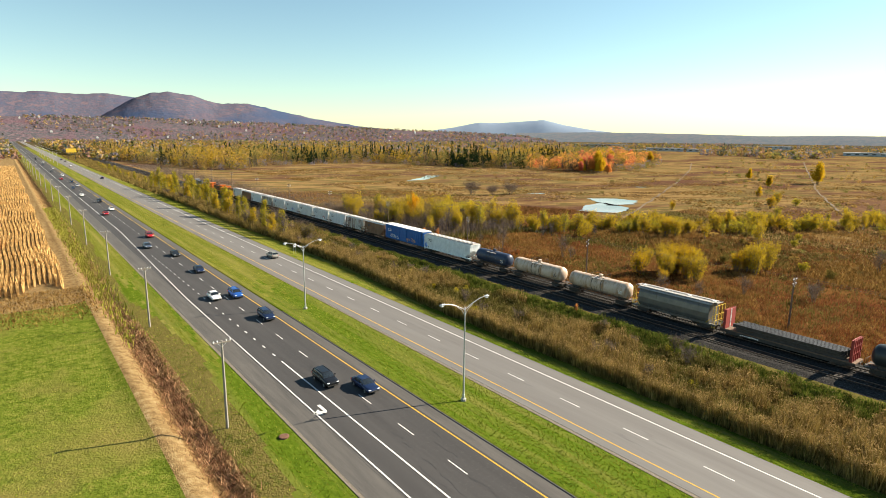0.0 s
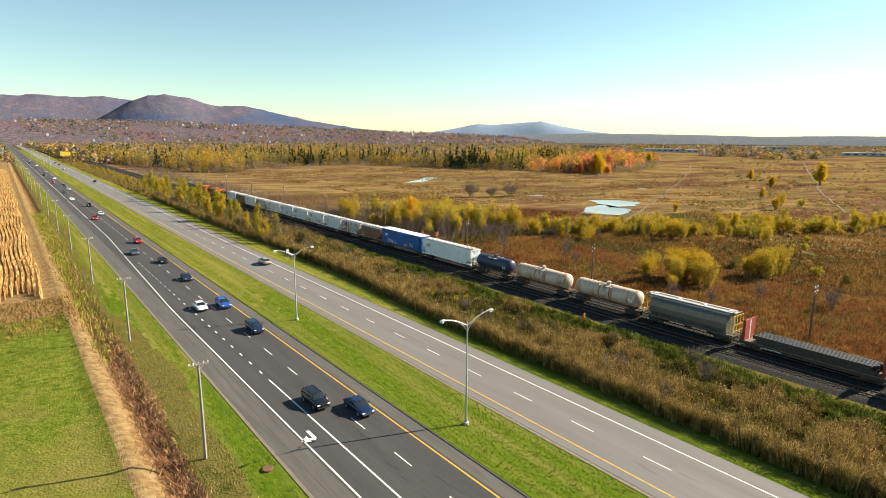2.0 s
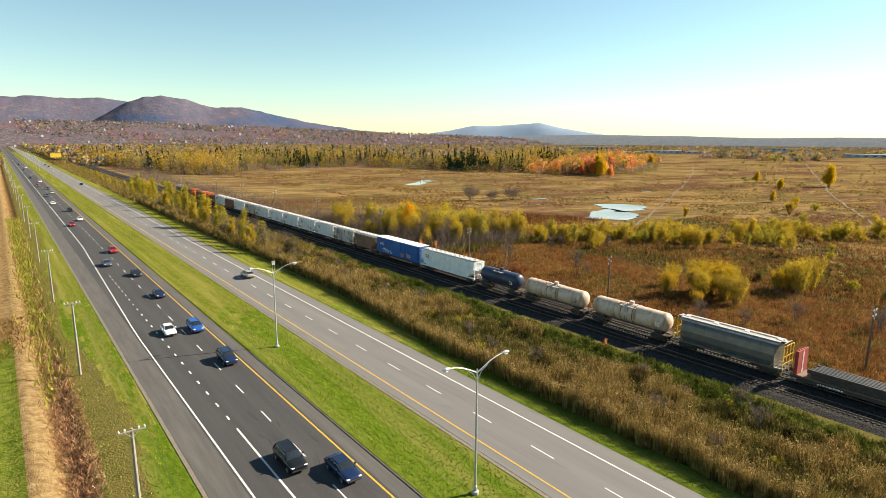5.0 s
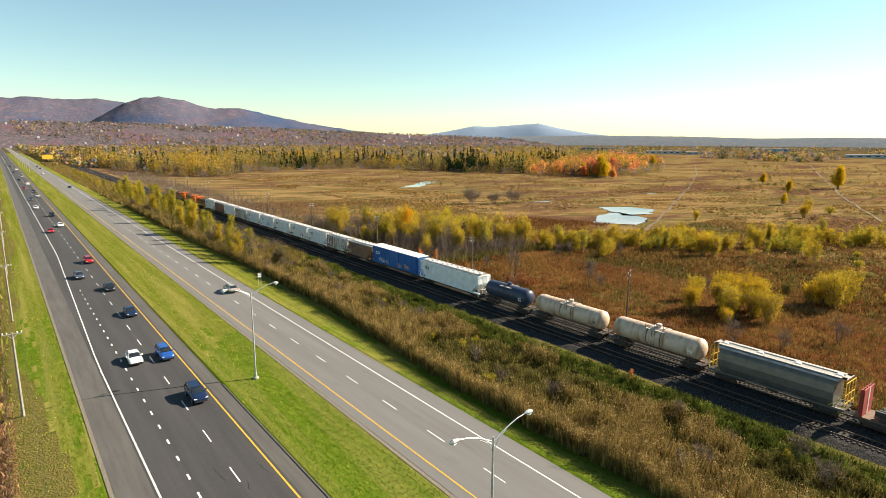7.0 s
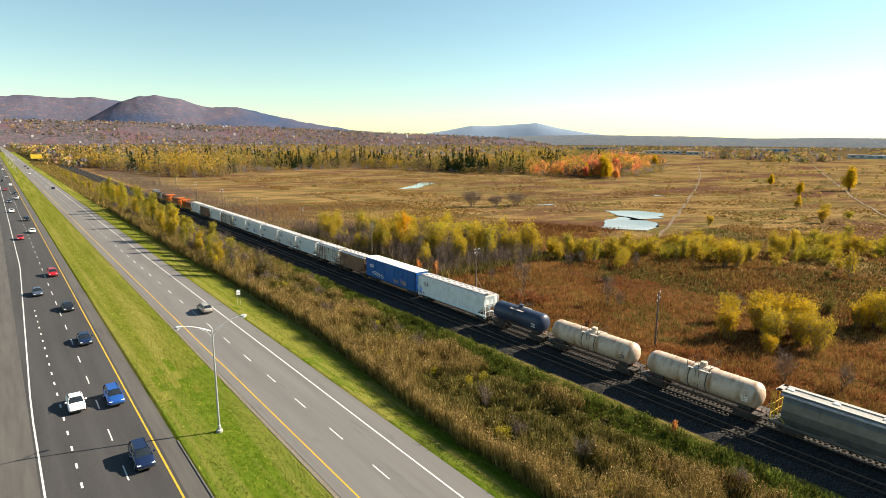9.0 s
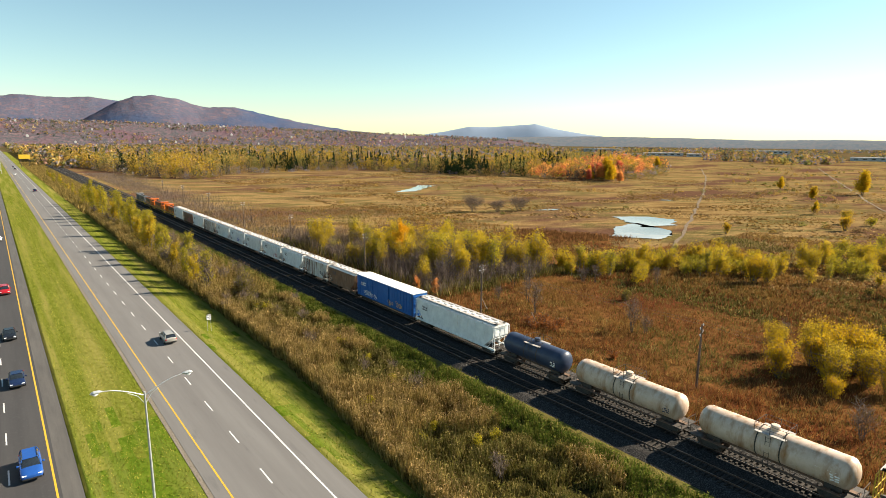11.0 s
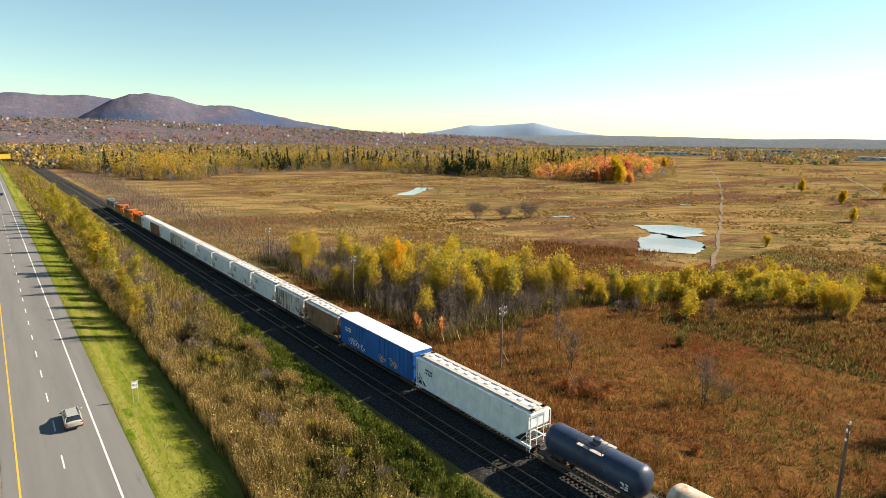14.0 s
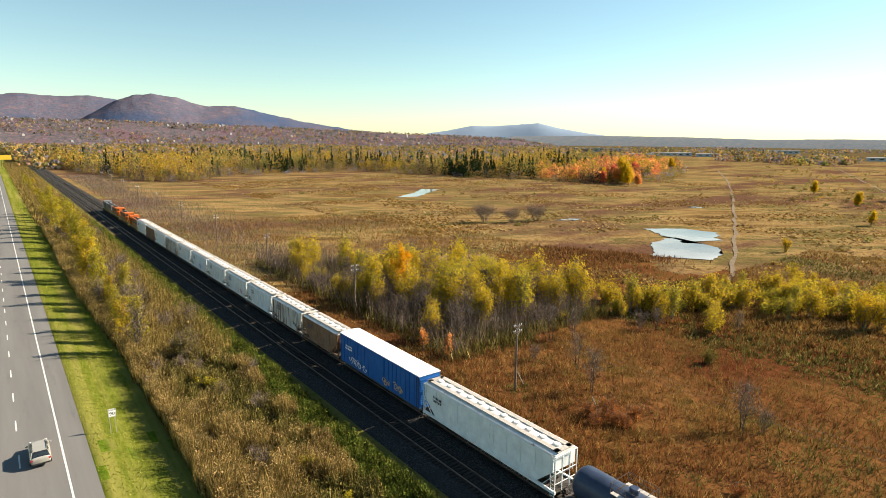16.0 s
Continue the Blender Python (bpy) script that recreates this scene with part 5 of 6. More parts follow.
stuff("ditch_weeds", [spikes(on_ground(x, y), rng.uniform(0.2, 0.85, n), rng.uniform(0.04, 0.09, n), 0.8)], L_["ditch"], "dead brown weeds in the ditch", "weeds")
n = 2600
y = 60 + 200 * rng.uniform(0, 1, n) ** 0.75
x = -34.6 + rng.normal(0, 1.0, n)
stuff("ditch_brush", [spikes(on_ground(x, y), rng.uniform(0.4, 1.7, n), rng.uniform(0.08, 0.25, n), 0.3), cards(on_ground(x, y, 1.2) + rng.normal(0, 0.5, (n, 3)), rng.uniform(0.15, 0.4, n))], L_["straw"], "yellow-olive brush along the field ditch", "brush")

# standing corn
n = 0
xs, ys = [], []
for r in range(32):
    yy = np.arange(104 + 0.4 * r + 6 * math.sin(r * 0.5), 620, 0.2)
    yy = yy[rng.uniform(0, 1, len(yy)) > np.interp(yy, [200, 400], [0.05, 0.62])]
    ys.append(yy)
    xs.append(-40.6 - 0.95 * r + 0.3 * np.sin(yy * 0.11) + rng.normal(0, 0.06, len(yy)))
x, y = np.concatenate(xs), np.concatenate(ys)
stuff("corn", [blades(on_ground(x, y), rng.uniform(1.6, 2.3, len(x)), rng.uniform(0.16, 0.34, len(x)), 0.12)], L_["corn"], "rows of dry standing corn", "corn")


def tree(seed, name, label, H, spread, stems, leaves, leaf_s, leaf_mt, clear=0.35, bark=None, twigs=0, lean=0.25, limb_n=7, category="tree", rise=(0.35, 1.0), loose=0.10):
    """A tree or shrub with tapered stems, limbs and a crown of small leaves or twigs, at the origin."""
    g = np.random.default_rng(seed)
    root = tagged(new(name), label, category)
    bm = bmesh.new()
    limbs, tw = [], []
    for s in range(stems):
        a = g.uniform(0, 6.28)
        b0 = Vector((math.cos(a), math.sin(a), 0)) * (0.12 * spread * (stems > 1) * g.uniform(0.2, 1))
        hs = H * g.uniform(0.55, 0.97) if stems > 1 else H * 0.95
        ln = lean * g.uniform(0.3, 1.0) * spread * (1 if stems > 1 else 0.25)
        pts = [b0 + Vector((0, 0, -0.4))]
        for k in range(1, 6):
            t = k / 5
            pts.append(b0 + Vector((math.cos(a) * ln * t, math.sin(a) * ln * t, hs * t)) + Vector(g.normal(0, 0.02 * H * t, 3)))
        r0 = max(0.035, 0.016 * H if stems == 1 else 0.012 * H)
        tube(bm, pts, [r0 * (1 - 0.85 * k / 5) for k in range(6)], 5, False)
        for k in range(limb_n):
            t = clear + (0.98 - clear) * (k + g.uniform(0, 1)) / limb_n
            i = min(4, int(t * 5))
            p = pts[i].lerp(pts[i + 1], t * 5 - i)
            aa = g.uniform(0, 6.28)
            ll = spread * g.uniform(0.35, 0.75) * (1.15 - 0.75 * t) * (1 if stems == 1 else 0.75)
            e = p + Vector((math.cos(aa) * ll, math.sin(aa) * ll, ll * g.uniform(*rise)))
            e.z = min(e.z, hs * g.uniform(0.95, 1.1))
            mid = p.lerp(e, 0.5) + Vector(g.normal(0, 0.06 * ll, 3))
            tube(bm, [p, mid, e], [r0 * 0.45, r0 * 0.28, r0 * 0.1], 3, False)
            limbs += [(p, mid), (mid, e)]
            for q in range(twigs):
                o = p.lerp(e, g.uniform(0.25, 1))
                d = Vector(g.normal(0, 1, 3))
                d.z = abs(d.z) + 0.5
                tw.append((o, o + d.normalized() * g.uniform(0.3, 0.9) * spread * 0.3))
    stem = part("trunk", bm, bark or M["bark"], root)
    sets = []
    if leaves:
        E = np.array([(*a, *b) for a, b in limbs])[g.integers(0, len(limbs), leaves)]
        c = E[:, :3] + (E[:, 3:] - E[:, :3]) * g.uniform(0.1, 1.25, (leaves, 1)) + g.normal(0, loose * spread * 0.7, (leaves, 3)) * (0.8, 0.8, 1.4)
        c[:, 2] = np.clip(c[:, 2], 0.15 * H * (clear > 0.1), H * 1.08)
        sets.append(cards(c, g.uniform(0.6, 1.3, leaves) * leaf_s, g))
        V, F = joined(sets)
        cr = new("crown", fast_mesh("crown", V, F, [leaf_mt]))
        cr.parent = root
    if tw:
        A = np.array([tuple(o) for o, e in tw])
        Bq = np.array([tuple(e) for o, e in tw])
        fan = [(A, Bq)]
        for j in range(2):
            t = g.uniform(0.3, 0.9, (len(A), 1))
            o = A + (Bq - A) * t
            fan.append((o, o + (Bq - A) * 0.6 + g.normal(0, 0.1 * spread, A.shape)))
        Vs = []
        for a_, b_ in fan:
            d = np.cross(b_ - a_, g.normal(size=a_.shape))
            d /= np.linalg.norm(d, axis=1)[:, None] + 1e-9
            Vs.append(np.stack([a_ - d * 0.018, a_ + d * 0.018, b_ + d * 0.008, b_ - d * 0.008], 1).reshape(-1, 3))
        V = np.concatenate(Vs)
        ob = new("twig", fast_mesh("twig", V, np.arange(len(V)).reshape(-1, 4), [L_["twig"]]))
        ob.parent = root
    return root


PLACED = set()


def plant(protos, spots, group="", g=rng):
    """Sets copies of the prototypes at (x, y, scale); the first use moves the prototype itself."""
    for k, (x, y, s) in enumerate(spots):
        p = protos[k % len(protos)]
        m = pose(x, y, float(ground_z(x, y)) - 0.05, 0, 0, g.uniform(0, 360)) @ Matrix.Diagonal((s * g.uniform(0.9, 1.1), s * g.uniform(0.9, 1.1), s, 1))
        if p not in PLACED:
            PLACED.add(p)
            p.matrix_basis = m
            o = p
        else:
            sc = p.scale.copy()
            p.scale = (1, 1, 1)
            o = copy_thing(p, m)
            p.scale = sc
        if group:
            o["group"] = group


willows = [tree(100 + k, "willow_shrub", "yellow-green willow with grey bare stems below", 9.5, 4.0, (4, 5, 3, 4)[k], 1200, 0.33, L_[("willow", "lime", "willow", "willow")[k]], (0.3, 0.2, 0.36, 0.25)[k], loose=0.22, bark=M["pale_bark"], twigs=3, limb_n=9, rise=(0.9, 1.9)) for k in range(4)]
golds = [tree(120 + k, "poplar_clump", "bright yellow poplar clump in the meadow", 7.6, 4.4, 10, 4000, 0.22, L_[("golden", "willow")[k]], 0.05, loose=0.13, twigs=2, lean=0.5, rise=(1.3, 2.8)) for k in range(2)]
lows = [tree(140 + k, "willow_bush", "low yellow-olive willow bush", 3.6, 3.2, 6, 900, 0.25, L_[("willow", "lime", "willow")[k]], 0.08, loose=0.15, limb_n=5, twigs=2, lean=0.4, rise=(0.9, 2.0), category="bush") for k in range(3)]
mounds = [tree(155, "sumac_mound", "low rust-red sumac mound in weeds", 1.9, 3.0, 9, 1500, 0.16, L_["sumac"], 0.05, twigs=1, category="bush")]
rounds = [tree(150 + k, "round_bush", "rounded leafy bush in the meadow", 2.2, 2.4, 6, 850, 0.2, L_[("olive", "lime")[k]], 0.05, category="bush") for k in range(2)]
bares = [tree(160 + k, "bare_tree", "leafless grey tree with fine twigs", 6.5, 4.2, (2, 3, 2)[k], 0, 0, None, 0.22, bark=M["dark_bark"], twigs=5, limb_n=12, rise=(0.7, 1.5)) for k in range(3)]
greys = [tree(170 + k, "bare_shrub", "leafless grey-purple shrub with fine twigs", 3.4, 3.0, 6, 0, 0, None, 0.12, twigs=4, limb_n=5, rise=(1.0, 2.2), category="bush") for k in range(2)]
poplars = [tree(180 + k, "roadside_poplar", "slim poplar with yellow-green upper leaves", 13.0, 3.8, (2, 3, 2)[k], 2600, 0.3, L_[("lime", "lime", "willow")[k]], (0.12, 0.2, 0.16)[k], loose=0.17, bark=M["pale_bark"], twigs=6, limb_n=9, rise=(0.7, 1.5)) for k in range(3)]
amber = [tree(190, "amber_tree", "amber autumn tree among willows", 11.5, 4.2, 3, 3800, 0.28, L_["amber"], 0.3)]
oranges = [tree(195, "orange_sapling", "small sapling with orange leaves", 4.2, 1.9, 4, 800, 0.19, L_["orange"], 0.3, twigs=2)]
maples = [tree(200 + k, "maple_tree", lb + " autumn maple at the wood's edge", 19.0, 8.5, 2, 2800, 1.05, L_[c], 0.12, bark=M["pale_bark"], loose=0.2) for k, (c, lb) in enumerate((("orange", "orange"), ("red", "red"), ("golden", "yellow"), ("orange", "orange")))]

g2 = np.random.default_rng(77)
sp = [(g2.uniform(59, 74), g2.uniform(112, 185)) for k in range(44)] + [(g2.uniform(70, 98), g2.uniform(112, 150)) for k in range(66)]
plant(willows, [(x, y, g2.uniform(0.6, 1.15) * (0.75 if x < 64 else 1.0)) for x, y in sp], "willows of the thicket")
plant(amber, [(70.5, 138.0, 1.12)])
n = 5500
x, y = np.concatenate([rng.uniform(57, 76, n // 2), rng.uniform(68, 99, n // 2)]), np.concatenate([rng.uniform(106, 190, n // 2), rng.uniform(108, 152, n // 2)])
stuff("thicket_saplings", [blades(on_ground(x, y), rng.uniform(1.5, 6.0, n), rng.uniform(0.04, 0.09, n), 0.12), blades(on_ground(x, y, 1.5), rng.uniform(1.5, 4.0, n), rng.uniform(0.03, 0.06, n), 0.45)], L_["twig"], "dense bare grey saplings of the thicket", "saplings")
n = 14000
x, y = np.concatenate([rng.uniform(57, 76, n // 2), rng.uniform(68, 99, n // 2)]), np.concatenate([rng.uniform(104, 190, n // 2), rng.uniform(106, 152, n // 2)])
stuff("thicket_undergrowth", [blades(on_ground(x, y), rng.uniform(0.8, 2.4, n), rng.uniform(0.1, 0.25, n), 0.35)], L_["weed"], "olive undergrowth of the thicket", "undergrowth")
plant(greys, [(g2.uniform(58, 88), g2.uniform(104, 190), g2.uniform(0.8, 1.5)) for k in range(44)], "bare shrubs of the thicket")
plant(bares, [(g2.uniform(58, 96), g2.uniform(106, 165), g2.uniform(0.7, 1.35)) for k in range(48)], "bare trees of the thicket")
plant(golds, [(77.5 + g2.normal(0, 5.2), 40 + g2.normal(0, 4.4), g2.uniform(0.45, 1.3)) for k in range(16)] + [(100 + g2.normal(0, 2.6), 30 + g2.normal(0, 2.6), g2.uniform(0.7, 1.05)) for k in range(6)] + [ (130, 73, 1.05), (133, 71, 0.8), (135, 87.5, 0.9), (158, 70, 0.8), (171, 72, 0.75), (176, 64, 0.85), (186, 60, 0.8), (199, 52, 0.75), (146, 84, 0.7), (211, 46, 0.8), (251, 91.7, 0.9), (273, 98.6, 0.8), (204, 116, 0.65)], "yellow poplar clumps")
# band of willow bushes across the meadow
band = [(98, 118), (105, 112), (113, 100), (125, 95), (138, 92), (140, 78), (149, 88), (160, 66), (173, 70), (188, 58), (197, 50), (215, 44), (240, 36)]
spots = []
for (xa, ya), (xb, yb) in zip(band[:-1], band[1:]):
    for k in range(13):
        t = g2.uniform(0, 1)
        spots.append((xa + (xb - xa) * t + g2.normal(0, 5), ya + (yb - ya) * t + g2.normal(0, 5), g2.uniform(0.35, 1.6)))
plant(lows, spots, "willow bushes across the meadow")
plant(willows, [(x + g2.normal(0, 5), y + g2.normal(0, 5), g2.uniform(0.4, 0.85)) for x, y, s in spots[::3]], "willows across the meadow")
plant(rounds, [(90, 81.6, 1.1), (101.4, 107, 1.2), (107.4, 40.5, 1.0), (111.4, 22.8, 1.1), (107.8, 15.2, 1.2), (149, 40, 1.0), (104.4, 39.7, 1.2), (117, 97.6, 1.3), (140, 52, 0.9), (165, 45, 1.0), (155, 58, 1.0), (276, 90, 1.6)], "rounded bushes")
plant(bares, [(65.5, 84.9, 1.1), (72.3, 68.2, 1.0), (78, 103.4, 0.9), (107.7, 85, 0.8), (126.4, 10.7, 1.0), (70.2, 91.3, 0.9), (98.2, 96, 0.8), (81, 101, 0.9)], "bare trees in the meadow")
plant(greys, [(73.6, 66.3, 0.9), (81.3, 8.9, 1.2), (84, 10, 1.0), (62, 115, 1.0), (68, 98, 0.8), (75, 20, 1.2), (90, 50, 1.0), (96, 98, 1.1), (60, 30, 1.2), (63, 24, 1.1)], "bare shrubs in the meadow")
plant([tree(176, "bare_willow", "broad leafless grey willow in dry grass", 6.2, 9.0, 12, 0, 0, None, 0.1, twigs=7, lean=0.42, limb_n=8, rise=(0.8, 1.8), category="bush")], [(168.8, 222, 1.1), (178, 215, 0.8), (190, 212, 0.95)], "bare willows on the plain")
plant(mounds, [(59.8, 81.2, 0.9), (62.0, 79.5, 1.0), (60.5, 78, 0.8), (63.5, 77.5, 0.8), (58.6, 79, 0.7), (61, 76.4, 0.7), (58, 62, 0.6)], "sumac mounds")
plant(oranges, [(56.2, 111.2, 1.0), (57.5, 106, 1.1), (33.2, 30.5, 0.45)], "orange saplings")
# trees between the carriageway and the railway
spots = [(g2.uniform(18.8, 23.5), yy + g2.uniform(-3, 3), g2.uniform(0.8, 1.15)) for yy in range(172, 345, 8)] + [(g2.uniform(19, 22), yy, g2.uniform(0.7, 0.9)) for yy in (138, 144, 151, 158, 165)]
spots += [(g2.uniform(20, 26), yy + g2.uniform(-5, 5), g2.uniform(0.35, 0.6)) for yy in range(350, 600, 15)]
plant(bares, [(g2.uniform(19, 23), yy + g2.uniform(-3, 3), g2.uniform(1.0, 1.5)) for yy in range(138, 200, 8)], "bare trees beside the railway")
plant(poplars, spots, "trees along the railway")
n = 24000
x, y = rng.uniform(18.5, 31.5, n), 128 + 420 * rng.uniform(0, 1, n) ** 1.3
z = rng.uniform(0, 1, n) ** 1.5 * (2.6 + 1.8 * nfield(x, y, 0.12, 71))
stuff("railway_brush", [cards(on_ground(x, y, np.maximum(z, 0.1)), rng.uniform(0.15, 0.36, n)), spikes(on_ground(x, y), rng.uniform(1.0, 4.2, n), np.full(n, 0.06), 0.2)], L_["reed"], "tan brush under the railway trees", "brush")
plant([tree(210, "olive_thicket", "dense olive-brown roadside bush", 5.5, 4.2, 14, 3800, 0.2, L_["olive"], 0.05, twigs=5, category="bush")], [(24.2, 128, 1.0), (29, 142, 0.6), (25, 112, 0.5)], "olive bushes")
plant(greys, [(g2.uniform(17, 31), g2.uniform(5, 130), g2.uniform(0.6, 1.0)) for k in range(22)] + [(g2.uniform(18, 30), g2.uniform(130, 330), g2.uniform(0.9, 1.5)) for k in range(30)], "bare shrubs beside the railway")
plant(rounds, [(g2.uniform(18, 31), g2.uniform(-5, 130), g2.uniform(0.45, 0.95)) for k in range(34)], "rounded weed mounds among the reeds")
plant(maples, [(x, 0.68 * x + 28 + abs(g2.normal(0, 22)), g2.uniform(0.6, 1.05)) for x in g2.uniform(392, 560, 34)], "maples at the wood's edge")
plant([tree(205, "yellow_tree", "broad yellow autumn tree standing alone", 16.0, 10.0, 4, 3600, 0.85, L_["golden"], 0.12, limb_n=10, rise=(0.4, 1.1), loose=0.13)], [(445, 143, 1.0), (449, 196, 0.55), (655, 425, 0.9), (380, 150, 0.5), (300, 120, 0.4)], "yellow trees on the plain")


# woods: many trees far off
def wood(name, spots, H, crown_w, cards_n, card_s, mt, label, shape="round", trunk=True):
    sets, tr_ = [], []
    n = len(spots)
    S = np.array(spots)
    hs = H * rng.uniform(0.5, 1.15, n)
    hs = hs * (0.85 + 0.5 * nfield(S[:, 0], S[:, 1], 0.025, 91))
    z0 = np.where(np.hypot(S[:, 0], S[:, 1]) > 2300, foothill_z(S[:, 0], S[:, 1]) - 2, ground_z(S[:, 0], S[:, 1]))
    t = rng.uniform(0, 1, (n, cards_n))
    a = rng.uniform(0, 6.28, (n, cards_n))
    if shape == "cone":
        r = crown_w * (1 - t) * rng.uniform(0.4, 1.0, t.shape)
        z = (0.08 + 0.92 * t) * hs[:, None]
    else:
        lo = 0.16 if trunk else 0.05
        r = crown_w * np.sqrt(np.clip(1 - (2 * t - 0.9) ** 2 * 0.8, 0.02, 1)) * rng.uniform(0.3, 1.0, t.shape)
        z = (lo + (1 - lo) * t) * hs[:, None]
    C = np.stack([S[:, 0, None] + r * np.cos(a), S[:, 1, None] + r * np.sin(a), z0[:, None] + z], -1).reshape(-1, 3)
    sets.append(cards(C, rng.uniform(0.6, 1.3, len(C)) * card_s))
    stuff(name, sets, mt, label, "woods")
    if trunk:
        k = 2
        B3 = np.repeat(np.stack([S[:, 0], S[:, 1], z0], -1), k, 0) + np.concatenate([rng.normal(0, crown_w * 0.35, (n * k, 2)), np.zeros((n * k, 1))], 1)
        tr_.append(blades(B3, np.repeat(hs, k) * rng.uniform(0.3, 0.85, n * k), np.full(n * k, 0.2), 0.06))
    return tr_


FX = [40, 62, 95, 125, 180, 316, 335, 352, 380, 404, 440, 520, 646, 700]
FY = [800, 745, 545, 525, 600, 606, 540, 450, 440, 345, 335, 365, 430, 440]
pts = []
g3 = np.random.default_rng(5)
while len(pts) < 3000:
    x, d = g3.uniform(55, 690), g3.uniform(0, 1) ** 1.6 * 260
    y = float(np.interp(x, FX, FY)) + d * (1.0 if x < 350 else 0.8) + g3.normal(0, 6)
    pts.append((x, y))
pts = np.array(pts)
sel = nfield(pts[:, 0], pts[:, 1], 0.011, 51) + 0.35 * nfield(pts[:, 0], pts[:, 1], 0.05, 52) + g3.normal(0, 0.34, len(pts))
east = (pts[:, 0] > 0.97 * pts[:, 1]) & (pts[:, 1] < np.interp(pts[:, 0], FX, FY) + 80)
trunks = []
groups = {"wood_yellow": [], "golden": [], "pine": [], "wood_olive": [], "wood_brown": [], "orange": [], "red": [], "bare": []}
for (x, y), s, e in zip(pts, sel, east):
    if e:
        s += g3.normal(0, 0.22)
        groups["wood_olive" if s > 0.4 else "orange" if s > -0.02 else "red" if s > -0.12 else "golden" if s > -0.26 else "wood_brown" if s > -0.4 else "bare"].append((x, y))
    else:
        pine = noise.noise(Vector((x * 0.014, y * 0.014, 58))) + g3.normal(0, 0.22)
        groups["pine" if pine + 0.3 * s > (0.2 if 280 < x < 430 else 0.34) else "wood_olive" if s > 0.16 else "wood_yellow" if s > -0.04 else "bare" if s > -0.2 else "wood_brown" if s > -0.32 else "golden"].append((x, y))
for k, (H, w, cn, cs, sh) in {"wood_yellow": (21, 4.8, 80, 1.15, "round"), "golden": (21, 4.8, 80, 1.15, "round"), "pine": (22, 3.4, 90, 1.5, "cone"), "wood_olive": (20, 4.8, 80, 1.15, "round"), "wood_brown": (19, 4.8, 76, 1.15, "round"), "orange": (17, 4.4, 80, 1.3, "round"), "red": (17, 4.4, 80, 1.3, "round")}.items():
    if groups[k]:
        trunks += wood(k.replace("wood_", "") + "_wood_trees", groups[k], H, w, cn, cs, L_["wood_gold" if k == "golden" else k], {"pine": "dark green conifers of the wood", "wood_yellow": "yellow autumn trees of the wood", "golden": "golden trees of the wood", "wood_olive": "olive trees of the wood", "wood_brown": "russet brown trees of the wood", "orange": "orange maples of the wood", "red": "red maples of the wood"}[k], sh)
S = np.array(groups["bare"])
tb = np.repeat(on_ground(S[:, 0], S[:, 1]), 26, 0) + np.concatenate([rng.normal(0, 2.0, (len(S) * 26, 2)), rng.uniform(0, 5, (len(S) * 26, 1))], 1)
trunks.append(blades(tb, rng.uniform(3, 10, len(tb)), np.full(len(tb), 0.28), 0.16))
stuff("wood_bare_stems", trunks, L_["trunk"], "grey bare trunks of the wood", "woods")
# grey brush along the railway and scattered scrub over the plain
n = 24000
x = rng.uniform(50, 70, n) + 22 * rng.uniform(0, 1, n) ** 3
y = rng.uniform(175, 620, n)
stuff("bare_brush", [spikes(on_ground(x, y), rng.uniform(0.5, 2.0, n), rng.uniform(0.05, 0.12, n), 0.5)], L_["twig"], "grey bare brush along the railway", "brush")
sc = [(g3.uniform(110, 900), g3.uniform(20, 480)) for k in range(420)]
sc = [(x, y) for x, y in sc if y < 0.45 * x + 30 and not (155 < x < 230 and 115 < y < 178)] + [(g3.uniform(120, 360), g3.uniform(180, 420)) for k in range(25)]
for cx_, cy_, m_ in ((415, 178, 9), (264, 95, 7), (488, 202, 10), (393, 151, 8), (600, 300, 12), (660, 250, 14), (330, 140, 6), (520, 150, 9), (560, 230, 9), (300, 60, 8), (350, 225, 5), (760, 330, 16), (700, 180, 14)):
    sc += [(cx_ + g3.normal(0, 14), cy_ + g3.normal(0, 7)) for k in range(m_)]
for k, (c, lb) in enumerate((("wood_yellow", "yellow scrub on the plain"), ("wood_olive", "olive scrub on the plain"), ("wood_brown", "russet scrub on the plain"))):
    wood("plain_scrub", sc[k::3], 2.6, 1.7, 70, 0.55, L_[c], lb, trunk=False)
far = []
while len(far) < 15000:
    b, d = radians(g3.uniform(-4, 82)), 720 + 2200 * g3.uniform(0, 1) ** 1.2
    x, y = d * math.sin(b), d * math.cos(b)
    if x < 30 and x > -34:
        continue
    v = noise.noise(Vector((x * 0.003, y * 0.006, 61)))
    if math.degrees(b) > 48 and v < 0.12 + 0.004 * (math.degrees(b) - 48):
        continue
    if v < -0.25:
        continue
    far.append((x, y))
# higher up the slope the haze-coloured far_* trees take over
low = np.hypot(*np.array(far).T) + g3.normal(0, 160, len(far)) < 2350
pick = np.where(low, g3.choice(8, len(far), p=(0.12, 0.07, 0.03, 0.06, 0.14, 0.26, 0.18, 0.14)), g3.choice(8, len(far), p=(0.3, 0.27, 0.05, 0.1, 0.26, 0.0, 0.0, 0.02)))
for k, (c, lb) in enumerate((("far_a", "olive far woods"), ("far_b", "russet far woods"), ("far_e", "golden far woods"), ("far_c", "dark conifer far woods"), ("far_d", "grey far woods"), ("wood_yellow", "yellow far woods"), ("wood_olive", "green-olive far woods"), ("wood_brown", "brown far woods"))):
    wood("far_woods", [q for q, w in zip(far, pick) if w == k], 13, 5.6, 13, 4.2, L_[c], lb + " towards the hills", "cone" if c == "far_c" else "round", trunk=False)
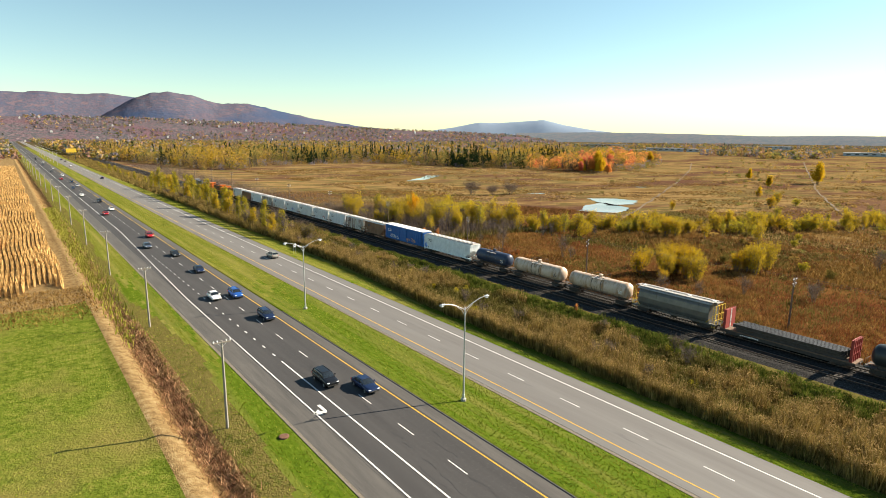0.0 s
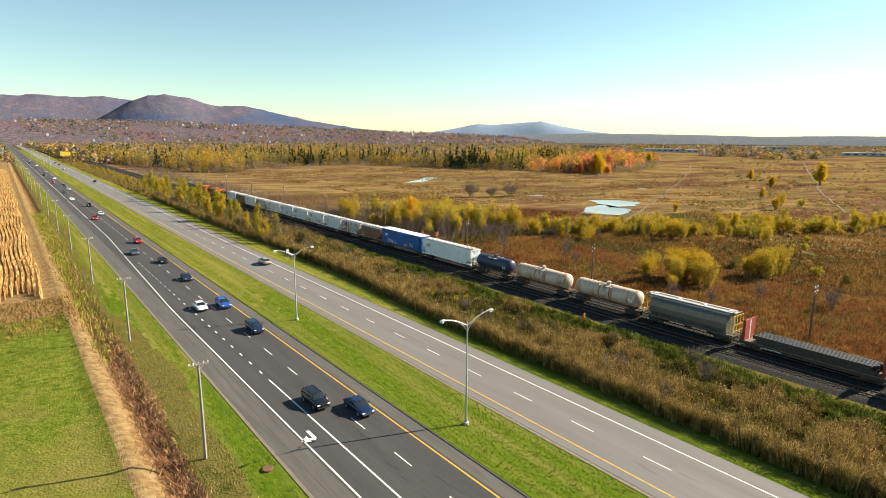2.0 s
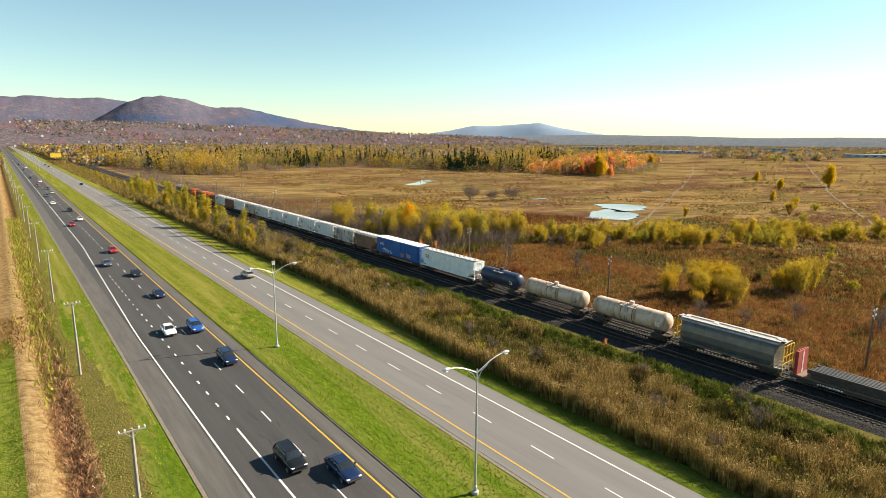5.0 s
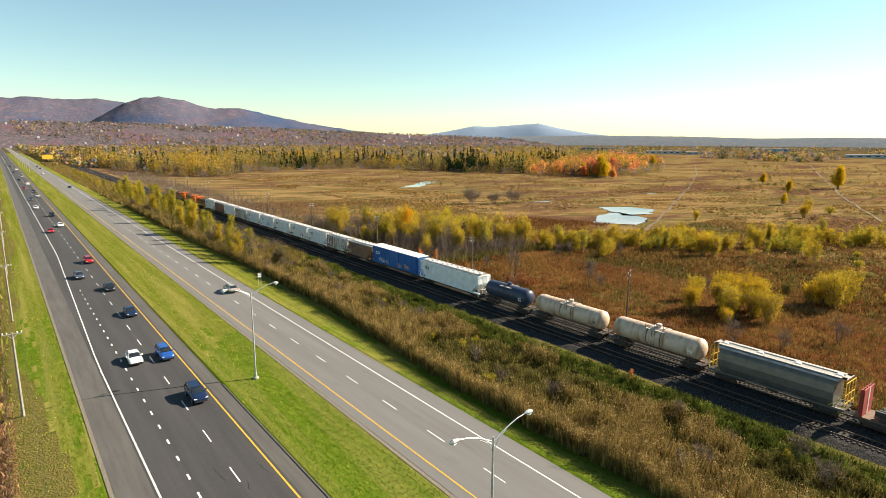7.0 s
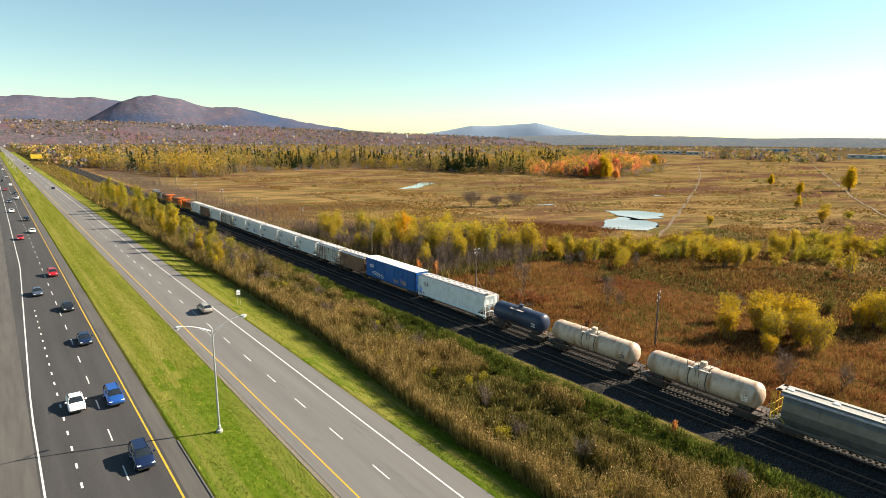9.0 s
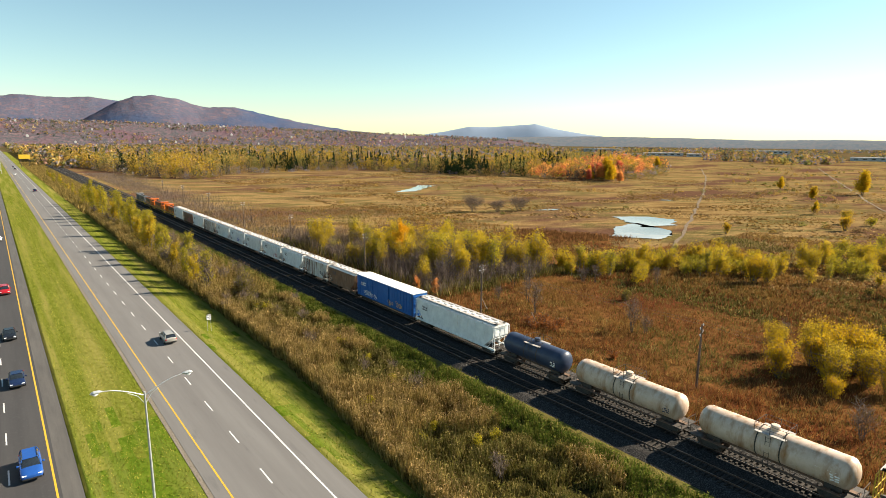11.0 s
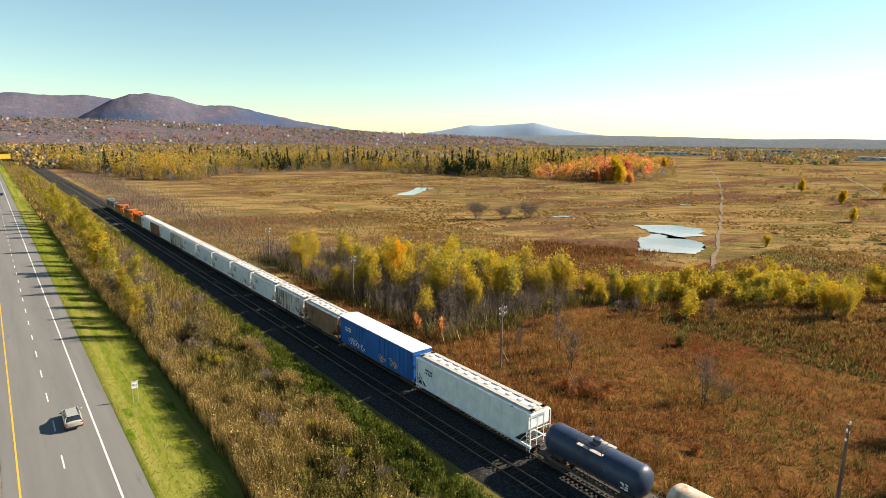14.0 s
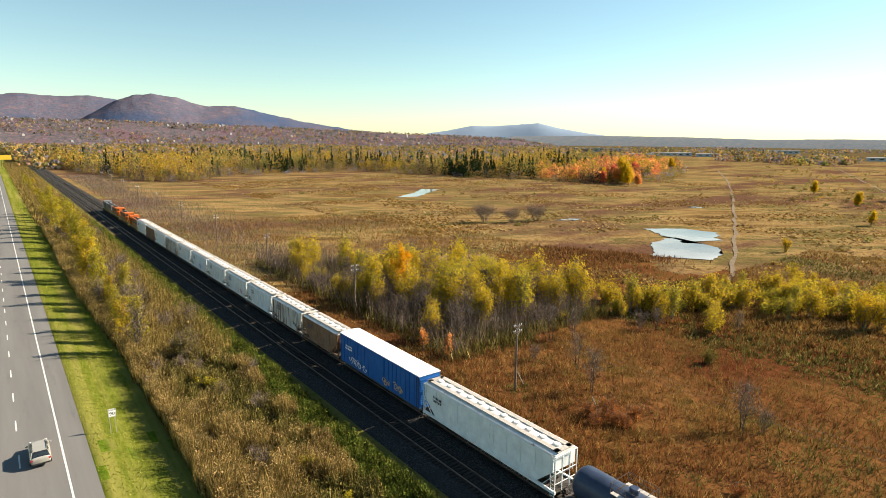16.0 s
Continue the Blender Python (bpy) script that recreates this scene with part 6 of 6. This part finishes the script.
# low ragged growth along the wood's edge
rim = []
for k in range(420):
    x = g3.uniform(60, 640)
    rim.append((x, float(np.interp(x, FX, FY)) - abs(g3.normal(0, 16)) + 6))
for k, (c, lb) in enumerate((("wood_olive", "olive bushes at the wood's edge"), ("wood_brown", "russet bushes at the wood's edge"), ("far_d", "grey bushes at the wood's edge"), ("wood_yellow", "yellow bushes at the wood's edge"))):
    wood("edge_bushes", rim[k::4], 8, 3.4, 60, 0.85, L_[c], lb, trunk=False)


# ---- street lamps, poles, sign ----
M["galv"] = mat("galvanised_steel", [(0.3, (0.34, 0.36, 0.37)), (0.7, (0.5, 0.52, 0.53))], scale=3, rough=0.45, metal=0.5)
M["lens"] = plain("lamp_lens", (0.75, 0.76, 0.76), 0.3)
M["pole_wood"] = mat("weathered_pole_wood", [(0.3, (0.079, 0.056, 0.040)), (0.7, (0.178, 0.132, 0.099))], scale=3, stretch=(3, 3, 0.2))
M["pole_grey"] = mat("silvered_pole_wood", [(0.3, (0.185, 0.165, 0.139)), (0.7, (0.297, 0.271, 0.238))], scale=3, stretch=(3, 3, 0.2))
M["insulator"] = plain("pale_insulator", (0.7, 0.72, 0.74), 0.25)
M["concrete"] = mat("lamp_footing_concrete", [(0.3, (0.28, 0.27, 0.25)), (0.7, (0.42, 0.41, 0.38))], scale=5)
M["wire"] = plain("overhead_wire", (0.05, 0.05, 0.05), 0.5)


def street_lamp(x, y):
    o = empty("street_lamp", x, y, -0.1, "tall galvanised double-armed street lamp on the grass median", "street lamp", "lamps along the median")
    bm = bmesh.new()
    tube(bm, [(0, 0, -0.3), (0, 0, 0.25), (0, 0, 0.3)], [0.34, 0.34, 0.26], 10)
    part("footing", bm, M["concrete"], o)
    bm = bmesh.new()
    tube(bm, [(0, 0, 0.3), (0, 0, 0.75), (0, 0, 0.8), (0, 0, 6), (0, 0, 11.9)], [0.17, 0.17, 0.12, 0.1, 0.07], 10)
    part("pole", bm, M["galv"], o)
    for s in (-1, 1):
        bm = bmesh.new()
        pts = [(s * 3.0 * t, 0, 11.55 + 1.15 * math.sin(t * 1.45)) for t in (0, 0.12, 0.3, 0.5, 0.75, 1.0)]
        tube(bm, pts, [0.05, 0.048, 0.045, 0.04, 0.036, 0.034], 6)
        tube(bm, [(s * 0.05, 0, 10.9), (s * 0.5, 0, 11.6), (s * 1.2, 0, 12.05)], [0.035, 0.03, 0.028], 5)
        arm = part("arm", bm, M["galv"], o)
        bm = bmesh.new()
        tube(bm, [(s * 2.95, 0, 12.70), (s * 3.15, 0, 12.71), (s * 3.5, 0, 12.70), (s * 3.75, 0, 12.66)], [0.06, 0.13, 0.16, 0.06], 8)
        head = part("lamp_head", bm, M["galv"], arm)
        bm = bmesh.new()
        tube(bm, [(s * 3.2, 0, 12.55), (s * 3.42, 0, 12.52), (s * 3.62, 0, 12.56)], [0.05, 0.12, 0.04], 8)
        le = part("lens", bm, M["lens"], o, "pale lamp lens")
    return o


lamp = street_lamp(-6.2, 14.93)
for yy in (61.37, 640, 690, 740, 790, 840, 900, 960, 1020):
    copy_thing(lamp, pose(-6.2, yy, -0.1))


def utility_pole(x, y, H, label, mt, arms, group, name="utility_pole"):
    z = float(ground_z(x, y)) - 0.1
    o = empty(name, x, y, z, label, "utility pole", group)
    bm = bmesh.new()
    tube(bm, [(0, 0, -0.4), (0, 0, H * 0.5), (0, 0, H)], [0.17, 0.15, 0.11], 8)
    part("pole", bm, mt, o)
    for za, w in arms:
        bm = bmesh.new()
        box(bm, -w, w, -0.16, -0.06, za, za + 0.12, 0.01)
        arm = part("crossarm", bm, mt, o)
        for k in (-0.92, -0.5, 0.5, 0.92):
            bm = bmesh.new()
            tube(bm, [(k * w, -0.11, za + 0.12), (k * w, -0.11, za + 0.2), (k * w, -0.11, za + 0.22), (k * w, -0.11, za + 0.34)], [0.03, 0.03, 0.075, 0.05], 6)
            part("insulator", bm, M["insulator"], arm)
        bm = bmesh.new()
        for s in (-1, 1):
            tube(bm, [(0, -0.11, za - 0.45), (s * w * 0.5, -0.11, za)], 0.02, 4)
        part("brace", bm, M["galv"], o)
    return o


east = utility_pole(57.8, 91.9, 9.6, "dark wooden utility pole with crossarms in the meadow", M["pole_wood"], [(9.1, 0.75), (8.3, 0.75)], "poles along the railway")
for yy, hh in ((135.8, 1.02), (181, 1.02), (226, 1), (272, 0.98), (318, 1), (364, 1), (410, 1), (456, 1), (502, 1), (550, 1), (4.2, 0.97), (-40, 1)):
    copy_thing(east, pose(57.8 + (0.02 * (yy - 181) if yy > 181 else 0), yy, float(ground_z(57.8, yy)) - 0.1, 0, 0, random.uniform(-3, 3)) @ Matrix.Diagonal((1, 1, hh, 1)))
# one pole has its insulators on short brackets, one above another
zz = utility_pole(57.8, 48.36, 9.2, "wooden utility pole with staggered insulator brackets", M["pole_wood"], [], "poles along the railway")
for k in range(4):
    s = 1 if k % 2 else -1
    bm = bmesh.new()
    tube(bm, [(0, 0, 7.5 + 0.45 * k), (s * 0.35, 0, 7.7 + 0.45 * k)], 0.035, 5)
    br = part("bracket", bm, M["galv"], zz)
    bm = bmesh.new()
    tube(bm, [(s * 0.35, 0, 7.7 + 0.45 * k), (s * 0.35, 0, 7.8 + 0.45 * k), (s * 0.35, 0, 8.0 + 0.45 * k)], [0.04, 0.09, 0.05], 6)
    part("insulator", bm, M["insulator"], br)
west = utility_pole(-31.3, 25.5, 10.3, "slender grey wooden utility pole with a crossarm", M["pole_grey"], [(10.05, 0.95)], "poles along the verge")
for yy in (67.6, 112, 157, 202, 247, 292, 340, 390, 440, 490, 540, 600, 660, 720):
    copy_thing(west, pose(-31.3, yy, float(ground_z(-31.3, yy)) - 0.1, 0, random.uniform(-0.6, 0.6), random.uniform(-4, 4)))


def wire(xs, ys, z, label, group, r=0.012, sag=0.5):
    bm = bmesh.new()
    pts = []
    for a, b in zip(ys[:-1], ys[1:]):
        for k in range(6):
            t = k / 6
            pts.append((xs, a + (b - a) * t, z - sag * 4 * t * (1 - t)))
    tube(bm, pts, r, 3, False)
    tagged(part("overhead_wire", bm, M["wire"]), label, "wire", group)


for dx in (-0.7, 0.7):
    wire(57.8 + dx, [-40, 4.2, 48.4, 91.9, 135.8, 181], 8.55, "thin dark overhead wire along the railway", "wires along the railway")
for dx in (-0.87, 0.87):
    wire(-31.3 + dx, [-20, 25.5, 67.6, 112, 157, 202, 247, 292], 10.1, "thin overhead wire along the verge", "wires along the verge")
# guy stakes
for x, y in ((61.5, 80.5), (60.2, 92.5)):
    bm = bmesh.new()
    tube(bm, [(0, 0, 0), (-1.2, 0.6, 2.6)], 0.05, 5)
    o = tagged(part("leaning_stake", bm, M["pole_grey"]), "pale leaning wooden stake in the weeds", "stake")
    o.location = (x, y, float(ground_z(x, y)) - 0.2)

sg = empty("speed_sign", 12.4, 110.2, -0.4, "white speed limit sign on two thin posts", "road sign")
bm = bmesh.new()
box(bm, -0.38, 0.38, -0.02, 0.0, 2.05, 3.0, 0.005)
plate = part("plate", bm, plain("sign_white", (0.8, 0.8, 0.8), 0.4, vary=0.03), sg)
for s in (-0.28, 0.28):
    bm = bmesh.new()
    box(bm, s - 0.025, s + 0.025, 0.005, 0.05, -0.4, 2.9)
    part("post", bm, M["galv"], sg)
M["sign_black"] = plain("sign_black", (0.012, 0.012, 0.012), 0.5)


def words(text, size, x, z, parent):
    cu = bpy.data.curves.new("words", "FONT")
    cu.body, cu.size, cu.align_x, cu.align_y, cu.extrude, cu.offset = text, size, "CENTER", "CENTER", 0.002, 0.004
    tmp = new("words", cu)
    bpy.context.view_layer.update()
    me = bpy.data.meshes.new_from_object(tmp.evaluated_get(bpy.context.evaluated_depsgraph_get()))
    bpy.data.objects.remove(tmp)
    me.materials.clear()
    me.materials.append(M["sign_black"])
    o = new("lettering", me)
    o.parent = parent
    o.matrix_basis = pose(x, -0.026, z, 90, 0, 0)
    return o


words("MAXIMUM", 0.14, 0, 2.84, plate)
words("90", 0.56, 0, 2.42, plate)
bm = bmesh.new()
for a, b, c, d in ((-0.35, 0.35, 2.08, 2.1), (-0.35, 0.35, 2.95, 2.97), (-0.35, -0.33, 2.1, 2.95), (0.33, 0.35, 2.1, 2.95)):
    box(bm, a, b, -0.028, -0.021, c, d)
part("border", bm, M["sign_black"], plate)

# yellow hoarding far along the road
hb = empty("road_hoarding", 16, 760, -0.5, "yellow roadside hoarding on dark posts", "hoarding")
bm = bmesh.new()
box(bm, -5, 5, -0.15, 0.15, 9.0, 13.5, 0.03)
part("panel", bm, plain("hoarding_yellow", (0.6, 0.4, 0.03), 0.5), hb)
for s in (-3.5, 3.5):
    bm = bmesh.new()
    box(bm, s - 0.25, s + 0.25, 0.16, 0.6, 0, 13)
    part("post", bm, M["steel"], hb)

# ---- cars ----
PAINT = {k: plain("car_paint_" + k, c, 0.25, 0.3 if k not in ("white",) else 0.0, 0.05, 0.5) for k, c in dict(white=(0.75, 0.75, 0.74), black=(0.012, 0.013, 0.016), navy=(0.012, 0.024, 0.07), blue=(0.02, 0.09, 0.35), red=(0.42, 0.012, 0.02), silver=(0.45, 0.46, 0.47), slate=(0.07, 0.09, 0.13), tan=(0.36, 0.34, 0.3)).items()}
M["tyre"] = plain("tyre_rubber", (0.018, 0.018, 0.018), 0.8)
M["rim"] = plain("alloy_rim", (0.45, 0.46, 0.47), 0.3, 0.8)
M["car_glass"] = plain("tinted_car_glass", (0.015, 0.02, 0.025), 0.05, spec=0.7)
M["headlamp"] = plain("headlamp_glass", (0.75, 0.77, 0.8), 0.1)
M["taillamp"] = plain("tail_lamp", (0.4, 0.02, 0.02), 0.2)
M["trim"] = plain("black_trim", (0.02, 0.02, 0.02), 0.5)
SHAPES = {
    # side profiles of body and cabin: (y, z); the car's nose points to -y
    "sedan": ([(-2.3, 0.35), (-2.33, 0.62), (-2.2, 0.78), (-1.1, 0.93), (1.5, 0.97), (2.25, 0.95), (2.3, 0.6), (2.2, 0.32)], (-1.05, -0.25, 1.05, 1.85, 0.93, 1.43), 0.9),
    "suv": ([(-2.3, 0.4), (-2.35, 0.75), (-2.2, 0.98), (-1.2, 1.1), (1.8, 1.12), (2.3, 1.08), (2.35, 0.7), (2.25, 0.38)], (-1.15, -0.4, 1.85, 2.25, 1.06, 1.64), 0.92),
}


def loft(bm, rings, cap=True):
    """Joins rings of points, each (x, y, z), end to end."""
    R_ = [[bm.verts.new(p) for p in r] for r in rings]
    n = len(R_[0])
    for a, b in zip(R_[:-1], R_[1:]):
        for k in range(n):
            bm.faces.new((a[k], a[(k + 1) % n], b[(k + 1) % n], b[k]))
    if cap:
        bm.faces.new(R_[0][::-1])
        bm.faces.new(R_[-1])
    return bm


def car(kind, paint, label):
    prof, (c0, c1, c2, c3, zb, zt), w = SHAPES[kind]
    o = tagged(new(kind if kind != "suv" else "sport_utility_car"), label, "car", "cars on the road")
    bm = bmesh.new()
    rings = []
    y0, y1 = prof[1][0], prof[6][0]
    up = 0.0 if kind == "sedan" else 0.14
    for t, q, ztop, zlo in ((0.0, 0.70, 0.60, 0.42), (0.012, 0.84, 0.70, 0.32), (0.05, 0.94, 0.76, 0.26), (0.13, 0.99, 0.83, 0.24), (0.27, 1.0, 0.93, 0.24), (0.5, 1.0, 0.95, 0.24), (0.75, 1.0, 0.98, 0.24), (0.9, 0.98, 0.99, 0.27), (0.965, 0.92, 0.97, 0.32), (0.99, 0.84, 0.9, 0.36), (1.0, 0.72, 0.78, 0.42)):
        y, a, zz = y0 + (y1 - y0) * t, w * q, ztop + up
        m_ = (zlo + zz) / 2
        half = [(0.55, zlo), (0.92, zlo + 0.05), (1.0, m_ - 0.03), (0.99, m_ + 0.1), (0.93, zz - 0.07), (0.82, zz - 0.015), (0.4, zz + 0.015)]
        rings.append([(a * x_, y, z_) for x_, z_ in half] + [(-a * x_, y, z_) for x_, z_ in half[::-1]])
    loft(bm, rings)
    body = part("body", bm, PAINT[paint], o, smooth=True)
    bm = bmesh.new()
    rings = []
    for y, z, xx in ((c0, zb - 0.05, w - 0.16), (c0 + (c1 - c0) * 0.55, zb + (zt - zb) * 0.62, w - 0.2), (c1, zt - 0.09, w - 0.27), (c1 + (c2 - c1) * 0.5, zt - 0.05, w - 0.27), (c2, zt - 0.1, w - 0.28), (c2 + (c3 - c2) * 0.5, zb + (zt - zb) * 0.55, w - 0.22), (c3, zb - 0.05, w - 0.18)):
        rings.append([(w - 0.1, y, zb - 0.06), (xx + (w - 0.1 - xx) * 0.4, y, zb + (z - zb) * 0.6), (xx, y, z - 0.04), (xx - 0.12, y, z), (-xx + 0.12, y, z), (-xx, y, z - 0.04), (-xx - (w - 0.1 - xx) * 0.4, y, zb + (z - zb) * 0.6), (-w + 0.1, y, zb - 0.06)])
    loft(bm, rings)
    part("window_glass", bm, M["car_glass"], o, "dark tinted windows", smooth=True)
    bm = bmesh.new()
    box(bm, -w + 0.29, w - 0.29, c1 + 0.02, c2 + 0.02, zt - 0.085, zt - 0.02, 0.03)
    roof = part("roof", bm, PAINT[paint], o)
    for s in (-1, 1):
        for a, b in ((c0, c1), (c3, c2), ((c0 + c3) / 2, (c1 + c2) / 2)):
            bm = bmesh.new()
            tube(bm, [(s * (w - 0.11), a, zb - 0.03), (s * (w - 0.27), b, zt - 0.09)], 0.04, 5)
            part("pillar", bm, PAINT[paint], o)
        bm = bmesh.new()
        box(bm, s * (w + 0.1) - 0.1, s * (w + 0.1) + 0.1, c0 + 0.35, c0 + 0.5, zb + 0.02, zb + 0.2, 0.03)
        part("mirror", bm, PAINT[paint], o)
        bm = bmesh.new()
        box(bm, s * (w - 0.3) - 0.17, s * (w - 0.3) + 0.17, prof[1][0] + 0.02, prof[1][0] + 0.3, prof[1][1] - 0.02, prof[1][1] + 0.09, 0.03)
        part("headlight", bm, M["headlamp"], o)
        bm = bmesh.new()
        box(bm, s * (w - 0.24) - 0.18, s * (w - 0.24) + 0.18, prof[6][0] - 0.15, prof[6][0] - 0.01, prof[6][1] + 0.08, prof[6][1] + 0.26, 0.03)
        part("tail_light", bm, M["taillamp"], o)
        if kind == "suv":
            bm = bmesh.new()
            tube(bm, [(s * (w - 0.33), c1 + 0.1, zt + 0.0), (s * (w - 0.33), c2 - 0.1, zt + 0.0)], 0.03, 5)
            part("roof_rail", bm, M["trim"], roof)
        for y in (-1.38, 1.38):
            bm = bmesh.new()
            tube(bm, [(s * (w - 0.2), y, 0.33), (s * (w - 0.01), y, 0.33)], 0.33, 16)
            wh = part("wheel", bm, M["tyre"], o)
            bm = bmesh.new()
            tube(bm, [(s * (w - 0.03), y, 0.33), (s * (w + 0.005), y, 0.33)], 0.2, 10)
            part("rim", bm, M["rim"], wh)
    for y in (prof[0][0] - 0.02, prof[7][0] + 0.08):
        bm = bmesh.new()
        box(bm, -w + 0.15, w - 0.15, y - 0.04, y + 0.04, 0.36, 0.52, 0.02)
        part("bumper_trim", bm, M["trim"], o)
    return o


made = {}
NAMES = dict(white="white", black="glossy black", navy="dark navy blue", blue="bright blue", red="bright red", silver="silver grey", slate="slate grey", tan="pale silver-tan")
rows = [("suv", "black", -17.6, 29.4, 0), ("sedan", "navy", -14.3, 24.8, 0), ("sedan", "white", -18.0, 77.6, 0), ("suv", "blue", -14.1, 76.8, 0), ("suv", "navy", -14.2, 59.8, 0), ("sedan", "navy", -14.3, 102.7, 0), ("sedan", "black", -14.5, 124.9, 0), ("sedan", "slate", -18.3, 140.8, 0), ("suv", "red", -14.4, 158.7, 0), ("sedan", "red", -18.2, 222, 0), ("sedan", "white", -14.4, 235.6, 0), ("suv", "black", -14.5, 271, 0), ("sedan", "white", -18.2, 305, 0), ("sedan", "slate", -18.0, 351, 0), ("suv", "silver", -14.4, 368, 0), ("sedan", "navy", -14.4, 402, 0), ("sedan", "red", -18.0, 431, 0), ("suv", "white", -14.5, 470, 0), ("sedan", "black", -18.0, 520, 0), ("sedan", "silver", -14.4, 569, 0), ("suv", "slate", -18.0, 640, 0), ("sedan", "white", -14.4, 700, 0), ("suv", "black", -18.0, 780, 0), ("sedan", "silver", -14.4, 850, 0), ("suv", "tan", 5.45, 108.4, 180), ("sedan", "navy", 5.6, 427, 180), ("suv", "white", 1.9, 610, 180), ("sedan", "black", 5.5, 710, 180), ("suv", "slate", 5.5, 760, 180)]
for kind, paint, x, y, rz in rows:
    m = pose(x, y, 0.008, 0, 0, rz + random.uniform(-0.6, 0.6))
    if (kind, paint) in made:
        copy_thing(made[kind, paint], m)
    else:
        c = car(kind, paint, NAMES[paint] + (" sedan" if kind == "sedan" else " sport utility car") + " driving on the asphalt road")
        c.matrix_basis = m
        made[kind, paint] = c


# ---- far buildings ----
M["far_wall"] = plain("pale_far_wall", (0.443, 0.443, 0.434), 0.7)
M["far_roof"] = plain("grey_far_roof", (0.198, 0.198, 0.205), 0.7)


def far_building(x, y, L, D, H, rz):
    o = empty("industrial_building", x, y, -2.6, "long low pale industrial building beyond the plain", "building", "far buildings")
    o.matrix_basis = pose(x, y, -2.6, 0, 0, rz)
    bm = bmesh.new()
    box(bm, -L / 2, L / 2, -D / 2, D / 2, 0, H)
    part("wall", bm, M["far_wall"], o)
    bm = bmesh.new()
    box(bm, -L / 2 - 0.5, L / 2 + 0.5, -D / 2 - 0.5, D / 2 + 0.5, H, H + 0.8)
    part("roof", bm, M["far_roof"], o)
    for k in range(int(L // 14)):
        bm = bmesh.new()
        x0 = -L / 2 + 6 + 14 * k
        box(bm, x0, x0 + 7, -D / 2 - 0.06, -D / 2 + 0.06, H * 0.45, H * 0.75)
        part("window", bm, M["glass"], o)


for b, d, L, H in ((55, 1350, 70, 6), (58, 1500, 90, 7), (61, 1480, 50, 6), (70, 1300, 60, 6), (74, 1400, 80, 6), (52, 1900, 150, 10), (66, 2000, 160, 9)):
    far_building(d * math.sin(radians(b)), d * math.cos(radians(b)), L, 40, H, -b)
hv = bmesh.new()
rg = random.Random(8)
for k in range(36):
    b, d = radians(rg.uniform(-2, 36)), rg.uniform(2250, 2950)
    x, y = d * math.sin(b), d * math.cos(b)
    z = float(foothill_z(x, y))
    s = rg.uniform(2.2, 4.0)
    prism(hv, [(x - s, z), (x + s, z), (x + s, z + 6), (x, z + 8.5), (x - s, z + 6)], y, y + s * 1.3)
tagged(part("far_houses", hv, M["far_wall"]), "scattered pale houses at the hill's foot", "houses", kind="stuff")
